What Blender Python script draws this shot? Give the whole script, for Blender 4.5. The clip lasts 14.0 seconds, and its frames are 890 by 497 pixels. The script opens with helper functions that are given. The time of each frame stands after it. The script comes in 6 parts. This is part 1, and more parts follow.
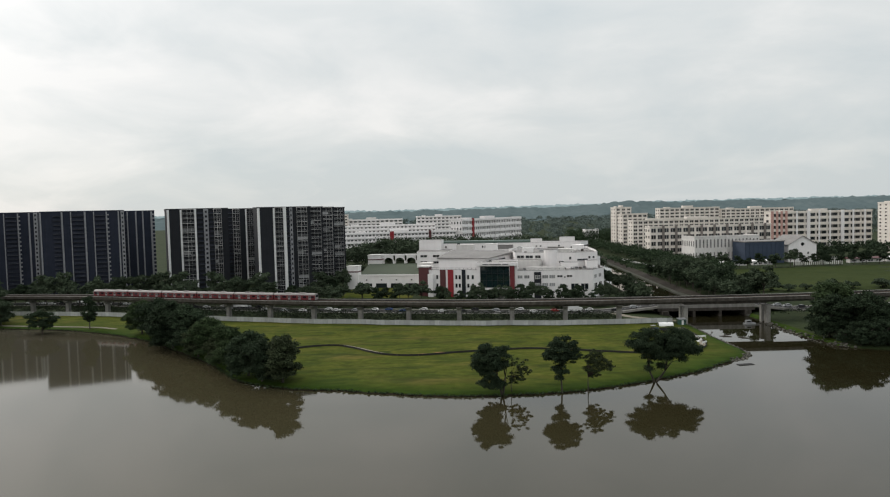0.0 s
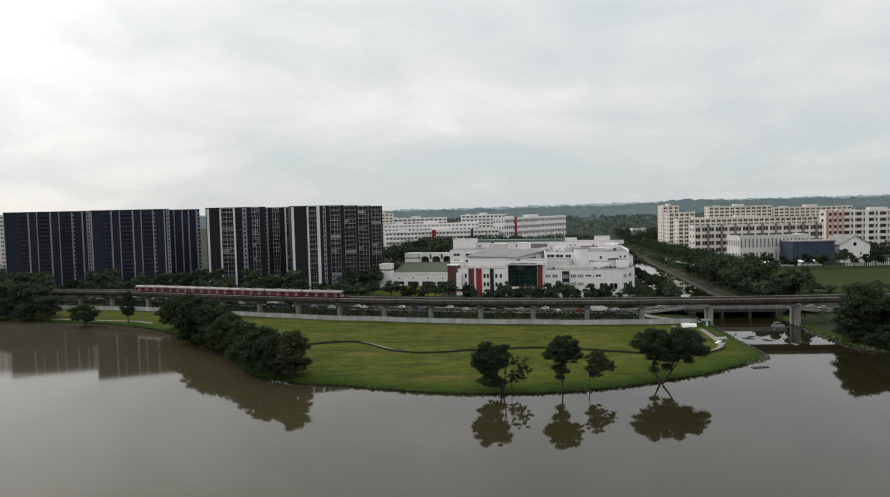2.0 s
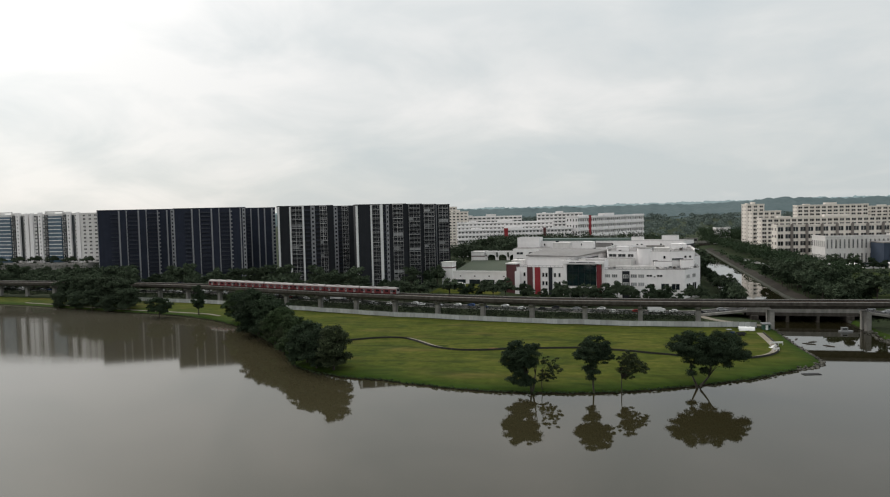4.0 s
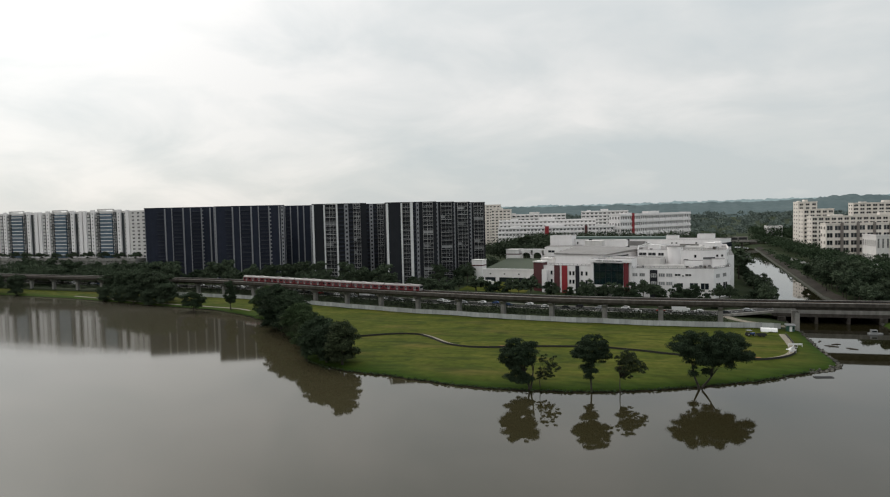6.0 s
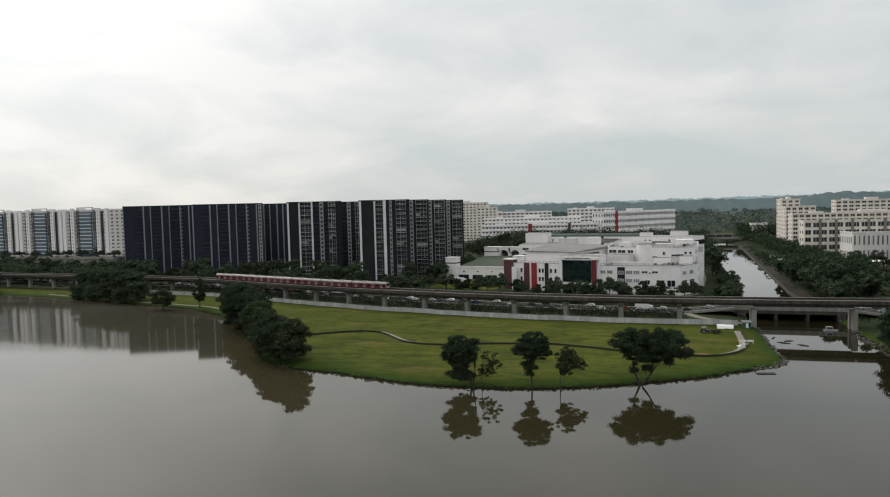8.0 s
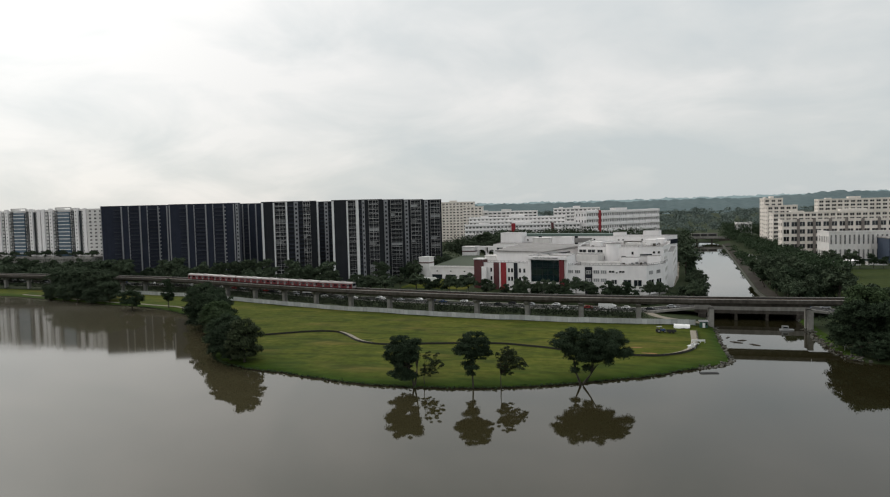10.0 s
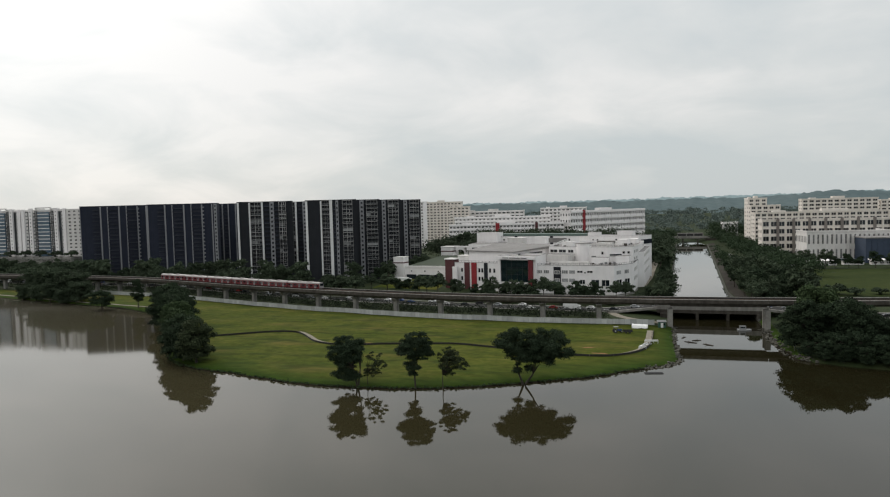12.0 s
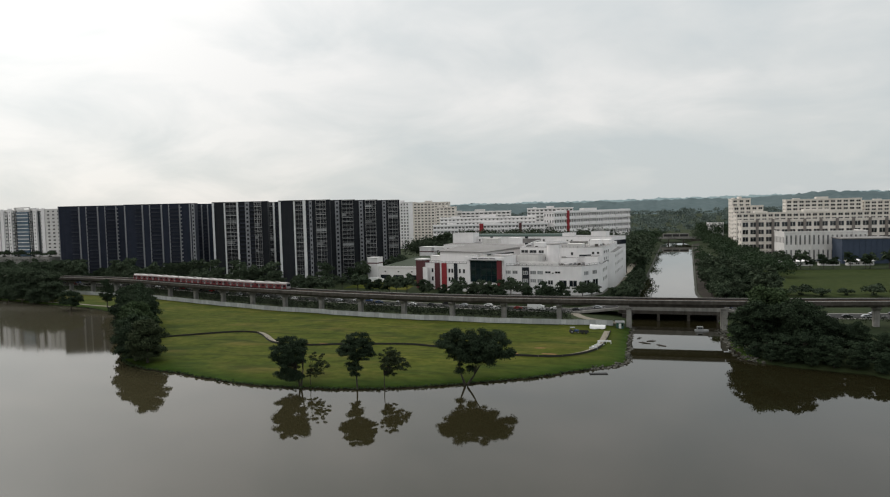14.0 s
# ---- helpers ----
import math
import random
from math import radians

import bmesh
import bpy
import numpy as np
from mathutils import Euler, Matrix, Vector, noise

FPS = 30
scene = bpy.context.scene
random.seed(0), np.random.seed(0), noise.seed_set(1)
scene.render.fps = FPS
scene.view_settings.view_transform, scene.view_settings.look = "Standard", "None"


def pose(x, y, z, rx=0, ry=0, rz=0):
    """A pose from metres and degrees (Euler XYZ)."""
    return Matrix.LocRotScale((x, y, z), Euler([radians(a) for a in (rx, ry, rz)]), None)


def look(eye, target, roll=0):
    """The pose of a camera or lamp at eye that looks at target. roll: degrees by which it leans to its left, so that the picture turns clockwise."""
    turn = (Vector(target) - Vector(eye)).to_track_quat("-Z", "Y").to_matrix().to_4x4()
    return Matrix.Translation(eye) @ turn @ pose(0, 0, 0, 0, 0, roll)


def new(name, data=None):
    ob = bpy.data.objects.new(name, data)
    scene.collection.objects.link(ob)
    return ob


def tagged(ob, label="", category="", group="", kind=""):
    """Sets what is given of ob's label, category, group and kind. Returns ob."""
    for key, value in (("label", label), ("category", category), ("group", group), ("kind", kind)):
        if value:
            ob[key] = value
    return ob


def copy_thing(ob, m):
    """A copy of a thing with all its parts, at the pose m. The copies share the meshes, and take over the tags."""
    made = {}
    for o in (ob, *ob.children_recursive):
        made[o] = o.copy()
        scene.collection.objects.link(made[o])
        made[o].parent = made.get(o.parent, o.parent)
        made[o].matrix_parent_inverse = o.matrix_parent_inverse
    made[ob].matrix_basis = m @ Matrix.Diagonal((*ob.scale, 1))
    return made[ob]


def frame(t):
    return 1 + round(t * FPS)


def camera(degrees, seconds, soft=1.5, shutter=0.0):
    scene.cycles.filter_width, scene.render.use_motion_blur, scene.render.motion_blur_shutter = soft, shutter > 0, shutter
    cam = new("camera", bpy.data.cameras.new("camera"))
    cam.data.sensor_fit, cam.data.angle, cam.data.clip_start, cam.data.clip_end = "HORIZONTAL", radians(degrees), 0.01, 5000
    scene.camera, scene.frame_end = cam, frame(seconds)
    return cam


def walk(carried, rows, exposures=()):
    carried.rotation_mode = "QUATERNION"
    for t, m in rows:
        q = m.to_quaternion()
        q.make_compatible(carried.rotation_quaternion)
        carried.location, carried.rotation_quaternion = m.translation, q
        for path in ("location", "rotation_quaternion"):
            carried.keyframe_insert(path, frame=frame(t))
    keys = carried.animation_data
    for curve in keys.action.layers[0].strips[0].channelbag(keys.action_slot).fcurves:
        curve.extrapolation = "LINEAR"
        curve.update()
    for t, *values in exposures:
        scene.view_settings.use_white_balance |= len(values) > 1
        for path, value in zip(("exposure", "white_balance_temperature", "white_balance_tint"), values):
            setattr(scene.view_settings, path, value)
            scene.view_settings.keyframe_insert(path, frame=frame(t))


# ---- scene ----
cam = camera(64.1, 14.0, soft=1.15)
METRES, EYE, TILT, LEAN, TURN = 120.0, 55.8, 0.0, 0.0, 0.0
ROWS = [
    (0.0, 0.0, 0.0, 0.0, -0.07, -3.07, 1.39),
    (0.5, 0.0354, -0.0054, -0.0004, 1.41, -3.05, 1.38),
    (1.0, 0.0703, -0.0097, -0.0005, 2.58, -3.07, 1.39),
    (1.5, 0.105, -0.0126, -0.0012, 3.36, -3.07, 1.41),
    (2.0, 0.1397, -0.0144, -0.0015, 4.5, -3.08, 1.4),
    (2.5, 0.1744, -0.0167, -0.0019, 6.66, -3.04, 1.38),
    (3.0, 0.2104, -0.0171, -0.0023, 8.56, -3.04, 1.35),
    (5.5, 0.3891, -0.0045, -0.0053, 15.18, -3.11, 1.31),
    (6.0, 0.4253, 0.0005, -0.0061, 16.01, -3.14, 1.31),
    (6.5, 0.4604, 0.0071, -0.0067, 15.99, -3.19, 1.35),
    (7.0, 0.4956, 0.0146, -0.0077, 15.97, -3.25, 1.38),
    (7.5, 0.5303, 0.0232, -0.0082, 15.94, -3.3, 1.39),
    (8.0, 0.5653, 0.0319, -0.0089, 15.92, -3.33, 1.41),
    (10.5, 0.7385, 0.0755, -0.01, 15.79, -3.4, 1.46),
    (11.0, 0.7731, 0.0842, -0.0103, 15.78, -3.41, 1.47),
    (11.5, 0.8081, 0.0935, -0.0105, 15.76, -3.42, 1.49),
    (12.0, 0.8427, 0.1024, -0.0111, 15.77, -3.42, 1.48),
    (12.5, 0.8773, 0.1121, -0.0119, 15.74, -3.42, 1.47),
    (13.0, 0.912, 0.1214, -0.0124, 15.74, -3.41, 1.46),
    (13.5, 0.9463, 0.1312, -0.0132, 15.73, -3.4, 1.44),
    (14.0, 0.9806, 0.1402, -0.0139, 15.71, -3.4, 1.43),
]
walk(cam, [(t, pose(0, 0, EYE, TILT, LEAN, TURN) @ pose(METRES * x, METRES * y, METRES * z, 90 + pitch, roll, yaw)) for t, x, y, z, yaw, pitch, roll in ROWS],
     [(0.0, 0.10), (3.0, 0.06), (6.0, 0.01), (10.5, 0.0), (14.0, 0.0)])

# ---- world, sun ----
def build_world():
    w = bpy.data.worlds.new("overcast_sky")
    scene.world = w
    w.use_nodes = True
    nt = w.node_tree
    nt.nodes.clear()
    N, L = nt.nodes.new, nt.links.new

    def math_node(op, a, b=None, clamp=False):
        n = N("ShaderNodeMath")
        n.operation, n.use_clamp = op, clamp
        for i, v in enumerate((a, b)):
            if v is None:
                continue
            if isinstance(v, (int, float)):
                n.inputs[i].default_value = v
            else:
                L(v, n.inputs[i])
        return n.outputs[0]

    out, bg = N("ShaderNodeOutputWorld"), N("ShaderNodeBackground")
    sky = N("ShaderNodeTexSky")
    sky.sky_type, sky.sun_disc = "NISHITA", False
    sky.sun_elevation, sky.sun_rotation = radians(SUN_UP), radians(SUN_AZ)
    tc, sep = N("ShaderNodeTexCoord"), N("ShaderNodeSeparateXYZ")
    L(tc.outputs["Generated"], sep.inputs[0])
    x, y, z = sep.outputs
    zz = math_node("MAXIMUM", z, 0.0)
    # cloud sheet: a flat layer seen from below
    flat = math_node("ADD", zz, 0.30)
    comb = N("ShaderNodeCombineXYZ")
    L(math_node("ADD", math_node("DIVIDE", x, flat), 3.0), comb.inputs[0])
    L(math_node("ADD", math_node("DIVIDE", y, flat), 7.0), comb.inputs[1])
    n1, n2 = N("ShaderNodeTexNoise"), N("ShaderNodeTexNoise")
    for n, scale, detail, rough in ((n1, 0.6, 3.0, 0.45), (n2, 2.0, 5.0, 0.55)):
        L(comb.outputs[0], n.inputs["Vector"])
        n.inputs["Scale"].default_value, n.inputs["Detail"].default_value = scale, detail
        n.inputs["Roughness"].default_value = rough
    n1.inputs["Distortion"].default_value = 0.6
    n2.inputs["Distortion"].default_value = 0.4
    mix = math_node("ADD", math_node("MULTIPLY", n1.outputs["Fac"], 0.80), math_node("ADD", math_node("MULTIPLY", n2.outputs["Fac"], 0.85), -0.325))
    # the west (towards -x) is brighter, the low sky greyer
    west = math_node("ADD", math_node("MULTIPLY", x, -0.24), -0.014)
    low = math_node("MULTIPLY", math_node("POWER", math_node("SUBTRACT", 1.0, zz), 12.0), -0.25)
    cover = math_node("ADD", math_node("ADD", mix, west), low)
    ramp = N("ShaderNodeValToRGB")
    L(cover, ramp.inputs[0])
    e = ramp.color_ramp.elements
    e[0].position, e[0].color = 0.24, (0.57, 0.612, 0.622, 1)
    e[1].position, e[1].color = 0.64, (0.81, 0.80, 0.78, 1)
    m = e.new(0.43)
    m.color = (0.662, 0.682, 0.676, 1)
    # an overcast sky is brighter towards the zenith
    rise = math_node("ADD", math_node("MULTIPLY", math_node("POWER", zz, 1.5), ZENITH), 0.99)
    # and below the veiled sun, where the cloud is thinnest
    up = radians(SUN_UP - 8.0)
    sd = (math.sin(radians(SUN_AZ)) * math.cos(up), math.cos(radians(SUN_AZ)) * math.cos(up), math.sin(up))
    dot = math_node("ADD", math_node("ADD", math_node("MULTIPLY", x, sd[0]), math_node("MULTIPLY", y, sd[1])), math_node("MULTIPLY", z, sd[2]))
    glow = math_node("POWER", math_node("MAXIMUM", dot, 0.0), 55.0)
    broad = math_node("POWER", math_node("MAXIMUM", dot, 0.0), 12.0)
    rise = math_node("ADD", rise, math_node("ADD", math_node("MULTIPLY", glow, 1.6), math_node("MULTIPLY", broad, 0.52)))
    vm = N("ShaderNodeVectorMath")
    vm.operation = "SCALE"
    L(ramp.outputs[0], vm.inputs[0])
    L(rise, vm.inputs["Scale"])
    sk = N("ShaderNodeVectorMath")
    sk.operation = "SCALE"
    L(sky.outputs[0], sk.inputs[0])
    sk.inputs["Scale"].default_value = 0.1
    mx = N("ShaderNodeMix")
    mx.data_type = "RGBA"
    mx.inputs["Factor"].default_value = 0.93
    L(sk.outputs[0], mx.inputs["A"])
    L(vm.outputs[0], mx.inputs["B"])
    L(mx.outputs["Result"], bg.inputs["Color"])
    bg.inputs["Strength"].default_value = 1.0
    L(bg.outputs[0], out.inputs[0])


SUN_UP, SUN_AZ, ZENITH = 38.0, -54.0, 0.86
build_world()
sun_data = bpy.data.lights.new("sun", "SUN")
sun_data.energy, sun_data.angle, sun_data.color = 1.15, radians(25), (1.0, 0.95, 0.88)
sun = new("sun", sun_data)
sun.matrix_world = look((-300, 100, 400), (-300 + math.sin(radians(-SUN_AZ)), 100 - math.cos(radians(SUN_AZ)), 400 - math.tan(radians(SUN_UP))))


# ---- materials ----
def material(name, colours, scale=1.0, rough=0.8, bump=0.0, bump_scale=None, metal=0.0, per_island=0.0, per_object=0.0, stain=0.0, spec=0.5):
    """Noise between the colours at a fine scale (in metres) and a broad one, with relief, streaks and variation piece by piece."""
    mat = bpy.data.materials.new(name)
    mat.use_nodes = True
    nt = mat.node_tree
    N, L = nt.nodes.new, nt.links.new
    b = nt.nodes["Principled BSDF"]
    b.inputs["Roughness"].default_value, b.inputs["Metallic"].default_value = rough, metal
    b.inputs["Specular IOR Level"].default_value = spec
    geo = N("ShaderNodeNewGeometry")
    fine, broad = N("ShaderNodeTexNoise"), N("ShaderNodeTexNoise")
    for n, s, d in ((fine, 1.0 / scale, 6.0), (broad, 0.11 / scale, 4.0)):
        L(geo.outputs["Position"], n.inputs["Vector"])
        n.inputs["Scale"].default_value, n.inputs["Detail"].default_value = s, d
    mixer = N("ShaderNodeMix")
    mixer.inputs["Factor"].default_value = 0.5
    L(fine.outputs["Fac"], mixer.inputs["A"])
    L(broad.outputs["Fac"], mixer.inputs["B"])
    fac = mixer.outputs["Result"]
    ramp = N("ShaderNodeValToRGB")
    L(fac, ramp.inputs[0])
    el = ramp.color_ramp.elements
    while len(el) < len(colours):
        el.new(0.5)
    for i, c in enumerate(colours):
        el[i].position = 0.32 + 0.36 * i / max(1, len(colours) - 1)
        el[i].color = (*c, 1)
    colour = ramp.outputs[0]

    def scaled(col, factor):
        vm = N("ShaderNodeVectorMath")
        vm.operation = "SCALE"
        L(col, vm.inputs[0])
        L(factor, vm.inputs["Scale"])
        return vm.outputs[0]

    def spread(value, amount):
        mr = N("ShaderNodeMapRange")
        L(value, mr.inputs["Value"])
        mr.inputs["To Min"].default_value, mr.inputs["To Max"].default_value = 1 - amount, 1 + amount
        return mr.outputs[0]

    if per_island:
        colour = scaled(colour, spread(geo.outputs["Random Per Island"], per_island))
    if per_object:
        oi = N("ShaderNodeObjectInfo")
        colour = scaled(colour, spread(oi.outputs["Random"], per_object))
    if stain:
        # rain streaks: noise drawn out along the vertical
        mp = N("ShaderNodeMapping")
        mp.inputs["Scale"].default_value = (1.1, 1.1, 0.12)
        L(geo.outputs["Position"], mp.inputs["Vector"])
        st = N("ShaderNodeTexNoise")
        st.inputs["Scale"].default_value, st.inputs["Detail"].default_value = 0.6, 5.0
        L(mp.outputs[0], st.inputs["Vector"])
        colour = scaled(colour, spread(st.outputs["Fac"], stain * 2))
    L(colour, b.inputs["Base Color"])
    if bump:
        bp = N("ShaderNodeBump")
        bn = N("ShaderNodeTexNoise")
        L(geo.outputs["Position"], bn.inputs["Vector"])
        bn.inputs["Scale"].default_value, bn.inputs["Detail"].default_value = 1.0 / (bump_scale or scale), 5.0
        L(bn.outputs["Fac"], bp.inputs["Height"])
        bp.inputs["Strength"].default_value, bp.inputs["Distance"].default_value = min(1.0, bump), bump
        L(bp.outputs[0], b.inputs["Normal"])
    return mat


def water_material():
    """Turbid lake water: its colour is lightened westwards for the bright sky's glare, with more ripple there; still in
    the east.
    """
    mat = bpy.data.materials.new("lake_water")
    mat.use_nodes = True
    nt = mat.node_tree
    N, L = nt.nodes.new, nt.links.new
    b = nt.nodes["Principled BSDF"]
    geo, sep = N("ShaderNodeNewGeometry"), N("ShaderNodeSeparateXYZ")
    L(geo.outputs["Position"], sep.inputs[0])

    def noise_of(scale, detail, stretch=(1, 1, 1)):
        mp, n = N("ShaderNodeMapping"), N("ShaderNodeTexNoise")
        mp.inputs["Scale"].default_value = stretch
        L(geo.outputs["Position"], mp.inputs["Vector"])
        L(mp.outputs[0], n.inputs["Vector"])
        n.inputs["Scale"].default_value, n.inputs["Detail"].default_value = scale, detail
        return n.outputs["Fac"]

    def ranged(value, a, c, lo, hi):
        mr = N("ShaderNodeMapRange")
        L(value, mr.inputs["Value"])
        for key, v in (("From Min", a), ("From Max", c), ("To Min", lo), ("To Max", hi)):
            mr.inputs[key].default_value = v
        return mr.outputs[0]

    def calc(op, a, c):
        n = N("ShaderNodeMath")
        n.operation = op
        for i, v in enumerate((a, c)):
            if isinstance(v, (int, float)):
                n.inputs[i].default_value = v
            else:
                L(v, n.inputs[i])
        return n.outputs[0]

    # brown water colour, lightened westwards to paint in the western sky's glare
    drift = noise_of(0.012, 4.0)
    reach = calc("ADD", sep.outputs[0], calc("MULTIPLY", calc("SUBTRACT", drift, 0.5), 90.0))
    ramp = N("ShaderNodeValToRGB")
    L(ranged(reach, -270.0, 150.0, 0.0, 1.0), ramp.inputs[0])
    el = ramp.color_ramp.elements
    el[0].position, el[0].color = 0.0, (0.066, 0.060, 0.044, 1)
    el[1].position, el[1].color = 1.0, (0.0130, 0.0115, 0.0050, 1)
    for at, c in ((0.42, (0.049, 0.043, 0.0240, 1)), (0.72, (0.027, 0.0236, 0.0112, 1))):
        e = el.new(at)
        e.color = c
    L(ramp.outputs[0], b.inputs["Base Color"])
    b.inputs["IOR"].default_value = 1.37
    b.inputs["Specular IOR Level"].default_value = 0.5
    west = ranged(reach, -250.0, -20.0, 1.0, 0.0)
    # wind lanes where the breeze ruffles the surface
    lane = ranged(noise_of(0.018, 3.0, (0.35, 1.3, 1.0)), 0.54, 0.74, 0.0, 1.0)
    rough = calc("ADD", ranged(drift, 0.3, 0.7, 0.012, 0.035), calc("MULTIPLY", west, calc("ADD", 0.055, calc("MULTIPLY", lane, 0.12))))
    L(rough, b.inputs["Roughness"])
    bp = N("ShaderNodeBump")
    bp.inputs["Distance"].default_value = 0.006
    L(calc("ADD", 0.25, calc("MULTIPLY", west, 0.45)), bp.inputs["Strength"])
    L(noise_of(0.55, 3.0), bp.inputs["Height"])
    L(bp.outputs[0], b.inputs["Normal"])
    return mat


def ground_material():
    """Mown turf with worn brown patches; bare wet soil where the sheet dips to the water."""
    mat = material("turf", [(0.036, 0.049, 0.008), (0.060, 0.071, 0.0105), (0.094, 0.095, 0.019)], scale=2.2, rough=0.95, bump=0.25, bump_scale=0.5, spec=0.04)
    nt = mat.node_tree
    N, L = nt.nodes.new, nt.links.new
    b = nt.nodes["Principled BSDF"]
    base = b.inputs["Base Color"].links[0].from_socket
    geo = N("ShaderNodeNewGeometry")
    pn = N("ShaderNodeTexNoise")
    mp = N("ShaderNodeMapping")
    mp.inputs["Scale"].default_value = (0.45, 1.0, 1.0)
    L(geo.outputs["Position"], mp.inputs["Vector"])
    L(mp.outputs[0], pn.inputs["Vector"])
    pn.inputs["Scale"].default_value, pn.inputs["Detail"].default_value = 0.07, 6.0
    mr = N("ShaderNodeMapRange")
    mr.inputs["From Min"].default_value, mr.inputs["From Max"].default_value = 0.53, 0.72
    mr.inputs["To Max"].default_value = 0.75
    L(pn.outputs["Fac"], mr.inputs["Value"])
    m1 = N("ShaderNodeMix")
    m1.data_type = "RGBA"
    L(mr.outputs[0], m1.inputs["Factor"])
    L(base, m1.inputs["A"])
    m1.inputs["B"].default_value = (0.100, 0.082, 0.024, 1)
    # darker green blotches, also standing in for shading of the lawn's relief
    dn = N("ShaderNodeTexNoise")
    mp3 = N("ShaderNodeMapping")
    mp3.inputs["Scale"].default_value = (0.5, 1.3, 1.0)
    mp3.inputs["Rotation"].default_value = (0, 0, -0.3)
    mp3.inputs["Location"].default_value = (31.0, 12.0, 0)
    L(geo.outputs["Position"], mp3.inputs["Vector"])
    L(mp3.outputs[0], dn.inputs["Vector"])
    dn.inputs["Scale"].default_value, dn.inputs["Detail"].default_value, dn.inputs["Distortion"].default_value = 0.085, 7.0, 1.2
    mr4 = N("ShaderNodeMapRange")
    mr4.inputs["From Min"].default_value, mr4.inputs["From Max"].default_value = 0.53, 0.66
    mr4.inputs["To Max"].default_value = 0.8
    L(dn.outputs["Fac"], mr4.inputs["Value"])
    m5 = N("ShaderNodeMix")
    m5.data_type = "RGBA"
    L(mr4.outputs[0], m5.inputs["Factor"])
    L(m1.outputs["Result"], m5.inputs["A"])
    m5.inputs["B"].default_value = (0.026, 0.041, 0.008, 1)
    # darker, greener grass low on the slope
    sep0 = N("ShaderNodeSeparateXYZ")
    L(geo.outputs["Position"], sep0.inputs[0])
    mr0 = N("ShaderNodeMapRange")
    mr0.inputs["From Min"].default_value, mr0.inputs["From Max"].default_value = 0.9, 1.85
    L(sep0.outputs[2], mr0.inputs["Value"])
    m0 = N("ShaderNodeMix")
    m0.data_type = "RGBA"
    L(mr0.outputs[0], m0.inputs["Factor"])
    m0.inputs["A"].default_value = (0.026, 0.047, 0.007, 1)
    L(m5.outputs["Result"], m0.inputs["B"])
    # mowing and wheel marks
    mp2 = N("ShaderNodeMapping")
    mp2.inputs["Scale"].default_value = (0.16, 0.42, 1.0)
    mp2.inputs["Rotation"].default_value = (0, 0, 0.16)
    L(geo.outputs["Position"], mp2.inputs["Vector"])
    mn = N("ShaderNodeTexNoise")
    mn.inputs["Scale"].default_value, mn.inputs["Detail"].default_value = 0.9, 3.0
    L(mp2.outputs[0], mn.inputs["Vector"])
    mr2 = N("ShaderNodeMapRange")
    mr2.inputs["From Min"].default_value, mr2.inputs["From Max"].default_value = 0.35, 0.65
    mr2.inputs["To Min"].default_value, mr2.inputs["To Max"].default_value = 0.82, 1.12
    L(mn.outputs["Fac"], mr2.inputs["Value"])
    vm = N("ShaderNodeVectorMath")
    vm.operation = "SCALE"
    L(m0.outputs["Result"], vm.inputs[0])
    L(mr2.outputs[0], vm.inputs["Scale"])
    sep = N("ShaderNodeSeparateXYZ")
    L(geo.outputs["Position"], sep.inputs[0])
    mr3 = N("ShaderNodeMapRange")
    mr3.inputs["From Min"].default_value, mr3.inputs["From Max"].default_value = 0.25, 0.5
    L(sep.outputs[2], mr3.inputs["Value"])
    m2 = N("ShaderNodeMix")
    m2.data_type = "RGBA"
    L(mr3.outputs[0], m2.inputs["Factor"])
    m2.inputs["A"].default_value = (0.016, 0.013, 0.009, 1)
    L(vm.outputs[0], m2.inputs["B"])
    L(m2.outputs["Result"], b.inputs["Base Color"])
    return mat


def glass_material(name, colour, rough=0.08):
    mat = material(name, [tuple(c * 0.7 for c in colour), tuple(c * 1.3 for c in colour)], scale=3.0, rough=rough, per_object=0.35, spec=0.6)
    return mat


TURF = ground_material()
WATER = water_material()
CONCRETE = material("concrete", [(0.17, 0.163, 0.15), (0.23, 0.222, 0.205), (0.30, 0.29, 0.27)], scale=1.5, rough=0.9, bump=0.04, bump_scale=0.4, stain=0.2, spec=0.12)
CONCRETE_DARK = material("dark_streaked_concrete", [(0.042, 0.037, 0.032), (0.066, 0.059, 0.052), (0.095, 0.086, 0.076)], scale=1.5, rough=0.92, bump=0.05, stain=0.3, spec=0.08)
ASPHALT = material("asphalt", [(0.028, 0.028, 0.028), (0.042, 0.041, 0.040)], scale=0.8, rough=0.9, bump=0.02, spec=0.1)
PATH = material("worn_path", [(0.15, 0.135, 0.11), (0.21, 0.19, 0.155), (0.26, 0.235, 0.19)], scale=1.2, rough=0.95, bump=0.04, spec=0.1)
WHITE = material("white_render", [(0.73, 0.70, 0.695), (0.78, 0.755, 0.75), (0.82, 0.80, 0.79)], scale=4.0, rough=0.75, bump=0.01, stain=0.05)
WHITE_OLD = material("aged_white_render", [(0.56, 0.535, 0.52), (0.62, 0.60, 0.58), (0.68, 0.66, 0.64)], scale=4.0, rough=0.8, stain=0.08)
CREAM = material("cream_render", [(0.60, 0.555, 0.505), (0.67, 0.62, 0.565), (0.72, 0.67, 0.615)], scale=5.0, rough=0.8, stain=0.08)
PINK = material("salmon_render", [(0.46, 0.27, 0.235), (0.53, 0.32, 0.28)], scale=4.0, rough=0.8, stain=0.1)
RED = material("red_panel", [(0.23, 0.021, 0.028), (0.29, 0.032, 0.038)], scale=2.0, rough=0.6, spec=0.25)
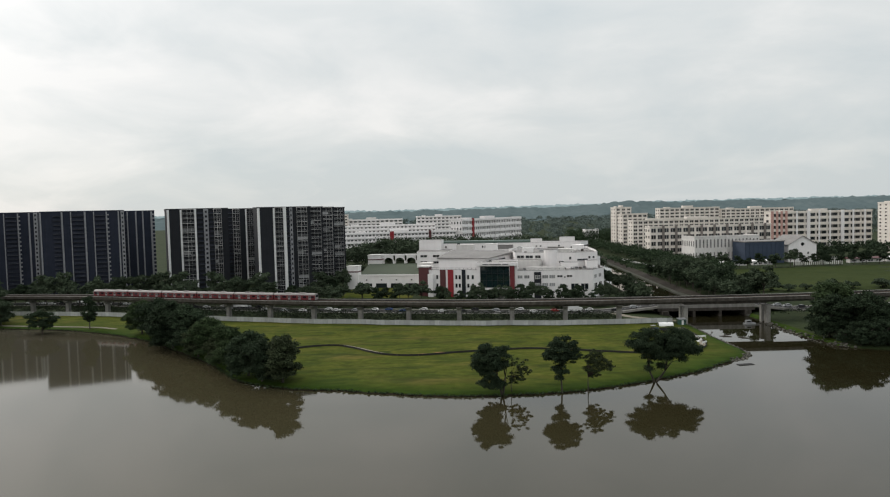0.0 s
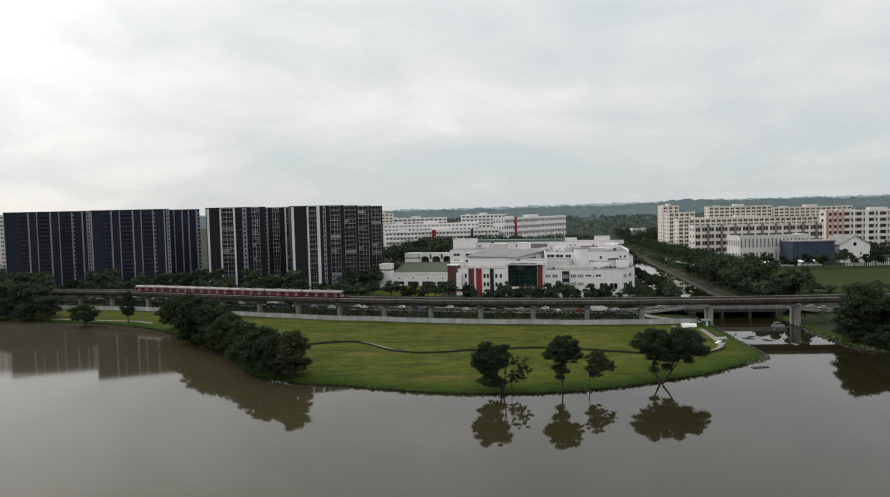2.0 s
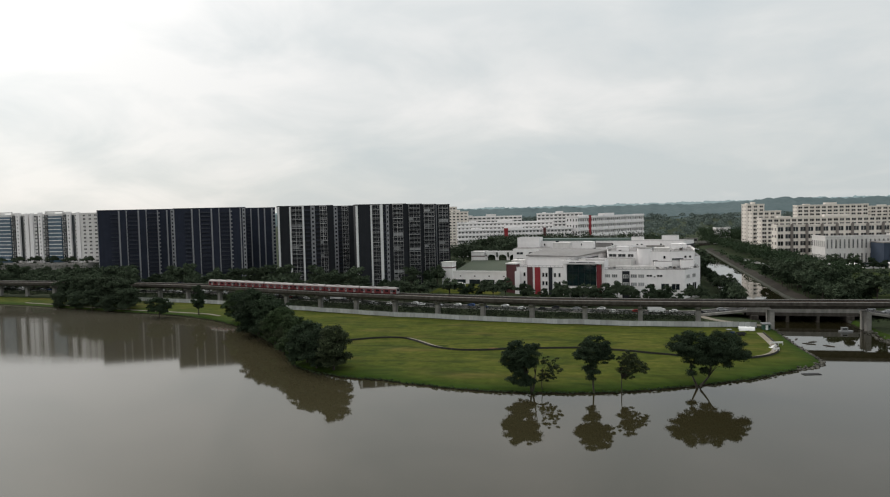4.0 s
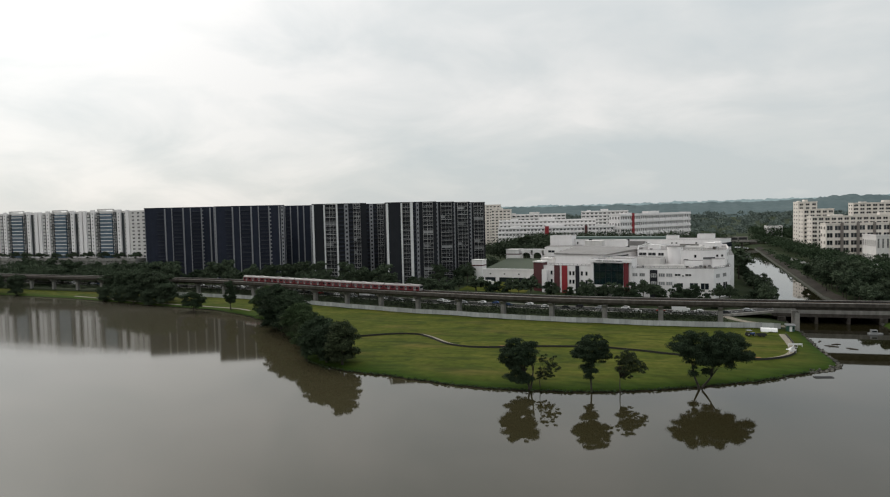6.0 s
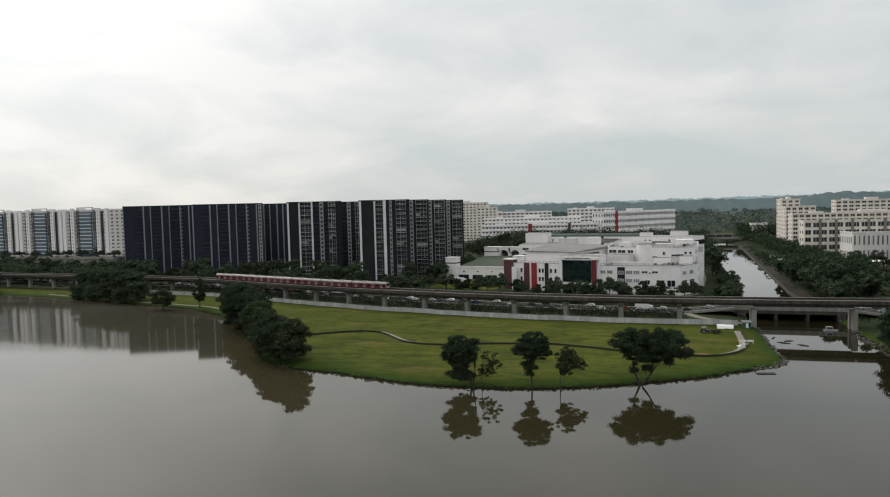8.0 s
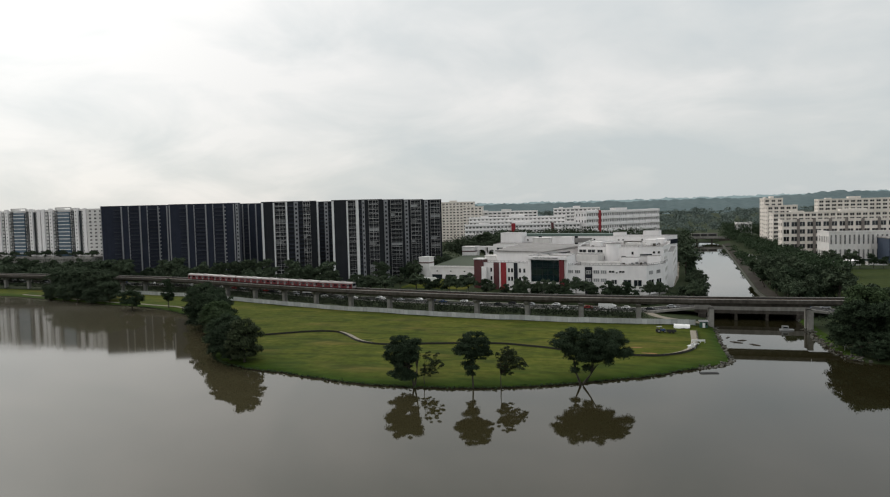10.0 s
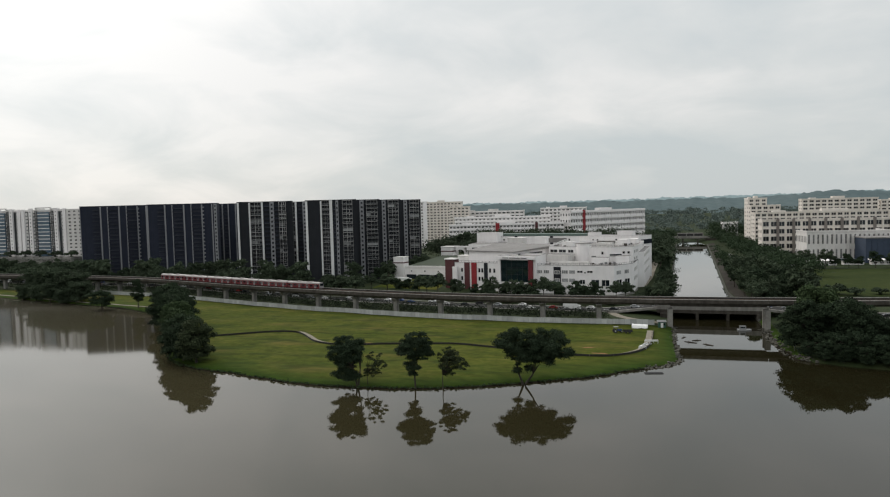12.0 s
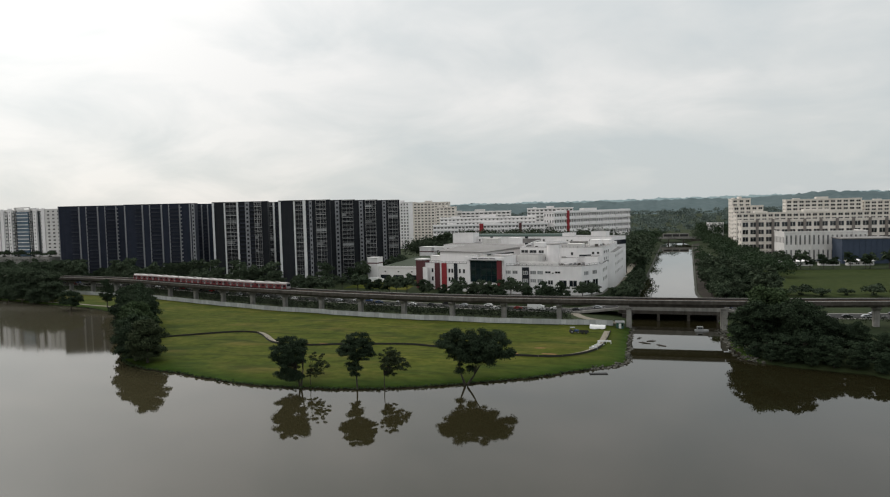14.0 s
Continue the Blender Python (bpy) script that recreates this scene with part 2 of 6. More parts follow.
MAROON = material("maroon_panel", [(0.070, 0.016, 0.019), (0.098, 0.025, 0.027)], scale=2.0, rough=0.55)
DARK_WALL = material("charcoal_cladding", [(0.010, 0.0135, 0.025), (0.015, 0.0195, 0.034), (0.021, 0.025, 0.042)], scale=5.0, rough=0.7, stain=0.12, spec=0.25)
DARK_BROWN = material("dark_brown_cladding", [(0.012, 0.0135, 0.017), (0.018, 0.020, 0.025)], scale=4.0, rough=0.7, stain=0.12, spec=0.25)
FIN = material("pale_fin", [(0.62, 0.62, 0.62), (0.72, 0.72, 0.71)], scale=4.0, rough=0.7, stain=0.12)
SLAB = material("grey_slab_edge", [(0.035, 0.036, 0.045), (0.06, 0.061, 0.072)], scale=3.0, rough=0.75, per_object=0.45)
GLASS_PALE = glass_material("curtained_glass", (0.20, 0.205, 0.21), 0.2)
GLASS = glass_material("dark_glass", (0.012, 0.016, 0.020))
GLASS_BLUE = glass_material("blue_grey_glass", (0.045, 0.075, 0.105))
GLASS_TEAL = glass_material("teal_glass", (0.006, 0.014, 0.015), 0.05)
ROOF_GREY = material("grey_roof", [(0.17, 0.163, 0.158), (0.25, 0.242, 0.235)], scale=2.5, rough=0.85, stain=0.1, bump=0.02, spec=0.15)
ROOF_GREEN = material("green_metal_roof", [(0.07, 0.11, 0.095), (0.11, 0.155, 0.135)], scale=3.0, rough=0.6)
METAL = material("galvanised_metal", [(0.26, 0.265, 0.27), (0.36, 0.365, 0.37)], scale=1.0, rough=0.5, metal=0.5)
HOARDING = material("pale_hoarding", [(0.36, 0.37, 0.362), (0.45, 0.46, 0.45)], scale=1.5, rough=0.65, per_object=0.16, stain=0.15)
DARK_METAL = material("dark_metal", [(0.022, 0.022, 0.023), (0.038, 0.038, 0.039)], scale=1.0, rough=0.7, spec=0.15)
SILT = material("dark_silt_fence", [(0.016, 0.016, 0.014), (0.03, 0.029, 0.025)], scale=0.8, rough=0.9)
RAIL = material("rusty_rail", [(0.10, 0.065, 0.045), (0.15, 0.10, 0.07)], scale=0.5, rough=0.6, metal=0.4)
BALLAST = material("track_bed", [(0.030, 0.025, 0.022), (0.055, 0.045, 0.040)], scale=0.5, rough=0.95, bump=0.05, spec=0.05)
TRAIN_RED = material("train_red", [(0.12, 0.024, 0.027), (0.16, 0.033, 0.034)], scale=2.0, rough=0.5, spec=0.25)
TRAIN_WHITE = material("train_white", [(0.21, 0.19, 0.185), (0.27, 0.25, 0.245)], scale=2.0, rough=0.5)
BARK = material("bark", [(0.028, 0.023, 0.018), (0.058, 0.048, 0.038)], scale=0.4, rough=0.95, bump=0.05)
ROCK = material("bank_stone", [(0.035, 0.034, 0.028), (0.065, 0.062, 0.050), (0.11, 0.104, 0.085)], scale=0.7, rough=0.95, per_object=0.3)
BLUE_WALL = material("blue_cladding", [(0.020, 0.034, 0.062), (0.032, 0.05, 0.085)], scale=3.0, rough=0.6)
RUBBER = material("rubber", [(0.012, 0.012, 0.012), (0.022, 0.022, 0.022)], scale=0.5, rough=0.85)
SHEET = material("white_sheet", [(0.66, 0.66, 0.65), (0.76, 0.76, 0.75)], scale=0.8, rough=0.7, bump=0.05)
GREEN_PAINT = material("green_paint", [(0.02, 0.07, 0.05), (0.035, 0.10, 0.07)], scale=1.0, rough=0.6)


def foliage(name, colours):
    m = material(name, colours, scale=1.6, rough=0.8, per_island=0.22, per_object=0.14, spec=0.06)
    return m


LEAF_DARK = foliage("dark_leaves", [(0.019, 0.030, 0.0175), (0.031, 0.046, 0.025)])
# leaf colour with the viaduct's shade mixed in
LEAF_HEDGE_SHADE = foliage("shaded_hedge_leaves", [(0.013, 0.019, 0.011), (0.021, 0.029, 0.016)])
# paler and greyer leaves, with a little haze put into the colour
LEAF_MID_HAZE = foliage("hazed_mid_leaves", [(0.037, 0.052, 0.032), (0.055, 0.073, 0.044)])
LEAF = foliage("green_leaves", [(0.031, 0.048, 0.022), (0.046, 0.068, 0.030)])
LEAF_OLIVE = foliage("olive_leaves", [(0.032, 0.042, 0.022), (0.048, 0.060, 0.030)])
# distance haze painted into the leaf colour
LEAF_FAR_HAZE = foliage("hazed_woodland_leaves", [(0.088, 0.112, 0.102), (0.112, 0.140, 0.126)])
CAR_PAINTS = [material("car_paint_" + n, [c, tuple(v * 1.1 for v in c)], scale=3.0, rough=0.25) for n, c in
              (("white", (0.68, 0.68, 0.67)), ("silver", (0.34, 0.35, 0.36)), ("black", (0.02, 0.02, 0.022)), ("red", (0.25, 0.03, 0.03)), ("blue", (0.04, 0.07, 0.16)))]


# ---- mesh helpers ----
class Build:
    """Collects corners and faces of one mesh."""

    def __init__(self):
        self.v, self.f, self.m = [], [], []

    def face(self, pts, mat=0):
        i = len(self.v)
        self.v += [tuple(p) for p in pts]
        self.f.append(tuple(range(i, i + len(pts))))
        self.m.append(mat)
        return self

    def box(self, x0, x1, y0, y1, z0, z1, mat=0):
        i = len(self.v)
        self.v += [(x0, y0, z0), (x1, y0, z0), (x1, y1, z0), (x0, y1, z0), (x0, y0, z1), (x1, y0, z1), (x1, y1, z1), (x0, y1, z1)]
        for q in ((0, 3, 2, 1), (4, 5, 6, 7), (0, 1, 5, 4), (1, 2, 6, 5), (2, 3, 7, 6), (3, 0, 4, 7)):
            self.f.append(tuple(i + k for k in q))
            self.m.append(mat)
        return self

    def prism(self, poly, z0, z1, mat=0, top=None):
        """poly: anticlockwise corners in plan. z1 may be one height, or one for each corner."""
        n, i = len(poly), len(self.v)
        tops = z1 if isinstance(z1, (list, tuple)) else [z1] * n
        self.v += [(x, y, z0) for x, y in poly] + [(x, y, h) for (x, y), h in zip(poly, tops)]
        self.f.append(tuple(i + k for k in reversed(range(n))))
        self.m.append(mat)
        self.f.append(tuple(i + n + k for k in range(n)))
        self.m.append(mat if top is None else top)
        for k in range(n):
            j = (k + 1) % n
            self.f.append((i + k, i + j, i + n + j, i + n + k))
            self.m.append(mat)
        return self

    def tube(self, pts, radii, sides=7, mat=0):
        i = len(self.v)
        pts = [Vector(p) for p in pts]
        for k, p in enumerate(pts):
            d = (pts[min(k + 1, len(pts) - 1)] - pts[max(k - 1, 0)]).normalized()
            a = d.cross(Vector((0, 0, 1)) if abs(d.z) < 0.9 else Vector((1, 0, 0))).normalized()
            c = d.cross(a)
            for s in range(sides):
                t = 2 * math.pi * s / sides
                self.v.append(tuple(p + (a * math.cos(t) + c * math.sin(t)) * radii[k]))
        for k in range(len(pts) - 1):
            for s in range(sides):
                u = (s + 1) % sides
                self.f.append((i + k * sides + s, i + k * sides + u, i + (k + 1) * sides + u, i + (k + 1) * sides + s))
                self.m.append(mat)
        for k, o in ((0, 1), (len(pts) - 1, -1)):
            self.f.append(tuple(i + k * sides + s for s in range(sides))[::o])
            self.m.append(mat)
        return self

    def sweep(self, line, section, mat=0, close=True):
        """A section of (offset to the right, height) pairs along a line of (x, y, z)."""
        n, i = len(section), len(self.v)
        for k, p in enumerate(line):
            a, b = line[max(k - 1, 0)], line[min(k + 1, len(line) - 1)]
            d = Vector((b[0] - a[0], b[1] - a[1])).normalized()
            for o, h in section:
                self.v.append((p[0] + d.y * o, p[1] - d.x * o, p[2] + h))
        for k in range(len(line) - 1):
            for s in range(n if close else n - 1):
                u = (s + 1) % n
                self.f.append((i + k * n + s, i + k * n + u, i + (k + 1) * n + u, i + (k + 1) * n + s))
                self.m.append(mat)
        if close:
            self.f.append(tuple(i + s for s in range(n))[::-1])
            self.f.append(tuple(i + (len(line) - 1) * n + s for s in range(n)))
            self.m += [mat, mat]
        return self

    def mesh(self, name, mats, smooth=False, fix=True):
        me = bpy.data.meshes.new(name)
        me.from_pydata(self.v, [], self.f)
        for m in mats if isinstance(mats, (list, tuple)) else [mats]:
            me.materials.append(m)
        me.polygons.foreach_set("material_index", self.m)
        me.polygons.foreach_set("use_smooth", [smooth] * len(self.f))
        me.update()
        if fix and len(self.f) < 4000:
            bm = bmesh.new()
            bm.from_mesh(me)
            bmesh.ops.recalc_face_normals(bm, faces=bm.faces)
            bm.to_mesh(me)
            bm.free()
        return me


def thing(name, label, category, x=0.0, y=0.0, z=0.0, rz=0.0, group="", kind=""):
    ob = new(name)
    ob.empty_display_size = 0.5
    ob.matrix_basis = pose(x, y, z, 0, 0, rz)
    return tagged(ob, label, category, group, kind)


def piece(name, me, parent, m=None, label=""):
    ob = new(name, me)
    ob.parent = parent
    if m is not None:
        ob.matrix_basis = m
    if label:
        ob["label"] = label
    return ob


def part(name, b, mats, parent, label="", m=None, smooth=False):
    return piece(name, b.mesh(name, mats, smooth), parent, m, label)


def solid(name, b, mats, label, category, kind="", group="", smooth=False, m=None):
    ob = new(name, b.mesh(name, mats, smooth))
    if m is not None:
        ob.matrix_basis = m
    return tagged(ob, label, category, group, kind)


def resample(pts, step):
    """Points at even steps along a smooth line through pts (x, y)."""
    p = np.array(pts, float)
    n = len(p)
    fine = []
    for i in range(n - 1):
        a, b, c, d = p[max(i - 1, 0)], p[i], p[i + 1], p[min(i + 2, n - 1)]
        for t in np.linspace(0, 1, 12, endpoint=False):
            fine.append(0.5 * (2 * b + (c - a) * t + (2 * a - 5 * b + 4 * c - d) * t * t + (3 * b - a - 3 * c + d) * t ** 3))
    fine.append(p[-1])
    fine = np.array(fine)
    s = np.concatenate([[0], np.cumsum(np.hypot(*np.diff(fine, axis=0).T))])
    k = max(1, int(round(s[-1] / step)))
    q = np.linspace(0, s[-1], k + 1)
    return [(float(np.interp(t, s, fine[:, 0])), float(np.interp(t, s, fine[:, 1]))) for t in q]


# ---- ground and water ----
SHORE = [(-2600, 560), (-1200, 480), (-620, 432), (-391, 404), (-330, 393), (-235, 366), (-191, 354), (-162, 339), (-135, 318), (-112, 292), (-90, 266), (-70, 235), (-50, 223),
         (-33, 219.3), (-15, 213.2), (2, 209.5), (20, 209.2), (37, 211.5), (54, 217.5), (70, 226), (85, 235), (100, 248.5), (108.5, 255), (112.3, 264), (111.3, 281), (111, 300), (112, 325),
         (111.5, 360), (113.5, 400), (114.5, 446), (139, 965), (173, 960), (145, 449), (146, 400), (147.5, 360), (148.2, 325), (146.8, 290), (149, 270), (164, 262), (183, 256), (190, 247),
         (225, 214), (330, 150), (700, 60), (2600, -200)]


def water_distance(px, py):
    """Metres from the water's edge, positive on land."""
    poly = SHORE + [(2600, -1500), (-2600, -1500)]
    best = np.full(px.shape, 1e9)
    inside = np.zeros(px.shape, bool)
    for (ax, ay), (bx, by) in zip(poly, poly[1:] + poly[:1]):
        dx, dy = bx - ax, by - ay
        t = np.clip(((px - ax) * dx + (py - ay) * dy) / (dx * dx + dy * dy), 0, 1)
        best = np.minimum(best, np.hypot(px - ax - t * dx, py - ay - t * dy))
        if ay != by:
            inside ^= ((ay > py) != (by > py)) & (px < (bx - ax) * (py - ay) / (by - ay) + ax)
    return np.where(inside, -best, best)


def waves(px, py, k, seed):
    r = np.random.RandomState(seed)
    out = np.zeros(px.shape)
    for _ in range(10):
        a, f, p = r.uniform(0, 6.28), r.uniform(0.5, 1.6) / k, r.uniform(0, 6.28)
        out += np.sin((px * math.cos(a) + py * math.sin(a)) * 6.28 * f + p)
    return out / 4.0


def ground_height(px, py):
    px, py = np.asarray(px, float), np.asarray(py, float)
    d = water_distance(px, py) + 0.5 * waves(px, py, 7.0, 3) * (py < 345)
    land = 0.55 * np.clip(d / 0.9, 0, 1) + 1.25 * (1 - np.exp(-np.maximum(d, 0) / 7.0))
    land += 0.13 * waves(px, py, 26.0, 5) * np.clip(d / 6, 0, 1)
    land += 0.9 * np.clip((py - 380) / 60, 0, 1) * np.clip(d / 10, 0, 1)
    land += 3.2 * np.clip((py - 402) / 26, 0, 1) * np.clip((96 - px) / 14, 0, 1) * np.clip((px + 78) / 20, 0, 1)
    bed = np.maximum(-3.0, 0.5 * d)
    return np.where(d > 0, land, bed)


def ground_z(x, y):
    return float(ground_height(np.array([x]), np.array([y]))[0])


def stretch(lo, hi, step, far, sign_lo=True):
    """Even steps from lo to hi, then ever longer ones out to -far and far."""
    mid = list(np.arange(lo, hi + 0.01, step))
    up, s = [], step
    while (up[-1] if up else hi) < far:
        s *= 1.25
        up.append((up[-1] if up else hi) + s)
    dn, s = [], step
    while (dn[-1] if dn else lo) > -far:
        s *= 1.25
        dn.append((dn[-1] if dn else lo) - s)
    return np.array(dn[::-1] + mid + up)


# dark ground cover, doubling as painted shade below the viaduct and eastern trees
SCRUB_SHADE = material("planting_and_shade", [(0.012, 0.019, 0.008), (0.022, 0.032, 0.012), (0.034, 0.042, 0.018)], scale=3.0, rough=0.95, bump=0.5, bump_scale=1.2, spec=0.1)


def build_ground():
    gx, gy = stretch(-330, 215, 1.6, 4800), stretch(200, 470, 1.6, 4800)
    X, Y = np.meshgrid(gx, gy)
    Z = ground_height(X, Y)
    me = bpy.data.meshes.new("ground")
    nx, ny = len(gx), len(gy)
    idx = np.arange(nx * ny).reshape(ny, nx)
    faces = np.stack([idx[:-1, :-1], idx[:-1, 1:], idx[1:, 1:], idx[1:, :-1]], -1).reshape(-1, 4)
    me.from_pydata(np.stack([X, Y, Z], -1).reshape(-1, 3).tolist(), [], faces.tolist())
    me.materials.append(TURF)
    me.materials.append(SCRUB_SHADE)
    me.polygons.foreach_set("use_smooth", [True] * len(faces))
    # rough planting takes over behind the hoarding; under the eastern trees it paints their shade
    cx, cy = (X[:-1, :-1] + 0.8).ravel(), (Y[:-1, :-1] + 0.8).ravel()
    edge = np.interp(cx, [-620, -255, -183, -112, -37, 25, 77, 112, 112.1, 151, 154, 206, 216, 400], [448, 405, 389, 361, 339, 326, 322, 325, 352, 354, 200, 200, 356, 372])
    me.polygons.foreach_set("material_index", (cy > edge).astype(int).tolist())
    tagged(new("ground", me), "mown green turf with worn brown patches beside the lake", "ground", kind="structure")


build_ground()


def sheet(name, label, corners, mat, step=6.0, lift=0.12):
    """A turf or paved sheet laid over the ground inside four corners."""
    b = Build()
    (ax, ay), (bx, by), (cx, cy), (dx, dy) = corners
    n, m = max(2, int(math.hypot(bx - ax, by - ay) / step)), max(2, int(math.hypot(dx - ax, dy - ay) / step))
    for j in range(m + 1):
        for i in range(n + 1):
            u, v = i / n, j / m
            x = (ax * (1 - u) + bx * u) * (1 - v) + (dx * (1 - u) + cx * u) * v
            y = (ay * (1 - u) + by * u) * (1 - v) + (dy * (1 - u) + cy * u) * v
            b.v.append((x, y, ground_z(x, y) + lift))
    for j in range(m):
        for i in range(n):
            k = j * (n + 1) + i
            b.f.append((k, k + 1, k + n + 2, k + n + 1))
            b.m.append(0)
    return solid(name, b, mat, label, "ground", "structure", smooth=True)


FIELD = material("field_turf", [(0.021, 0.032, 0.011), (0.031, 0.042, 0.013), (0.042, 0.052, 0.018)], scale=4.0, rough=0.95, bump=0.2, bump_scale=0.6, spec=0.03)
sheet("playing_field", "flat green playing field beyond the viaduct", [(173, 420), (420, 430), (440, 588), (190, 566)], FIELD)
sheet("school_lawn", "small green lawn before the court", [(-64, 424), (-20, 418), (-18, 458), (-62, 466)], TURF)
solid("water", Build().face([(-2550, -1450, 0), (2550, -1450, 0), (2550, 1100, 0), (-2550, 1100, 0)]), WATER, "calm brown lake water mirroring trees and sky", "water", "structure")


# ---- trees ----
def leaf_cloud(rng, blobs, count, size, shell=0.55):
    """Corners of leaf sprays spread over lobes (x, y, z, rx, ry, rz)."""
    blobs = np.array(blobs, float)
    area = (blobs[:, 3] * blobs[:, 4] + blobs[:, 3] * blobs[:, 5] + blobs[:, 4] * blobs[:, 5])
    pick = rng.choice(len(blobs), count, p=area / area.sum())
    b = blobs[pick]
    n = rng.normal(size=(count, 3))
    n /= np.linalg.norm(n, axis=1)[:, None]
    n[:, 2] = np.where(n[:, 2] < -0.35, -n[:, 2] * 0.6, n[:, 2])
    r = (1 - shell * rng.rand(count) ** 1.6)[:, None]
    c = b[:, :3] + n * b[:, 3:] * r * (1 + 0.17 * rng.normal(size=(count, 1)))
    nn = n + 0.75 * rng.normal(size=(count, 3))
    nn[:, 2] += 0.35
    nn /= np.linalg.norm(nn, axis=1)[:, None]
    a = np.cross(nn, rng.normal(size=(count, 3)))
    a /= np.linalg.norm(a, axis=1)[:, None]
    d = np.cross(nn, a)
    s = (size * rng.uniform(0.55, 1.35, count))[:, None]
    p0, p1, p2, p3 = c - a * s, c - d * s * 0.55 + nn * s * 0.15, c + a * s * 1.1, c + d * s * 0.6 + nn * s * 0.1
    return np.stack([p0, p1, p2, p3], 1).reshape(-1, 3)


def leaf_mesh(name, corners, mat):
    k = len(corners) // 4
    me = bpy.data.meshes.new(name)
    me.from_pydata(corners.tolist(), [], np.arange(k * 4).reshape(k, 4).tolist())
    me.materials.append(mat)
    return me


def lobes_in(rng, crown, k, r):
    """k lobes of about radius r filling the ellipsoids in crown."""
    out = []
    w = np.array([c[3] * c[4] * c[5] for c in crown])
    for _ in range(k):
        c = crown[rng.choice(len(crown), p=w / w.sum())]
        n = rng.normal(size=3)
        n /= np.linalg.norm(n)
        q = rng.uniform(0.12, 1.0) ** 0.5
        s = r * rng.uniform(0.65, 1.35)
        out.append((c[0] + n[0] * c[3] * 0.92 * q, c[1] + n[1] * c[4] * 0.92 * q, c[2] + n[2] * max(c[5] - s * 0.4, 0.2) * q, s, s, s * 0.78))
    return out


def make_tree(seed, label, crown, trunk_h, trunk_r, lobes, lobe_r, leaves, size, mat, stems=((0, 0),), group="", limbs=9):
    """A tree at the origin: trunk with limbs, and a crown of leaf sprays. crown: ellipsoids (x, y, z, rx, ry, rz)."""
    rng = np.random.RandomState(seed)
    ob = thing("tree", label, "tree", group=group)
    ls = lobes_in(rng, crown, lobes, lobe_r)
    b = Build()
    forks = []
    for sx, sy in stems:
        top = (sx * 2.2, sy * 2.2, trunk_h)
        b.tube([(sx * 0.3, sy * 0.3, -0.6), (sx * 0.5, sy * 0.5, 0.5), (sx * 1.2 + rng.normal() * 0.12, sy * 1.2, trunk_h * 0.5), top],
               [trunk_r * 1.5, trunk_r, trunk_r * 0.85, trunk_r * 0.65], 8)
        forks.append(top)
    for l in ls[:limbs]:
        f = min(forks, key=lambda q: math.hypot(q[0] - l[0], q[1] - l[1]))
        far = math.dist(f, l[:3])
        if far > 8.5:
            continue
        mid = (f[0] * 0.62 + l[0] * 0.38 + rng.normal() * 0.35, f[1] * 0.62 + l[1] * 0.38 + rng.normal() * 0.35, f[2] * 0.35 + l[2] * 0.65 + rng.normal() * 0.3)
        b.tube([f, mid, l[:3]], [trunk_r * 0.45, trunk_r * 0.22, trunk_r * 0.06], 5)
    part("trunk", b, BARK, ob, smooth=True)
    piece("crown", leaf_mesh("crown", leaf_cloud(rng, ls, leaves, size), mat), ob)
    return ob


def plant(proto, x, y, s=1.0, rz=0.0, z=None, sz=None, label=""):
    """A copy of a tree, standing on the ground, at scale s."""
    c = copy_thing(proto, pose(x, y, ground_z(x, y) - 0.1 if z is None else z, 0, 0, rz))
    c.scale = (s, s, sz or s)
    if label:
        c["label"] = label
    return c


def settle(ob, x, y, rz=0.0, s=1.0):
    ob.matrix_basis = pose(x, y, max(0.25, ground_z(x, y)) - 0.1, 0, 0, rz)
    ob.scale = (s, s, s)
    return ob


# the trees on the lawn's shore
SHORE_TREES = "trees on the lawn's shore"
settle(make_tree(11, "dark broad-crowned tree with bare lower trunk on the bank", [(-3.4, 0, 10.6, 6.2, 5.8, 5.4), (-3.0, -0.2, 7.0, 5.4, 4.8, 3.0), (-4.0, -0.6, 3.4, 4.2, 3.0, 2.4), (-0.6, -0.8, 2.6, 3.4, 2.4, 2.0)], 5.2, 0.30, 150, 1.2, 40000, 0.205, LEAF_DARK, stems=((-0.7, 0.2), (0.4, 0.1)), group=SHORE_TREES, limbs=30), 16.2, 210.2)
settle(make_tree(12, "thin sparse young tree with open leafy branches", [(2.4, 0, 8.2, 3.0, 2.8, 2.6), (3.6, 0, 5.6, 3.2, 2.6, 2.4), (0.8, 0, 4.0, 2.8, 2.4, 2.2)], 3.4, 0.12, 70, 0.55, 5000, 0.17, LEAF_OLIVE, group=SHORE_TREES, limbs=44), 19.0, 211.4)
settle(make_tree(13, "tall dark tree with round top and lower leaf clump", [(0.2, 0, 12.6, 5.6, 5.4, 4.6), (3.6, 0, 11.0, 3.2, 3.0, 2.2), (-3.2, 0, 11.2, 2.8, 2.8, 2.0), (-0.6, 0, 6.6, 2.7, 2.5, 2.2), (-0.2, 0, 4.6, 1.8, 1.8, 1.3)], 9.0, 0.26, 150, 1.1, 36000, 0.20, LEAF_DARK, group=SHORE_TREES, limbs=30), 34.2, 211.6)
settle(make_tree(14, "small light open-crowned tree on the bank", [(2.0, 0, 9.8, 3.6, 3.4, 2.8), (5.0, 0, 7.6, 3.2, 3.0, 2.2), (1.4, 0, 6.2, 3.2, 3.0, 2.6)], 4.2, 0.16, 110, 0.7, 10500, 0.18, LEAF_OLIVE, group=SHORE_TREES, limbs=50), 42.4, 213.0)
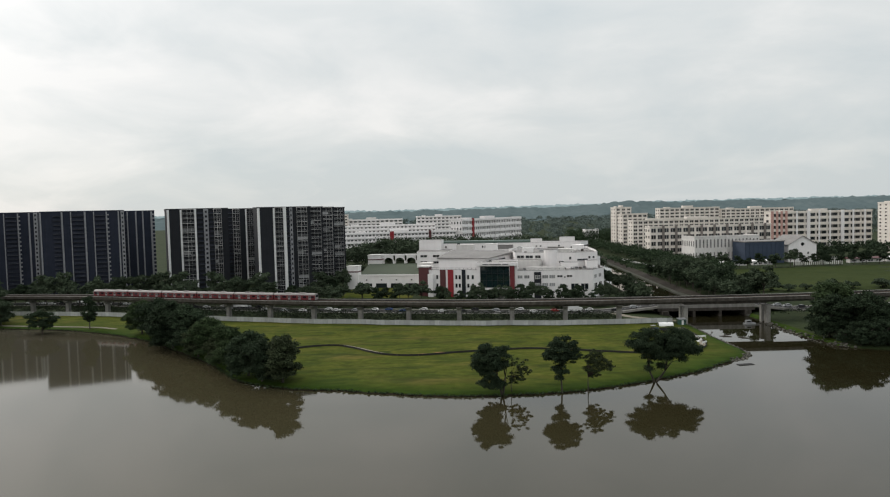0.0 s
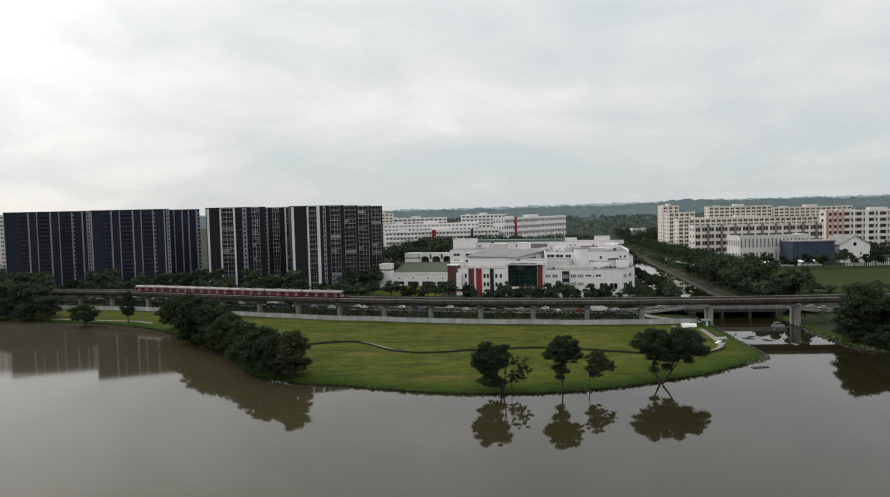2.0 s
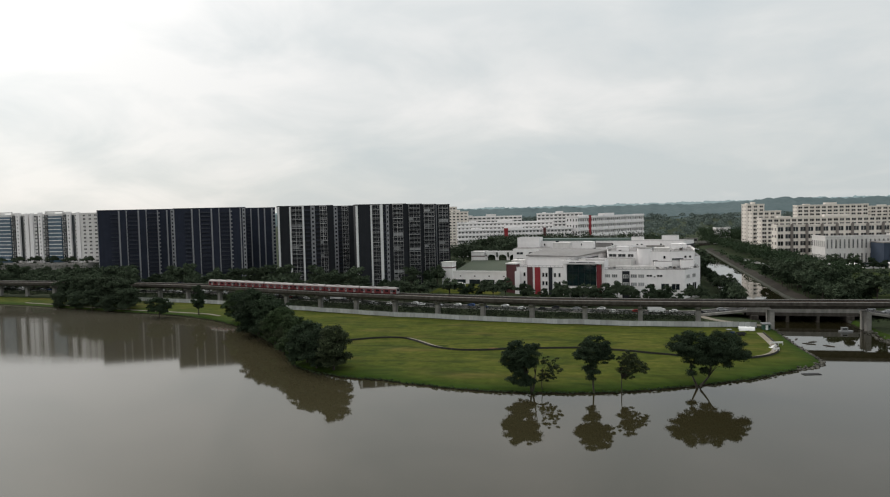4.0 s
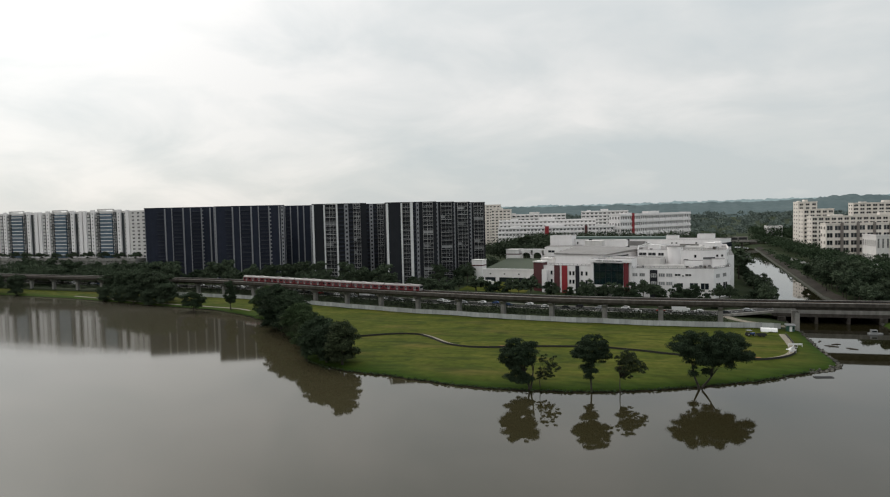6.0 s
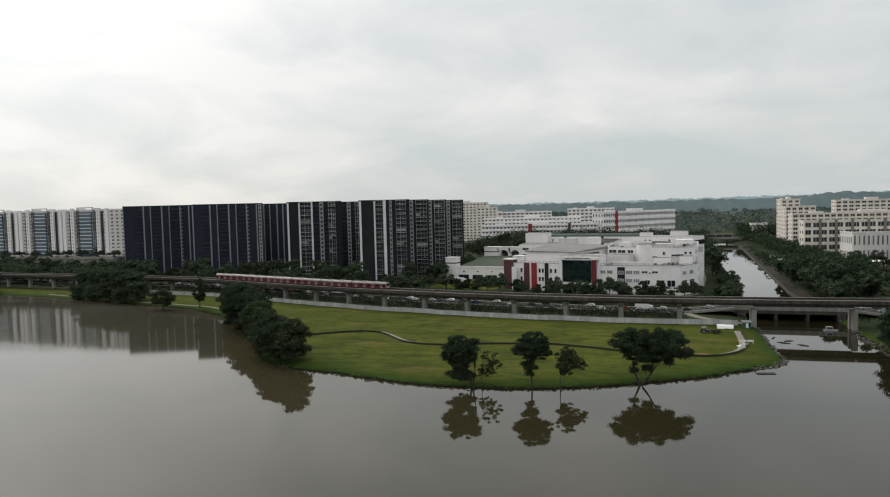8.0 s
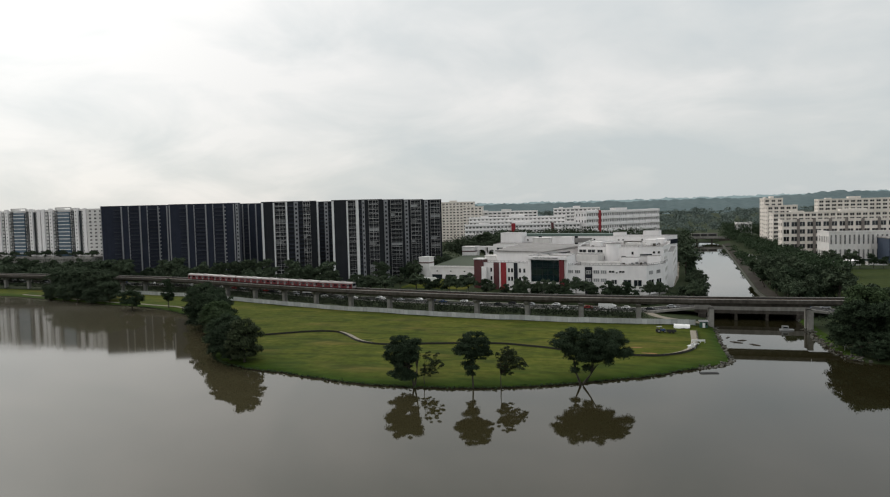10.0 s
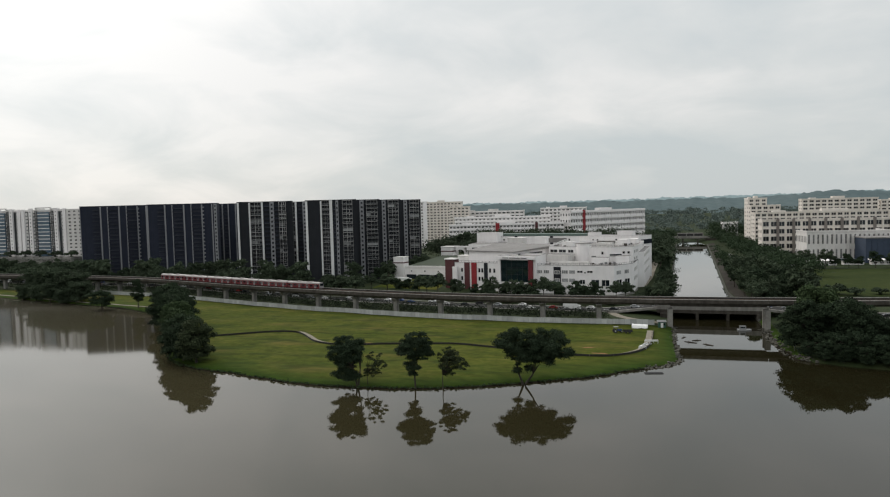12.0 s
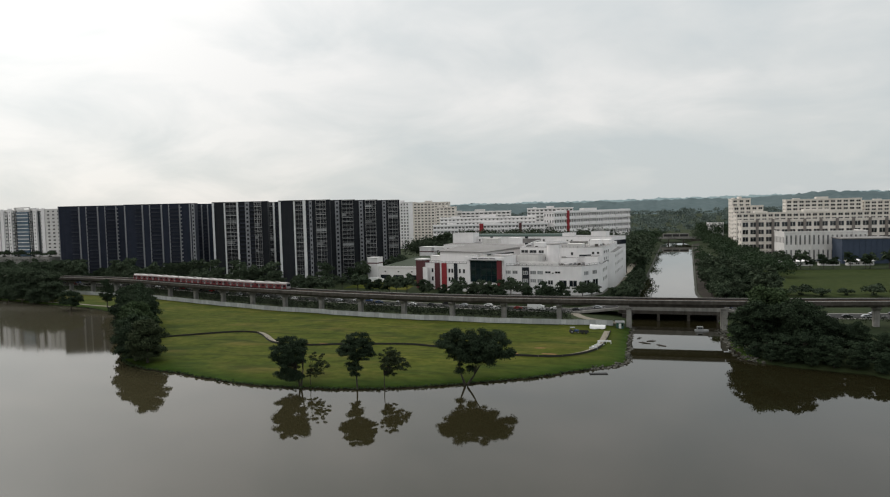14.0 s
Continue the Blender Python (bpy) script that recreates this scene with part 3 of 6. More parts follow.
settle(make_tree(15, "large dark spreading rain tree with forked trunk", [(-1.8, 0, 12.2, 6.8, 6.4, 5.2), (7.0, 0, 12.6, 7.4, 6.8, 5.2), (2.6, 0, 10.4, 8.0, 6.4, 4.0), (12.0, 0, 10.2, 4.0, 3.8, 2.6), (-3.2, 0, 6.6, 2.8, 2.6, 2.4), (5.6, 0, 7.8, 5.6, 4.6, 2.0), (1.6, 0.4, 6.4, 3.2, 2.4, 1.6), (-2.0, 0, 4.4, 1.7, 1.5, 1.5), (3.0, 0, 5.0, 2.0, 1.7, 1.3)], 3.6, 0.36, 290, 1.35, 76000, 0.21, LEAF_DARK, stems=((-0.75, 0.2), (1.35, -0.3)), group=SHORE_TREES, limbs=40), 65.2, 221.6)

BIG = [make_tree(21, "big dark shore tree with dense crown to the water", [(0, 0, 11.8, 7.4, 7.2, 5.2), (3.5, 1.5, 8.0, 5.2, 5.0, 4.0), (-3.6, -1.0, 7.4, 5.0, 5.4, 4.4), (1, 0, 4.6, 7.4, 6.8, 3.6), (-3, 0, 2.8, 5.5, 5.5, 2.4)], 7.0, 0.45, 130, 1.75, 25000, 0.33, LEAF_DARK, limbs=18),
       make_tree(22, "big green shore tree with billowing crown", [(0, 0, 13.0, 5.6, 5.6, 4.2), (-3.2, 1.4, 9.4, 5.2, 5.0, 3.8), (3.6, -0.6, 8.6, 5.0, 4.8, 3.8), (0.5, -1.0, 4.2, 6.4, 6.2, 3.4)], 7.5, 0.42, 130, 1.7, 24000, 0.33, LEAF, limbs=18),
       make_tree(23, "old olive-green shore tree with loose crown", [(0.6, 0, 12.2, 4.6, 4.6, 3.4), (3.0, 0.6, 8.4, 4.8, 4.4, 3.2), (-3.0, -0.6, 8.0, 4.6, 4.6, 3.4), (0.4, 0, 4.2, 6.2, 5.6, 3.2)], 6.0, 0.40, 120, 1.45, 21000, 0.30, LEAF_OLIVE, limbs=18)]
SHRUB = make_tree(28, "dark shrubby tree leaning over the eastern bank", [(0, 0, 5.4, 3.6, 3.5, 2.6), (1.6, 0.6, 3.4, 2.8, 2.6, 2.0), (-1.8, -0.4, 3.0, 2.8, 2.8, 2.0), (0.2, 0, 1.8, 3.6, 3.2, 1.5)], 2.8, 0.2, 60, 0.95, 7500, 0.24, LEAF_DARK, group="shrubs of the eastern bank", limbs=14)
# farther off along the western bank the crowns show less detail
BANK = [make_tree(26, "dark spreading tree on the western bank", [(0, 0, 11.5, 8.0, 7.5, 6.0), (1, 0, 6.0, 7.6, 7.0, 4.5), (-3, 0, 3.4, 5.5, 5.5, 3.0)], 7.0, 0.45, 90, 2.0, 13000, 0.42, LEAF_MID_HAZE, limbs=12),
        make_tree(27, "green tree with uneven crown on the western bank", [(0, 0, 12.0, 6.6, 6.6, 5.0), (-2.2, 1, 7.4, 6.6, 6.2, 4.2), (3.2, -1.0, 4.6, 5.8, 5.5, 3.6)], 7.5, 0.42, 90, 1.9, 13000, 0.42, LEAF_MID_HAZE, limbs=12)]
for o in BIG:
    o["group"] = "trees of the wooded shore"
for o in BANK:
    o["group"] = "trees of the western bank"
settle(BIG[0], -116, 298, 0, 1.22)
settle(BIG[1], -92, 271, 40, 0.98)
settle(BIG[2], -54.0, 229.5, 75, 1.08)
settle(BANK[0], -243, 378, 90, 1.1)
settle(BANK[1], -255, 382, 10, 1.15)
for k, x, y, s, r in ((0, -131, 318, 1.12, 130), (1, -143, 331, 0.95, 210), (0, -104, 287, 1.16, 250), (1, -79, 254, 0.95, 300), (0, -68, 240, 0.95, 20), (2, -98, 277, 0.95, 160), (0, -122, 309, 1.1, 200), (0, -61.5, 232.5, 0.86, 130), (2, -85, 262, 0.8, 220), (0, 154, 284, 1.05, 0), (1, 160, 292, 1.28, 310), (0, 166, 279, 1.1, 120), (0, 171, 290, 0.95, 20), (0, 176, 279, 0.78, 200), (0, 184, 277, 0.66, 100), (2, 180, 290, 0.66, 15)):
    plant(BIG[k], x, y, s, r, z=max(0.2, ground_z(x, y)) - 0.2)
# the low shrubs on the waterline are added to darken the shaded bank
settle(SHRUB, 161.0, 268.5, 15, 1.1)
for x, y, s, r in ((189, 272, 1.05, 60), (158.5, 271.5, 1.05, 70), (166, 267, 1.16, 20), (174, 264.5, 1.16, 140), (182, 263, 1.05, 250), (190, 264, 1.05, 75), (197, 258, 1.09, 310), (193, 270, 1.16, 190), (203, 250, 1.05, 45), (152.5, 271.5, 0.71, 10), (157, 267.2, 0.76, 100), (162, 264.6, 0.80, 220), (168, 262.4, 0.80, 330), (174, 260.6, 0.84, 60), (180, 258.8, 0.84, 170), (186, 254.6, 0.88, 280), (192, 249, 0.88, 20)):
    plant(SHRUB, x, y, s, r, z=max(0.2, ground_z(x, y)) - 0.2)
for k, x, y, s, r in ((0, -268, 388, 1.18, 250), (0, -282, 392, 1.15, 190), (1, -297, 395, 1.1, 300), (0, -233, 369, 0.8, 40), (1, -262, 374, 0.75, 60), (0, -247, 368.5, 0.6, 160), (0, -276, 377, 0.62, 220), (0, -291, 381, 0.6, 310), (0, -388, 405, 0.88, 130), (1, -412, 409, 0.85, 200), (0, -436, 412, 0.88, 260)):
    plant(BANK[k], x, y, s, r, z=max(0.2, ground_z(x, y)) - 0.2)
settle(make_tree(24, "low round dark shore tree", [(-1.2, 0, 5.4, 3.6, 3.6, 2.6), (2.0, 0, 4.8, 3.0, 3.0, 2.2), (0.5, 0, 2.8, 4.4, 4.0, 2.0), (5.2, 0, 4.6, 1.8, 1.8, 1.5)], 2.6, 0.26, 60, 1.0, 9000, 0.25, LEAF_DARK, group="trees of the wooded shore", limbs=16), -199.5, 348.0, 0, 1.5)
settle(make_tree(25, "upright tree like a dark flame", [(0, 0, 7.6, 1.7, 1.7, 2.6), (0, 0, 5.0, 2.4, 2.4, 2.6), (0, 0, 3.0, 2.1, 2.1, 1.5)], 2.0, 0.2, 44, 0.8, 6500, 0.22, LEAF_DARK, group="trees of the wooded shore"), -178, 352, 0, 1.72)

# mid-distance trees: a few kinds, planted in rows and clumps
MID = [make_tree(31, "round dense dark-leaved street tree", [(0, 0, 6.4, 3.6, 3.6, 2.8), (0, 0, 4.6, 3.4, 3.4, 2.0)], 3.4, 0.2, 30, 1.05, 1700, 0.41, LEAF_DARK),
       make_tree(32, "broad-crowned green tree beside the road", [(0, 0, 8.6, 5.4, 5.4, 3.0), (0, 0, 6.2, 5.0, 5.0, 2.2)], 4.6, 0.28, 40, 1.3, 2000, 0.47, LEAF_MID_HAZE),
       make_tree(33, "tall leafy tree with uneven crown", [(0, 0, 10.5, 4.6, 4.6, 4.2), (0.8, 0, 6.4, 4.4, 4.4, 3.2)], 5.0, 0.28, 40, 1.3, 2000, 0.47, LEAF_MID_HAZE),
       make_tree(34, "green tree with open crown", [(0, 0, 8.4, 4.8, 4.8, 3.6)], 4.6, 0.24, 34, 1.25, 1500, 0.46, LEAF_MID_HAZE),
       make_tree(35, "low rounded mass of leafy shrubs", [(0, 0, 1.9, 3.4, 3.0, 1.9)], 0.8, 0.14, 18, 1.1, 1000, 0.40, LEAF_MID_HAZE)]
FIRST = set()
TREE_RNG = np.random.RandomState(77)


def mid_tree(k, x, y, s, group, z=None):
    if k not in FIRST:
        FIRST.add(k)
        MID[k].matrix_basis = pose(x, y, ground_z(x, y) - 0.1 if z is None else z)
        MID[k].scale = (s, s, s)
        MID[k]["group"] = group
        return
    c = plant(MID[k], x, y, s, TREE_RNG.uniform(0, 360), z=z, sz=s * TREE_RNG.uniform(0.88, 1.12))
    c["group"] = group


def row_of_trees(line, step, kinds, smin, smax, group, jitter=2.0, skip=0.0):
    for x, y in resample(line, step):
        if TREE_RNG.rand() < skip:
            continue
        mid_tree(int(TREE_RNG.choice(kinds)), x + TREE_RNG.normal() * jitter, y + TREE_RNG.normal() * jitter, TREE_RNG.uniform(smin, smax), group)


def clump_of_trees(x0, x1, y0, y1, n, kinds, smin, smax, group):
    for _ in range(n):
        x, y = TREE_RNG.uniform(x0, x1), TREE_RNG.uniform(y0, y1)
        if water_distance(np.array([x]), np.array([y]))[0] < 3:
            continue
        mid_tree(int(TREE_RNG.choice(kinds)), x, y, TREE_RNG.uniform(smin, smax), group)


row_of_trees([(-470, 486), (-330, 464), (-240, 448), (-160, 430), (-112, 416), (-70, 416)], 8, [1, 2, 2, 0], 1.15, 1.5, "trees before the dark apartment blocks", 3.0)
row_of_trees([(-470, 476), (-330, 452), (-240, 434), (-160, 416), (-100, 404), (-62, 402)], 8.5, [0, 1, 2, 3], 1.0, 1.3, "trees before the dark apartment blocks", 3.0)
row_of_trees([(-58, 412), (-20, 403), (20, 396), (60, 391), (90, 393)], 5.6, [0, 0, 1], 0.85, 1.2, "street trees before the school", 1.5, 0.05)
row_of_trees([(-58, 400), (0, 390), (60, 381), (94, 385)], 6.0, [4, 0, 4], 0.95, 1.25, "street trees before the school", 2.0)
row_of_trees([(110.8, 398), (111.6, 446), (114.5, 560)], 8.5, [0, 1, 0], 0.85, 1.12, "trees on the canal's west bank", 0.8)
for k, x, y, q in ((1, 107.0, 386, 1.05), (0, 103.5, 392, 1.0), (0, 109.5, 401, 0.9), (1, 110.5, 530, 2.0), (2, 104, 548, 1.5), (4, 99.5, 402, 1.2), (4, 107, 414, 1.1)):
    mid_tree(k, x, y, q, "trees on the canal's west bank")
row_of_trees([(155, 372), (154, 450), (159, 540)], 6.5, [0, 0, 3], 1.0, 1.35, "trees on the canal's east bank", 1.6)
clump_of_trees(158, 177, 380, 505, 46, [0, 0, 1, 0], 1.1, 1.6, "wood east of the canal")
row_of_trees([(176, 424), (230, 427), (300, 432), (380, 436)], 11, [4], 1.1, 2.0, "shrubs along the playing field", 2.0)
row_of_trees([(200, 572), (262, 580), (320, 586), (400, 596)], 8.0, [0, 0, 1], 1.05, 1.4, "trees along the playing field", 1.5)
clump_of_trees(-72, -24, 588, 640, 12, [1, 2, 3], 1.3, 1.8, "trees behind the school")
clump_of_trees(-84, -66, 440, 580, 9, [0, 1], 0.9, 1.2, "trees behind the school")


def woodland(name, label, spots, leaves, size, mat, seed):
    """Far woods: many crowns in one mesh. spots: x, y, z, radius, height."""
    rng = np.random.RandomState(seed)
    blobs = []
    for x, y, z, r, h in spots:
        for _ in range(3):
            blobs.append((x + rng.normal() * r * 0.5, y + rng.normal() * r * 0.5, z + h * rng.uniform(0.4, 0.8), r * 0.7, r * 0.7, h * 0.32))
    me = leaf_mesh(name, leaf_cloud(rng, blobs, leaves, size, 0.4), mat)
    return tagged(new(name, me), label, "woodland", kind="stuff")


W = np.random.RandomState(5)
LEAF_CANAL = foliage("canal_leaves", [(0.022, 0.036, 0.019), (0.034, 0.052, 0.027)])


def scatter(n, x0, x1, y0, y1, r0, r1, h0, h1):
    out = []
    for _ in range(n):
        x, y = W.uniform(x0, x1), W.uniform(y0, y1)
        if float(water_distance(np.array([x]), np.array([y]))[0]) > 4:
            out.append((x, y, ground_z(x, y), W.uniform(r0, r1), W.uniform(h0, h1)))
    return out


woodland("woodland", "hazy green woodland between far estates", scatter(700, -300, 1300, 1000, 1700, 7, 12, 14, 24), 90000, 1.3, LEAF_FAR_HAZE, 6)
woodland("ridge_woodland", "far woods below the hills, coloured haze-blue", scatter(520, -500, 2300, 1700, 2850, 13, 20, 16, 26), 60000, 2.3, LEAF_FAR_HAZE, 16)
woodland("canal_woodland", "dense trees along the canal's upper reach", scatter(90, 104, 137, 530, 1000, 5, 8, 11, 17) + scatter(170, 181, 204, 510, 1010, 5, 8, 8, 13) + scatter(150, 154, 173, 500, 1000, 3, 5, 2.5, 4.5) + scatter(120, 190, 262, 960, 1100, 6, 9, 14, 22), 85000, 0.7, LEAF_CANAL, 7)
woodland("school_woodland", "dark green trees behind the school", scatter(150, -90, 4, 610, 770, 6, 9, 18, 24) + scatter(150, 0, 118, 590, 720, 6, 9, 18, 25), 85000, 0.84, LEAF_MID_HAZE, 9)
woodland("estate_woodland", "trees among the eastern flats", scatter(40, 186, 206, 600, 690, 5, 7, 7, 11) + scatter(50, 300, 460, 645, 700, 5, 8, 9, 15), 24000, 0.9, LEAF_DARK, 10)
woodland("western_woodland", "dark trees behind the viaduct by the podium", scatter(150, -640, -340, 446, 488, 5, 8, 10, 17), 42000, 0.66, LEAF_MID_HAZE, 8)


def hill_line(name, label, far, x0, x1, peaks, colour, seed):
    """A wooded ridge far away: a long mound with an uneven crest."""
    b = Build()
    xs = np.arange(x0, x1, 14.0)
    rng = np.random.RandomState(seed)
    h = np.interp(xs, [p[0] for p in peaks], [p[1] for p in peaks])
    n1 = np.convolve(rng.normal(size=len(xs) + 40), np.ones(8) / 8, "same")[:len(xs)]
    crest = h + n1 * 5 + rng.normal(size=len(xs)) * 0.7
    rows = []
    for k, (dy, q) in enumerate(((-420, 0.0), (-300, 0.35), (-200, 0.62), (-110, 0.84), (-40, 0.96), (0, 1.0), (160, 0.6))):
        rows.append([(x, far + dy + rng.normal() * 14, max(0.0, c * q * (1 + rng.normal() * 0.035))) for x, c in zip(xs, crest)])
    n = len(xs)
    b.v = [p for r in rows for p in r]
    for r in range(len(rows) - 1):
        for i in range(n - 1):
            b.f.append((r * n + i, r * n + i + 1, (r + 1) * n + i + 1, (r + 1) * n + i))
            b.m.append(0)
    me = b.mesh(name, colour, True, fix=False)
    return tagged(new(name, me), label, "hill", kind="structure")


# hill colours carry the haze, bluer and paler with distance
HILL = material("hazed_wooded_hill", [(0.078, 0.106, 0.112), (0.098, 0.128, 0.133), (0.120, 0.150, 0.154)], scale=30.0, rough=1.0, bump=1.2, bump_scale=12.0, spec=0.0)
HILL_FAR = material("hazed_farthest_hill", [(0.19, 0.25, 0.265), (0.23, 0.29, 0.30)], scale=40.0, rough=1.0, bump=4.0, bump_scale=20.0, spec=0.0)
hill_line("backdrop_hill", "wooded hills on the horizon, coloured haze-blue", 3300, -2600, 3600, [(-2600, 52), (-900, 55), (-300, 58), (100, 57), (420, 57), (620, 61), (800, 74), (960, 75), (1080, 66), (1300, 72), (1500, 68), (1900, 74), (2500, 70), (3600, 66)], HILL, 3)
hill_line("backdrop_range", "distant hills behind the nearer ridge, painted pale with haze", 4300, -3000, 4600, [(-3000, 58), (0, 66), (800, 74), (1500, 79), (2400, 84), (4600, 76)], HILL_FAR, 4)


# ---- railway viaduct ----
VIA = [(-640, 470), (-520, 449), (-401, 430), (-324, 421), (-241, 409.5), (-192, 397.5), (-161, 386.5), (-137, 377.5), (-113, 368.8), (-90, 361), (-66.4, 354), (-42.2, 347.3), (-18.3, 341.8), (6.1, 336.8),
       (30.9, 333.6), (55.7, 331.6), (80.7, 330.6), (110.6, 330), (148.8, 330), (178, 331.5), (206, 334.5), (235, 338.5), (330, 354), (450, 380), (600, 420)]
LINE = resample(VIA, 2.0)
LINE_X = np.array([p[0] for p in LINE])
LINE_Y = np.array([p[1] for p in LINE])
LINE_S = np.concatenate([[0], np.cumsum(np.hypot(np.diff(LINE_X), np.diff(LINE_Y)))])


def via_y(x):
    return float(np.interp(x, LINE_X, LINE_Y))


def along(s):
    """Place and heading (degrees) at s metres along the viaduct."""
    x, y = np.interp(s, LINE_S, LINE_X), np.interp(s, LINE_S, LINE_Y)
    x2, y2 = np.interp(s + 1, LINE_S, LINE_X), np.interp(s + 1, LINE_S, LINE_Y)
    return float(x), float(y), math.degrees(math.atan2(y2 - y, x2 - x))


PIERS = [-600, -575, -550, -525, -500, -475, -450, -425, -400, -376, -352, -328, -304, -280, -260, -239, -216, -190, -162, -137.5, -113.5, -90, -66.4, -42.2, -18.3, 6.1, 30.9, 55.7, 80.7, 110.6, 148.8, 178, 206, 232, 258, 284, 310, 336, 362, 388, 414]
SOFFIT, DECK = 9.8, 11.6
# girders take a darker tone than the piers' concrete
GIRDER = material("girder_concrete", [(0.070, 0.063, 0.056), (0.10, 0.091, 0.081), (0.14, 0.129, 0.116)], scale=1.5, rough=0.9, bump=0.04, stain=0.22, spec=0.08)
COPING = material("pale_coping", [(0.23, 0.22, 0.205), (0.32, 0.31, 0.29)], scale=1.5, rough=0.9, stain=0.2, spec=0.1)
viaduct = thing("railway_viaduct", "grey concrete railway viaduct on square piers", "viaduct")


def pier_mesh():
    column, head = Build(), Build()
    column.prism([(-0.85, -1.1), (0.85, -1.1), (1.0, -0.95), (1.0, 0.95), (0.85, 1.1), (-0.85, 1.1), (-1.0, 0.95), (-1.0, -0.95)], -6.5, 0)
    sec = [(-1.3, -1.6), (1.3, -1.6), (3.0, -0.3), (3.0, 0.0), (-3.0, 0.0), (-3.0, -0.3)]
    for x in (-0.95, 0.95):
        head.v += [(x, y, z) for y, z in sec]
    n = len(sec)
    head.f = [tuple(range(n))[::-1], tuple(range(n, 2 * n))] + [(k, (k + 1) % n, n + (k + 1) % n, n + k) for k in range(n)]
    head.m = [0] * len(head.f)
    return column.mesh("pier", CONCRETE), head.mesh("crosshead", CONCRETE)


COLUMN, HEAD = pier_mesh()
for x in PIERS:
    y = via_y(x)
    a = math.degrees(math.atan2(via_y(x + 1) - via_y(x - 1), 2))
    wide = x in (110.6, 148.8)
    for dy in ((-2.4, 2.4) if wide else (0.0,)):
        p = piece("pier", COLUMN, viaduct, pose(x, y, SOFFIT - 1.5, 0, 0, a) @ pose(0, dy, 0) @ Matrix.Diagonal((1.05, 1.0, 1.5, 1)))
        if not wide:
            piece("crosshead", HEAD, p, Matrix.Diagonal((1, 1, 1 / 1.5, 1)) @ pose(0, 0, 1.5))
for x0, x1 in zip(PIERS[:-1], PIERS[1:]):
    river = x0 == 110.6
    sag = -0.5 if river else 0.0
    line = [(x, via_y(x), 0.0) for x in np.linspace(x0 + 0.06, x1 - 0.06, 6)]
    lo = SOFFIT + sag
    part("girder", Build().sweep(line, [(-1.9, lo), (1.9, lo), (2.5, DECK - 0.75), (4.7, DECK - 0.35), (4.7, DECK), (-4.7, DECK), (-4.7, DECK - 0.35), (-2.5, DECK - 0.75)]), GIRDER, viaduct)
    for o in (-4.75, 4.75):
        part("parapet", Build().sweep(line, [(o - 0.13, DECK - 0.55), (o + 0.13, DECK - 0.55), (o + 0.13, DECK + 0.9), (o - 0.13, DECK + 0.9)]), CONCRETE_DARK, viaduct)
        part("coping", Build().sweep(line, [(o - 0.22, DECK + 0.904), (o + 0.22, DECK + 0.904), (o + 0.22, DECK + 1.04), (o - 0.22, DECK + 1.04)]), COPING, viaduct)
    for c in (-2.15, 2.15):
        part("track_bed", Build().sweep(line, [(c - 1.35, DECK + 0.034), (c + 1.35, DECK + 0.034), (c + 1.2, DECK + 0.22), (c - 1.2, DECK + 0.22)]), BALLAST, viaduct)
        for g in (-0.75, 0.75):
            part("rail", Build().sweep(line, [(c + g - 0.06, DECK + 0.22), (c + g + 0.06, DECK + 0.22), (c + g + 0.04, DECK + 0.38), (c + g - 0.04, DECK + 0.38)]), RAIL, viaduct)
        part("power_rail_cover", Build().sweep(line, [(c - 1.6, DECK + 0.3), (c - 1.35, DECK + 0.3), (c - 1.35, DECK + 0.55), (c - 1.6, DECK + 0.55)]), DARK_METAL, viaduct)
    part("deck_surface", Build().sweep(line, [(-4.61, DECK + 0.003), (4.61, DECK + 0.003), (4.61, DECK + 0.03), (-4.61, DECK + 0.03)]), BALLAST, viaduct)
    part("walkway", Build().sweep(line, [(-0.45, DECK + 0.034), (0.45, DECK + 0.034), (0.45, DECK + 0.5), (-0.45, DECK + 0.5)]), CONCRETE_DARK, viaduct)

# ---- the train ----
CAR_L = 22.9


def car_section():
    return [(-1.5, 0.35), (1.5, 0.35), (1.58, 1.2), (1.58, 2.75)], [(1.58, 2.751), (1.5, 3.05), (1.2, 3.45), (0.6, 3.68), (-0.6, 3.68), (-1.2, 3.45), (-1.5, 3.05), (-1.58, 2.751)]


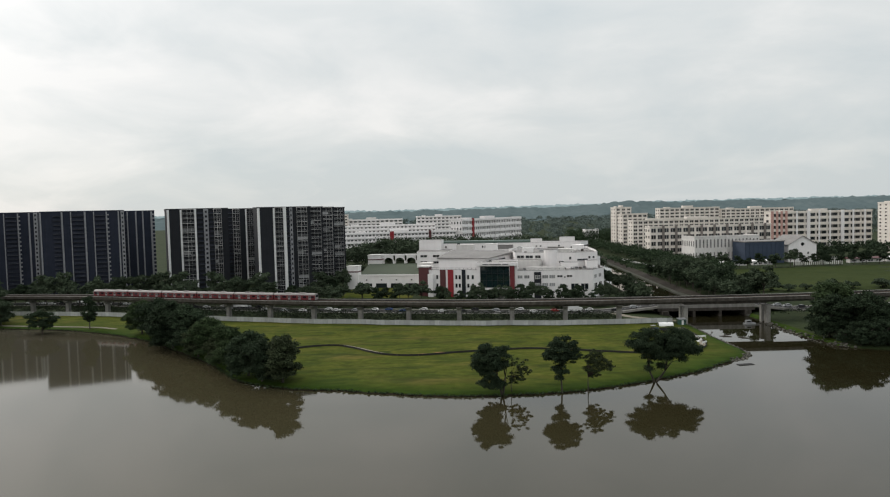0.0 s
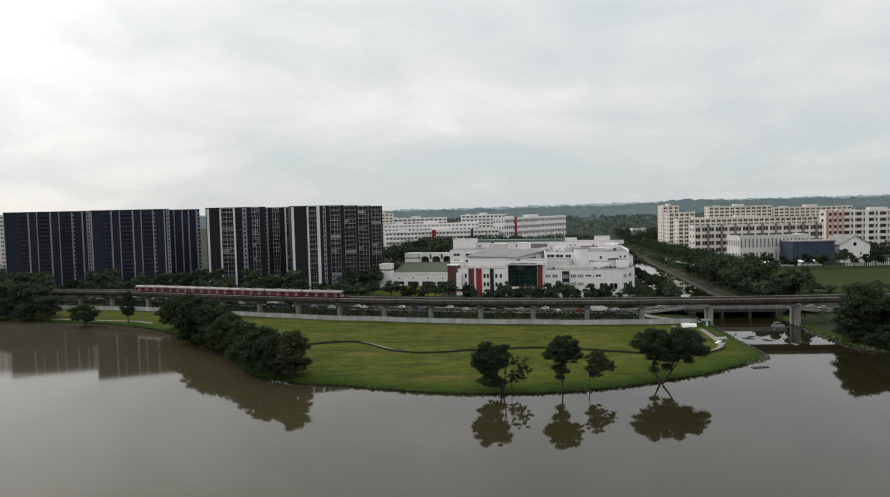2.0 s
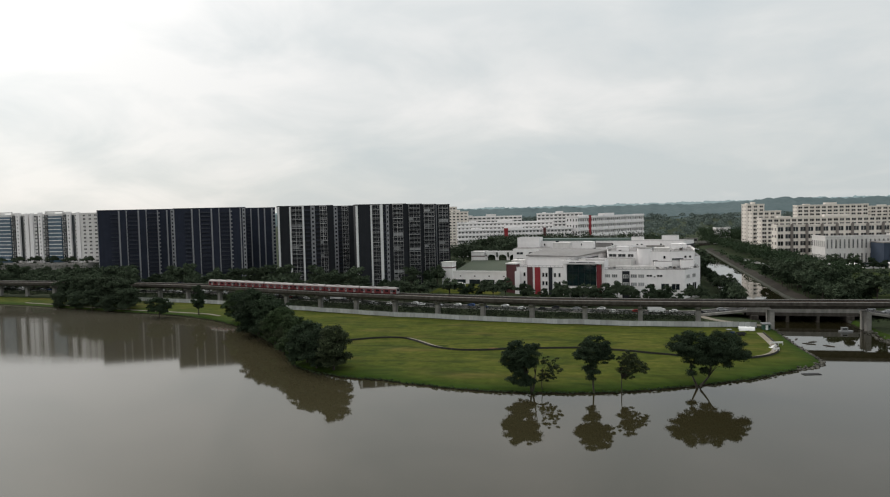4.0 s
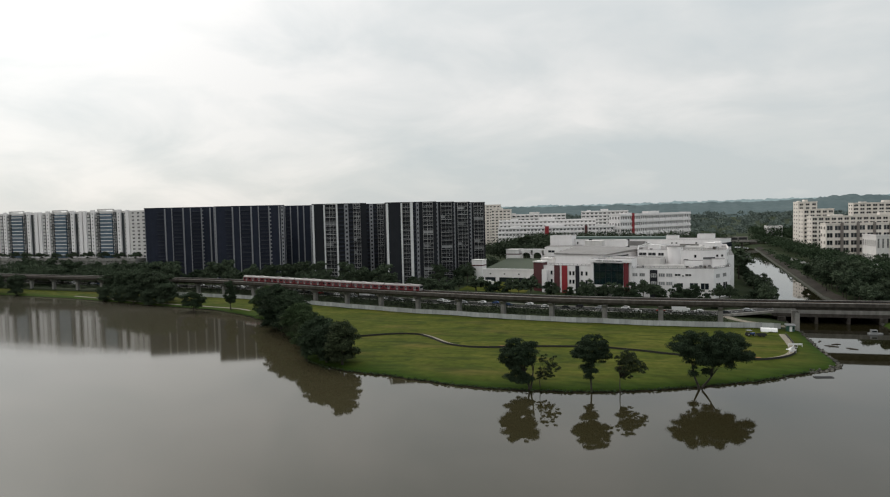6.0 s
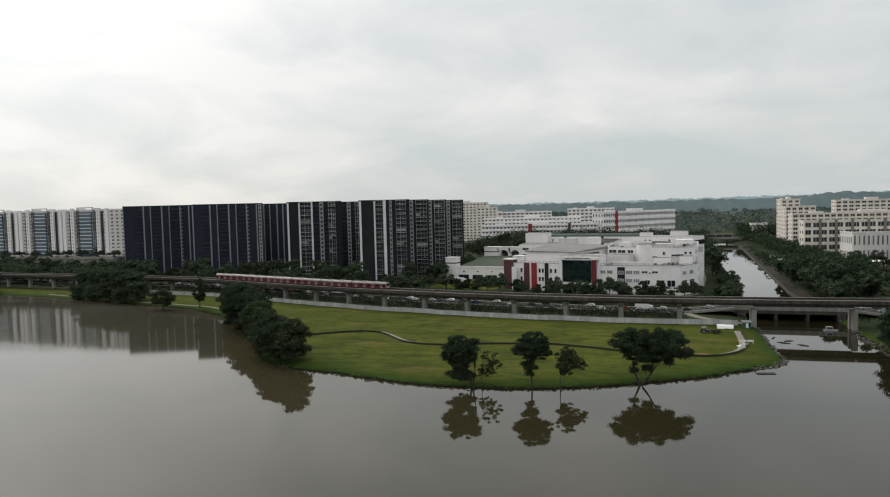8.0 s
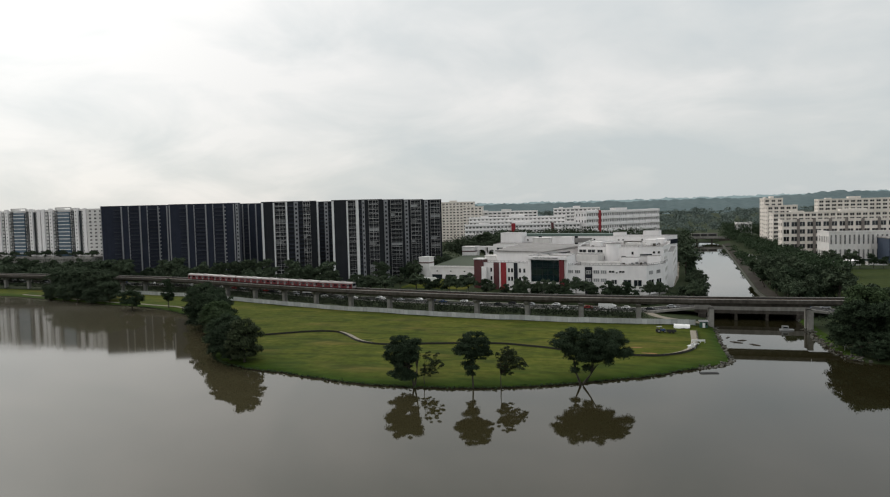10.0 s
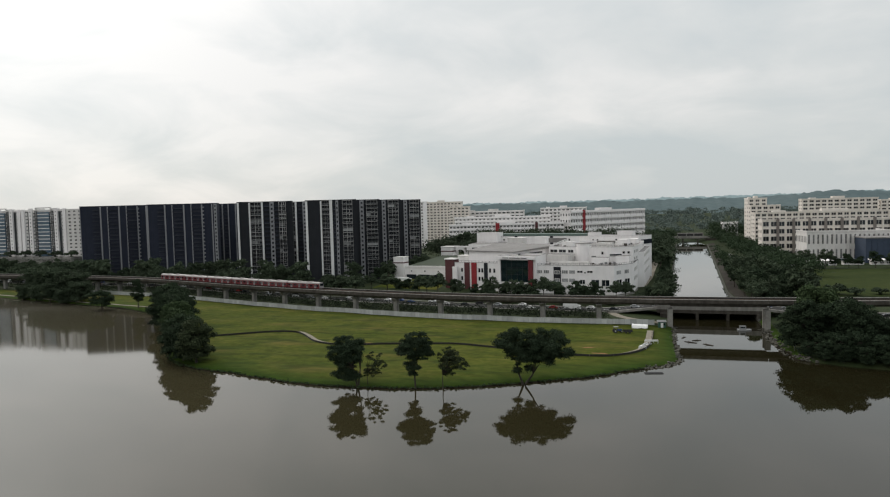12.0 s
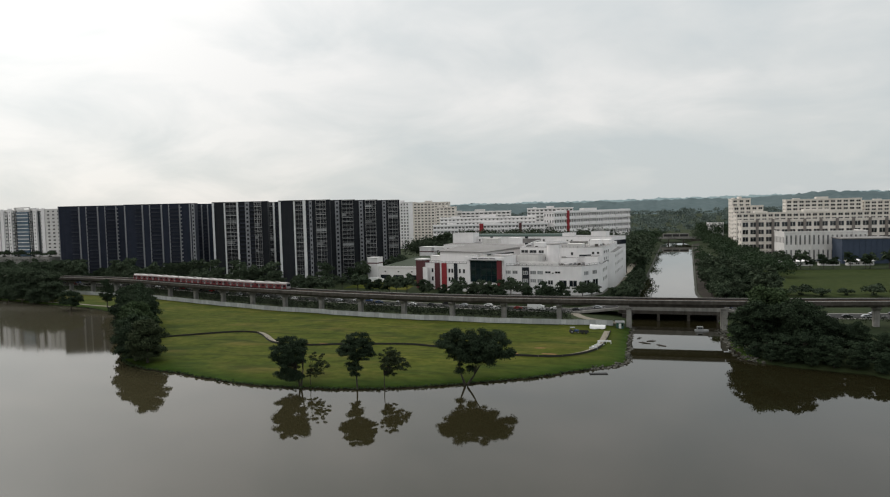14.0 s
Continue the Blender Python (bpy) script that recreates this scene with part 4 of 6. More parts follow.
def make_car(lead):
    car = thing("train_carriage", "red and white metro carriage with dark windows", "train", group="carriages of the metro train")
    lo, hi = car_section()
    line = [(-CAR_L / 2, 0, 0), (CAR_L / 2, 0, 0)]
    part("body", Build().sweep(line, lo + [(-1.58, 2.75), (-1.58, 1.2)]), TRAIN_RED, car)
    part("roof", Build().sweep(line, hi), TRAIN_WHITE, car, "white roof and cantrail")
    win = Build().box(-1.0, 1.0, -0.03, 0.03, -0.42, 0.42).mesh("window", GLASS)
    door = Build().box(-0.7, 0.7, -0.035, 0.035, -0.95, 0.95)
    door.box(-0.5, -0.08, -0.05, 0.05, 0.0, 0.75, 1).box(0.08, 0.5, -0.05, 0.05, 0.0, 0.75, 1)
    door = door.mesh("door", [TRAIN_WHITE, GLASS])
    for side in (-1, 1):
        for i in range(4):
            x = -CAR_L / 2 + CAR_L * (i + 0.5) / 4
            piece("door", door, car, pose(x, side * 1.6, 1.5), "pale sliding door")
        for i in range(5):
            x = -CAR_L / 2 + CAR_L * i / 4
            x = max(-CAR_L / 2 + 1.6, min(CAR_L / 2 - 1.6, x))
            piece("window", win, car, pose(x, side * 1.59, 1.85))
    for x in (-7.6, 7.6):
        bogie = Build().box(-1.6, 1.6, -1.1, 1.1, 0.1, 0.5)
        for dx in (-1.0, 1.0):
            for sy in (-0.8, 0.8):
                bogie.tube([(dx, sy - 0.07, 0.2), (dx, sy + 0.07, 0.2)], [0.42, 0.42], 12)
        part("bogie", bogie, DARK_METAL, car, m=pose(x, 0, 0.0))
    part("underframe_box", Build().box(-4.5, 4.5, -1.2, 1.2, -0.05, 0.34), DARK_METAL, car)
    for x in (-4, 4):
        part("air_conditioner", Build().prism([(-1.6, -0.8), (1.6, -0.8), (1.6, 0.8), (-1.6, 0.8)], 3.685, 3.9), TRAIN_WHITE, car, m=pose(x, 0, 0))
    if lead:
        nose = Build().sweep([(CAR_L / 2, 0, 0), (CAR_L / 2 + 0.35, 0, 0)], [(-1.45, 0.5), (1.45, 0.5), (1.5, 2.3), (1.1, 3.35), (-1.1, 3.35), (-1.5, 2.3)])
        part("cab_front", nose, TRAIN_WHITE, car, "white cab front")
        part("windscreen", Build().box(CAR_L / 2 + 0.34, CAR_L / 2 + 0.40, -1.25, 1.25, 1.75, 2.95), GLASS, car)
    return car


TRAIN_S = float(np.interp(-66.0, LINE_X, LINE_S))
middle = None
for i in range(6):
    x, y, a = along(TRAIN_S - CAR_L / 2 - i * (CAR_L + 0.75))
    m = pose(x, y, DECK + 0.38, 0, 0, a) @ pose(0, 2.15, 0.1)
    if i in (0, 5):
        make_car(True).matrix_basis = m @ pose(0, 0, 0, 0, 0, 180 if i else 0)
    elif middle is None:
        middle = make_car(False)
        middle.matrix_basis = m
    else:
        copy_thing(middle, m)

# ---- hoarding along the lawn ----
FENCE = [(-268, 405.5), (-255, 403), (-183, 389), (-150, 377), (-112, 363), (-72, 349.5), (-37, 341), (-4, 333.2), (25, 328.4), (52, 325.4), (77, 324.2), (104, 325.5)]
fence = thing("site_hoarding", "long pale corrugated metal hoarding behind the lawn", "fence")
pts = resample(FENCE, 2.45)
panel, post = Build(), Build()
w = 2.36
n = 12
for k in range(n):
    x0, x1 = -w / 2 + w * k / n, -w / 2 + w * (k + 1) / n
    a, c = (0.0, 0.07) if k % 2 else (0.07, 0.0)
    panel.face([(x0, -a, 0.05), (x1, -c, 0.05), (x1, -c, 2.25), (x0, -a, 2.25)])
    panel.face([(x0, 0.03 - a, 0.05), (x0, 0.03 - a, 2.25), (x1, 0.03 - c, 2.25), (x1, 0.03 - c, 0.05)])
panel.box(-w / 2, w / 2, -0.09, 0.05, 2.25, 2.31)
PANEL = panel.mesh("panel", HOARDING, fix=False)
POST = post.box(-0.06, 0.06, -0.11, 0.06, -0.4, 2.4).mesh("post", METAL)
for (x0, y0), (x1, y1) in zip(pts[:-1], pts[1:]):
    m = pose((x0 + x1) / 2, (y0 + y1) / 2, ground_z((x0 + x1) / 2, (y0 + y1) / 2) - 0.05, 0, 0, math.degrees(math.atan2(y1 - y0, x1 - x0)))
    piece("panel", PANEL, fence, m)
    piece("post", POST, fence, m @ pose(w / 2 + 0.05, 0, 0))


# ---- footpath with its silt fence ----
def draped(line, lift):
    return [(x, y, ground_z(x, y) + lift) for x, y in line]


PATH_LINE = resample([(-92, 264), (-76, 274), (-61, 283), (-46, 287.2), (-38, 282), (-24, 267), (-8, 263.8), (6, 267.8), (31, 271.5), (45, 268), (58, 262.6), (73, 258), (87, 259), (97, 267), (101.5, 282), (103, 312)], 2.0)
solid("footpath", Build().sweep(draped(PATH_LINE, 0.0), [(-1.9, -0.3), (0.5, -0.3), (0.5, 0.09), (-0.7, 0.13), (-1.9, 0.09)]), PATH, "narrow worn grey footpath winding over the lawn", "path", "structure")
silt = thing("silt_fence", "low black silt fence beside the footpath", "fence")
for i in range(0, len(PATH_LINE) - 4, 4):
    seg = draped(PATH_LINE[i:i + 5], 0.0)
    part("sheet", Build().sweep(seg, [(0.62, -0.2), (0.7, -0.2), (0.74, 0.72), (0.66, 0.72)]), SILT, silt)
    x, y, z = seg[0]
    part("stake", Build().box(-0.05, 0.05, -0.05, 0.05, -0.3, 0.95), BARK, silt, m=pose(x + 0.2, y - 0.75, z))
# bare earth where the mower and the works have worn the turf through
EARTH = material("bare_earth", [(0.17, 0.095, 0.045), (0.24, 0.14, 0.07)], scale=0.9, rough=0.95, bump=0.04, spec=0.05)
ER = np.random.RandomState(23)
for ex, ey, ew, ed in ((-9.0, 265.9, 3.6, 0.9), (-1.0, 267.6, 4.6, 0.8), (13.5, 271.5, 2.6, 0.6), (71.0, 261.2, 3.8, 1.0), (85.0, 262.6, 3.4, 0.9), (80.5, 272.0, 2.2, 0.8)):
    rim = [(ex + ew * math.cos(q) * ER.uniform(0.7, 1.15), ey + ed * math.sin(q) * ER.uniform(0.7, 1.15)) for q in np.linspace(0, 2 * math.pi, 18, endpoint=False)]
    patch = Build()
    for (ax, ay), (bx, by) in zip(rim, rim[1:] + rim[:1]):
        patch.face([(ex, ey, ground_z(ex, ey) + 0.07), (ax, ay, ground_z(ax, ay) + 0.03), (bx, by, ground_z(bx, by) + 0.03)])
    solid("bare_patch", patch, EARTH, "orange bare earth worn into the turf", "ground", "structure", smooth=True)
# shore path on the western bank
WEST_PATH = resample([(-330, 398), (-262, 378), (-235, 370), (-200, 361.5), (-176, 354.5), (-163, 348)], 3.0)
solid("shore_path", Build().sweep(draped(WEST_PATH, 0.0), [(-0.9, -0.3), (0.9, -0.3), (0.9, 0.1), (-0.9, 0.1)]), PATH, "pale narrow path along the western bank", "path", "structure")

# ---- road behind the viaduct, and the bridge over the canal ----
ROAD = [(-640, 512), (-420, 468), (-241, 446), (-185, 431), (-113, 404), (-66, 391), (-18, 380.5), (31, 371.5), (80, 364.5), (108, 360), (150, 358.5), (200, 360), (260, 367), (350, 380), (520, 410)]
ROAD_LINE = resample(ROAD, 4.0)


def road_z(x, y):
    return 5.4 if 108 <= x <= 151 else 5.4 + (max(ground_z(x, y), 1.8) - 5.4) * min(1.0, (108 - x if x < 108 else x - 151) / 26.0)


road_pts = [(x, y, road_z(x, y)) for x, y in ROAD_LINE]
solid("road", Build().sweep(road_pts, [(-6.2, -0.9), (6.2, -0.9), (6.2, 0.06), (0, 0.14), (-6.2, 0.06)]), ASPHALT, "two-lane asphalt road beyond the viaduct", "road", "structure")
for o in (-6.9, 6.9):
    solid("kerb", Build().sweep(road_pts, [(o - 0.6, -0.9), (o + 0.6, -0.9), (o + 0.6, 0.2), (o - 0.6, 0.2)]), CONCRETE, "pale concrete kerb and footway", "kerb", "structure")
for i in range(0, len(road_pts) - 1, 2):
    a, b = road_pts[i], road_pts[i + 1]
    if a[0] < 20 or a[0] > 260:
        continue
    solid("lane_mark", Build().sweep([a, b], [(-0.08, 0.13), (0.08, 0.13), (0.08, 0.146), (-0.08, 0.146)]), SHEET, "white dashed lane mark", "road marking", "structure")
bridge = thing("road_bridge", "low concrete road bridge across the canal", "bridge")
span = [(x, float(np.interp(x, [p[0] for p in ROAD_LINE], [p[1] for p in ROAD_LINE])), 5.4) for x in np.linspace(106, 153, 8)]
# deck and supports run on unseen northwards, added to keep sky glare off the water
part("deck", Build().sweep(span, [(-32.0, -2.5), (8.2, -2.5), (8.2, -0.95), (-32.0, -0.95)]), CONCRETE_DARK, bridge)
for o in (-8.0, 8.0):
    part("parapet", Build().sweep(span, [(o - 0.2, -0.94), (o + 0.2, -0.94), (o + 0.2, 1.15), (o - 0.2, 1.15)]), CONCRETE, bridge)
for x in (123, 136):
    part("pier", Build().box(-0.6, 0.6, -8, 31, -3, 2.89), CONCRETE_DARK, bridge, m=pose(x, 358.6, 0))
for x in (108.6, 149.4):
    part("abutment", Build().box(-1.6, 1.6, -9, 32, -2, 2.89), CONCRETE_DARK, bridge, m=pose(x, 358.6, 0))
solid("service_track", Build().sweep(draped(resample([(84, 361), (86, 353), (90, 345), (97, 338), (108, 333)], 2.5), 0.02), [(-2.0, -0.4), (2.0, -0.4), (2.0, 0.1), (-2.0, 0.1)]), PATH, "pale service track under the viaduct", "road", "structure")
# bare dark soil on the canal's eastern bank
BANK_SOIL = material("dark_bank_soil", [(0.020, 0.018, 0.015), (0.034, 0.030, 0.025), (0.050, 0.045, 0.037)], scale=2.0, rough=0.95, bump=0.1, bump_scale=0.6, spec=0.1)
sheet("canal_bank", "dark bare soil on the canal's eastern bank", [(149.2, 362), (154.5, 362), (152.5, 449), (146.6, 449)], BANK_SOIL, 4.0)
sheet("canal_bank_upper", "dark bare soil along the canal's upper reach", [(146.6, 449), (152.5, 449), (181, 955), (174.6, 955)], BANK_SOIL, 6.0)
# canal walls
CANAL_WALL = material("mossy_canal_wall", [(0.028, 0.029, 0.022), (0.05, 0.05, 0.040)], scale=1.5, rough=0.95, stain=0.2)
for name, line in (("canal_wall_west", [(112.0, 346), (112.0, 360), (114.1, 400), (115.1, 446), (139.6, 965)]), ("canal_wall_east", [(147.2, 346), (146.9, 360), (145.4, 400), (144.4, 449), (172.4, 960)])):
    s = 1 if name.endswith("east") else -1
    solid(name, Build().sweep([(x, y, 0) for x, y in line], [(s * 1.8, 1.1), (s * 1.4, 1.1), (-s * 0.4, -1.5), (s * 1.8, -1.5)] if s < 0 else [(1.8, 1.1), (1.8, -1.5), (-0.4, -1.5), (1.4, 1.1)]), CANAL_WALL, "sloped weathered concrete canal wall", "canal wall", "structure")
solid("canal_road", Build().sweep(draped(resample([(98, 462), (100.5, 490), (102.4, 510), (105.1, 573), (109.6, 654), (114, 730)], 6.0), 0.02), [(-2.6, -0.4), (2.6, -0.4), (2.6, 0.12), (-2.6, 0.12)]), PATH, "pale service road on the canal's west bank", "road", "structure")
bank_fence = thing("bank_fence", "pale panelled fence on the canal's east bank", "fence")
BANK_PANEL = Build().box(-2.3, 2.3, -0.08, 0.08, 0, 2.1).mesh("panel", HOARDING)
BANK_POST = Build().box(-0.16, 0.16, -0.16, 0.16, -0.3, 2.5).mesh("post", CONCRETE)
for (x0, y0), (x1, y1) in (lambda q: zip(q[:-1], q[1:]))(resample([(176.5, 512), (176.3, 570), (176.2, 638), (173.2, 706)], 5.0)):
    m = pose((x0 + x1) / 2, (y0 + y1) / 2, ground_z((x0 + x1) / 2, (y0 + y1) / 2), 0, 0, math.degrees(math.atan2(y1 - y0, x1 - x0)))
    piece("panel", BANK_PANEL, bank_fence, m)
    piece("post", BANK_POST, bank_fence, m @ pose(2.45, 0, 0))
far_bridge = thing("far_bridge", "low grey road bridge at the canal's far end", "bridge", 155, 972, 0)
part("deck", Build().box(-34, 34, -6, 6, 5.2, 7.0), CONCRETE, far_bridge)
part("parapet", Build().box(-34, 34, -6.3, -6.003, 6.0, 8.2), CONCRETE, far_bridge)
for x in (-9, 9):
    part("pier", Build().box(x - 0.7, x + 0.7, -5, 5, -3, 5.196), CONCRETE_DARK, far_bridge)
for x in (-24, 24):
    part("abutment", Build().box(x - 6, x + 6, -5.5, 5.5, -3, 5.196), CONCRETE_DARK, far_bridge)
part("sluice_frame", Build().box(-16, 16, 1, 3, 7.004, 12).box(-15, -5, 0.9, 3.1, 8, 11, 1).box(-4, 4, 0.9, 3.1, 8, 11, 1).box(5, 15, 0.9, 3.1, 8, 11, 1), [CONCRETE, DARK_METAL], far_bridge)


# ---- vehicles ----
def make_car_thing(paint, label):
    car = thing("parked_car", label, "car", group="vehicles on the road")
    body = Build()
    sec = [(-2.1, 0.35), (2.1, 0.35), (2.15, 0.8), (1.3, 0.95), (0.7, 1.42), (-1.2, 1.45), (-1.9, 1.0), (-2.15, 0.9)]
    n = len(sec)
    body.v = [(x, -0.86, z) for x, z in sec] + [(x, 0.86, z) for x, z in sec]
    body.f = [tuple(range(n)), tuple(range(n, 2 * n))[::-1]] + [(k, n + k, n + (k + 1) % n, (k + 1) % n) for k in range(n)]
    body.m = [0] * len(body.f)
    part("body", body, paint, car)
    part("side_window", Build().box(-1.3, 0.75, -0.875, 0.875, 0.98, 1.32), GLASS, car)
    part("windscreen", Build().face([(1.29, -0.75, 0.98), (1.29, 0.75, 0.98), (0.74, 0.7, 1.41), (0.74, -0.7, 1.41)]), GLASS, car, m=pose(0.03, 0, 0.02))
    tyre = Build().tube([(0, -0.1, 0), (0, 0.1, 0)], [0.32, 0.32], 12).mesh("wheel", RUBBER)
    for x in (-1.3, 1.3):
        for y in (-0.8, 0.8):
            piece("wheel", tyre, car, pose(x, y, 0.32))
    return car


def make_lorry(paint, length, height, label, name="lorry"):
    lo = thing(name, label, name.replace("_", " "), group="vehicles on the road")
    part("body", Build().box(-length / 2, length / 2 - 1.9, -1.2, 1.2, 0.8, height), paint, lo)
    part("cab", Build().prism([(length / 2 - 1.85, -1.15), (length / 2, -1.15), (length / 2, 1.15), (length / 2 - 1.85, 1.15)], 0.5, [2.6, 2.2, 2.2, 2.6]), paint, lo)
    part("windscreen", Build().box(length / 2 - 0.02, length / 2 + 0.03, -1.0, 1.0, 1.4, 2.1), GLASS, lo)
    tyre = Build().tube([(0, -0.14, 0), (0, 0.14, 0)], [0.46, 0.46], 12).mesh("wheel", RUBBER)
    for x in (-length / 2 + 1.4, length / 2 - 1.2):
        for y in (-1.0, 1.0):
            piece("wheel", tyre, lo, pose(x, y, 0.46))
    return lo


CARS = [make_car_thing(p, l) for p, l in zip(CAR_PAINTS, ("white hatchback on the road", "silver saloon on the road", "black saloon on the road", "dark red car on the road", "blue car on the road"))]
V = np.random.RandomState(9)
used = set()
ROAD_S = np.concatenate([[0], np.cumsum(np.hypot(*np.diff(np.array(ROAD_LINE), axis=0).T))])


def on_road(ob, s, off, first):
    x, y = (float(np.interp(s, ROAD_S, [p[i] for p in ROAD_LINE])) for i in (0, 1))
    x2, y2 = (float(np.interp(s + 1, ROAD_S, [p[i] for p in ROAD_LINE])) for i in (0, 1))
    a = math.degrees(math.atan2(y2 - y, x2 - x))
    m = pose(x, y, road_z(x, y) + 0.1, 0, 0, a) @ pose(0, off, 0, 0, 0, 180 if off > 0 else 0)
    if first:
        ob.matrix_basis = m
    else:
        copy_thing(ob, m)


s = 230.0
while s < ROAD_S[-1] - 260:
    k = int(V.choice(5, p=[0.34, 0.26, 0.18, 0.12, 0.10]))
    on_road(CARS[k], s, V.choice([-4.6, -1.8, 2.0, 4.8]), k not in used)
    used.add(k)
    s += V.uniform(5.2, 13.0)
lorry = make_lorry(CAR_PAINTS[0], 8.5, 3.6, "white box lorry on the road")
on_road(lorry, float(np.interp(66, [p[0] for p in ROAD_LINE], ROAD_S)), -3.0, True)
on_road(lorry, float(np.interp(-120, [p[0] for p in ROAD_LINE], ROAD_S)), 3.0, False)

# hedge under the viaduct, its leaf colour darkened for the deck's shade
hr = np.random.RandomState(41)
hedge_blobs = []
for x in np.arange(-420, 84, 2.4):
    for o in (11, 17, 23):
        hedge_blobs.append((x + hr.normal(), via_y(x) + o + hr.uniform(-3, 3), 2.3, 2.6, 3.2, hr.uniform(0.9, 1.3)))
for x in np.arange(-420, 78, 1.5):
    if hr.rand() < 0.86:
        hedge_blobs.append((x + hr.normal() * 0.4, via_y(x) + hr.uniform(27.5, 30.5), 2.6 + hr.uniform(-0.3, 0.4), 1.5, 1.4, hr.uniform(0.9, 1.7)))
for x in np.arange(156, 330, 2.2):
    hedge_blobs.append((x + hr.normal(), via_y(x) + hr.uniform(9, 17), 2.0 + hr.uniform(0.2, 0.9), 2.2, 2.0, hr.uniform(0.9, 1.6)))
tagged(new("hedge", leaf_mesh("hedge", leaf_cloud(hr, hedge_blobs, 46000, 0.34, 0.25), LEAF_HEDGE_SHADE)), "planting strip under the viaduct, coloured dark for the deck's shade", "hedge", kind="stuff")


# ---- facades ----
WINDOWS = {}


def window_mesh(w, h, frame_mat, pane_mat, bars=1):
    key = (round(w, 2), round(h, 2), frame_mat.name, pane_mat.name, bars)
    if key not in WINDOWS:
        b = Build()
        t = min(0.2, w * 0.1, h * 0.12)
        xs = [-w / 2]
        for k in range(bars + 1):
            x0 = -w / 2 + t + (w - t) * k / (bars + 1)
            xs += [x0, -w / 2 + (w - t) * (k + 1) / (bars + 1)]
        xs.append(w / 2)
        zs = [-h / 2, -h / 2 + t, h / 2 - t, h / 2]
        seen = {}

        def at(x, y, z):
            if (x, y, z) not in seen:
                seen[(x, y, z)] = len(b.v)
                b.v.append((x, y, z))
            return seen[(x, y, z)]

        def quad(mat, *pts):
            b.f.append(tuple(at(*q) for q in pts))
            b.m.append(mat)

        f0, f1 = -0.14, -0.03
        for i in range(len(xs) - 1):
            for j in range(3):
                x0, x1, z0, z1 = xs[i], xs[i + 1], zs[j], zs[j + 1]
                if i % 2 == 1 and j == 1:
                    quad(1, (x0, f1, z0), (x1, f1, z0), (x1, f1, z1), (x0, f1, z1))
                    quad(0, (x0, f0, z0), (x1, f0, z0), (x1, f1, z0), (x0, f1, z0))
                    quad(0, (x0, f1, z1), (x1, f1, z1), (x1, f0, z1), (x0, f0, z1))
                    quad(0, (x0, f0, z0), (x0, f1, z0), (x0, f1, z1), (x0, f0, z1))
                    quad(0, (x1, f1, z0), (x1, f0, z0), (x1, f0, z1), (x1, f1, z1))
                else:
                    quad(0, (x0, f0, z0), (x1, f0, z0), (x1, f0, z1), (x0, f0, z1))
        for (xa, za), (xb, zb) in (((-w / 2, -h / 2), (w / 2, -h / 2)), ((w / 2, -h / 2), (w / 2, h / 2)), ((w / 2, h / 2), (-w / 2, h / 2)), ((-w / 2, h / 2), (-w / 2, -h / 2))):
            quad(0, (xb, f0, zb), (xa, f0, za), (xa, 0.02, za), (xb, 0.02, zb))
        WINDOWS[key] = b.mesh("window", [frame_mat, pane_mat], fix=False)
    return WINDOWS[key]


def wall_pose(a, b, s, z, off=0.0):
    """A pose on the wall that runs from a to b (its outside on the right), s metres along, local -y pointing out."""
    d = Vector((b[0] - a[0], b[1] - a[1])).normalized()
    return pose(a[0] + d.x * s + d.y * off, a[1] + d.y * s - d.x * off, z, 0, 0, math.degrees(math.atan2(d.y, d.x)))


def windows(parent, a, b, spots, frame_mat, pane_mat=None, bars=1, name="window"):
    """spots: (metres along, height of the middle, width, height)."""
    for s, z, w, h in spots:
        piece(name, window_mesh(w, h, frame_mat, pane_mat or GLASS, bars), parent, wall_pose(a, b, s, z))


BALCONY = {}
STOREY = 3.05


def balcony_mesh(w, pale):
    key = (round(w, 2), pale)
    if key not in BALCONY:
        b = Build()
        top = 0.10 if pale else 0.16
        b.box(-w / 2, w / 2, -1.3, 0, -0.12, top, 0)
        b.box(-w / 2, w / 2, -1.3, -1.24, top + 0.004, 0.94, 1)
        b.box(-w / 2, w / 2, -1.32, -1.22, 0.944, 1.05, 0)
        if pale:
            b.box(w / 2 - w * 0.3, w / 2 - w * 0.3 + 0.14, -1.3, -1.16, 1.054, STOREY - 0.13, 0)
        BALCONY[key] = b.mesh("balcony", [SLAB_PALE if pale else SLAB, GLASS if pale else DARK_WALL])
    return BALCONY[key]


SLAB_PALE = material("pale_slab_edge", [(0.29, 0.285, 0.285), (0.46, 0.45, 0.44)], scale=3.0, rough=0.75, per_object=0.6)
FIN_GREY = material("grey_fin", [(0.20, 0.202, 0.215), (0.27, 0.272, 0.285)], scale=4.0, rough=0.7, stain=0.1)


BLIND = material("balcony_blind", [(0.16, 0.165, 0.17), (0.26, 0.262, 0.26)], scale=1.0, rough=0.8, per_object=0.4)
BLINDS = random.Random(6)


def apartment_block(x, y, angle, spec, depth, wall_mat, label, top=60.4, base=2.5, pale=False):
    """A tall slab. spec: bays from its west corner: wall, led (ledges), bal (balconies), fin, wide (broad fin), stair."""
    ob = thing("apartment_block", label, "apartment block", x, y, base, angle, group="dark apartment blocks")
    h = top - base
    length = sum(w for k, w in spec)
    part("wall", Build().prism([(0, 0), (length, 0), (length, depth), (0, depth)], 0, h, 0, 1), [wall_mat, ROOF_GREY], ob)
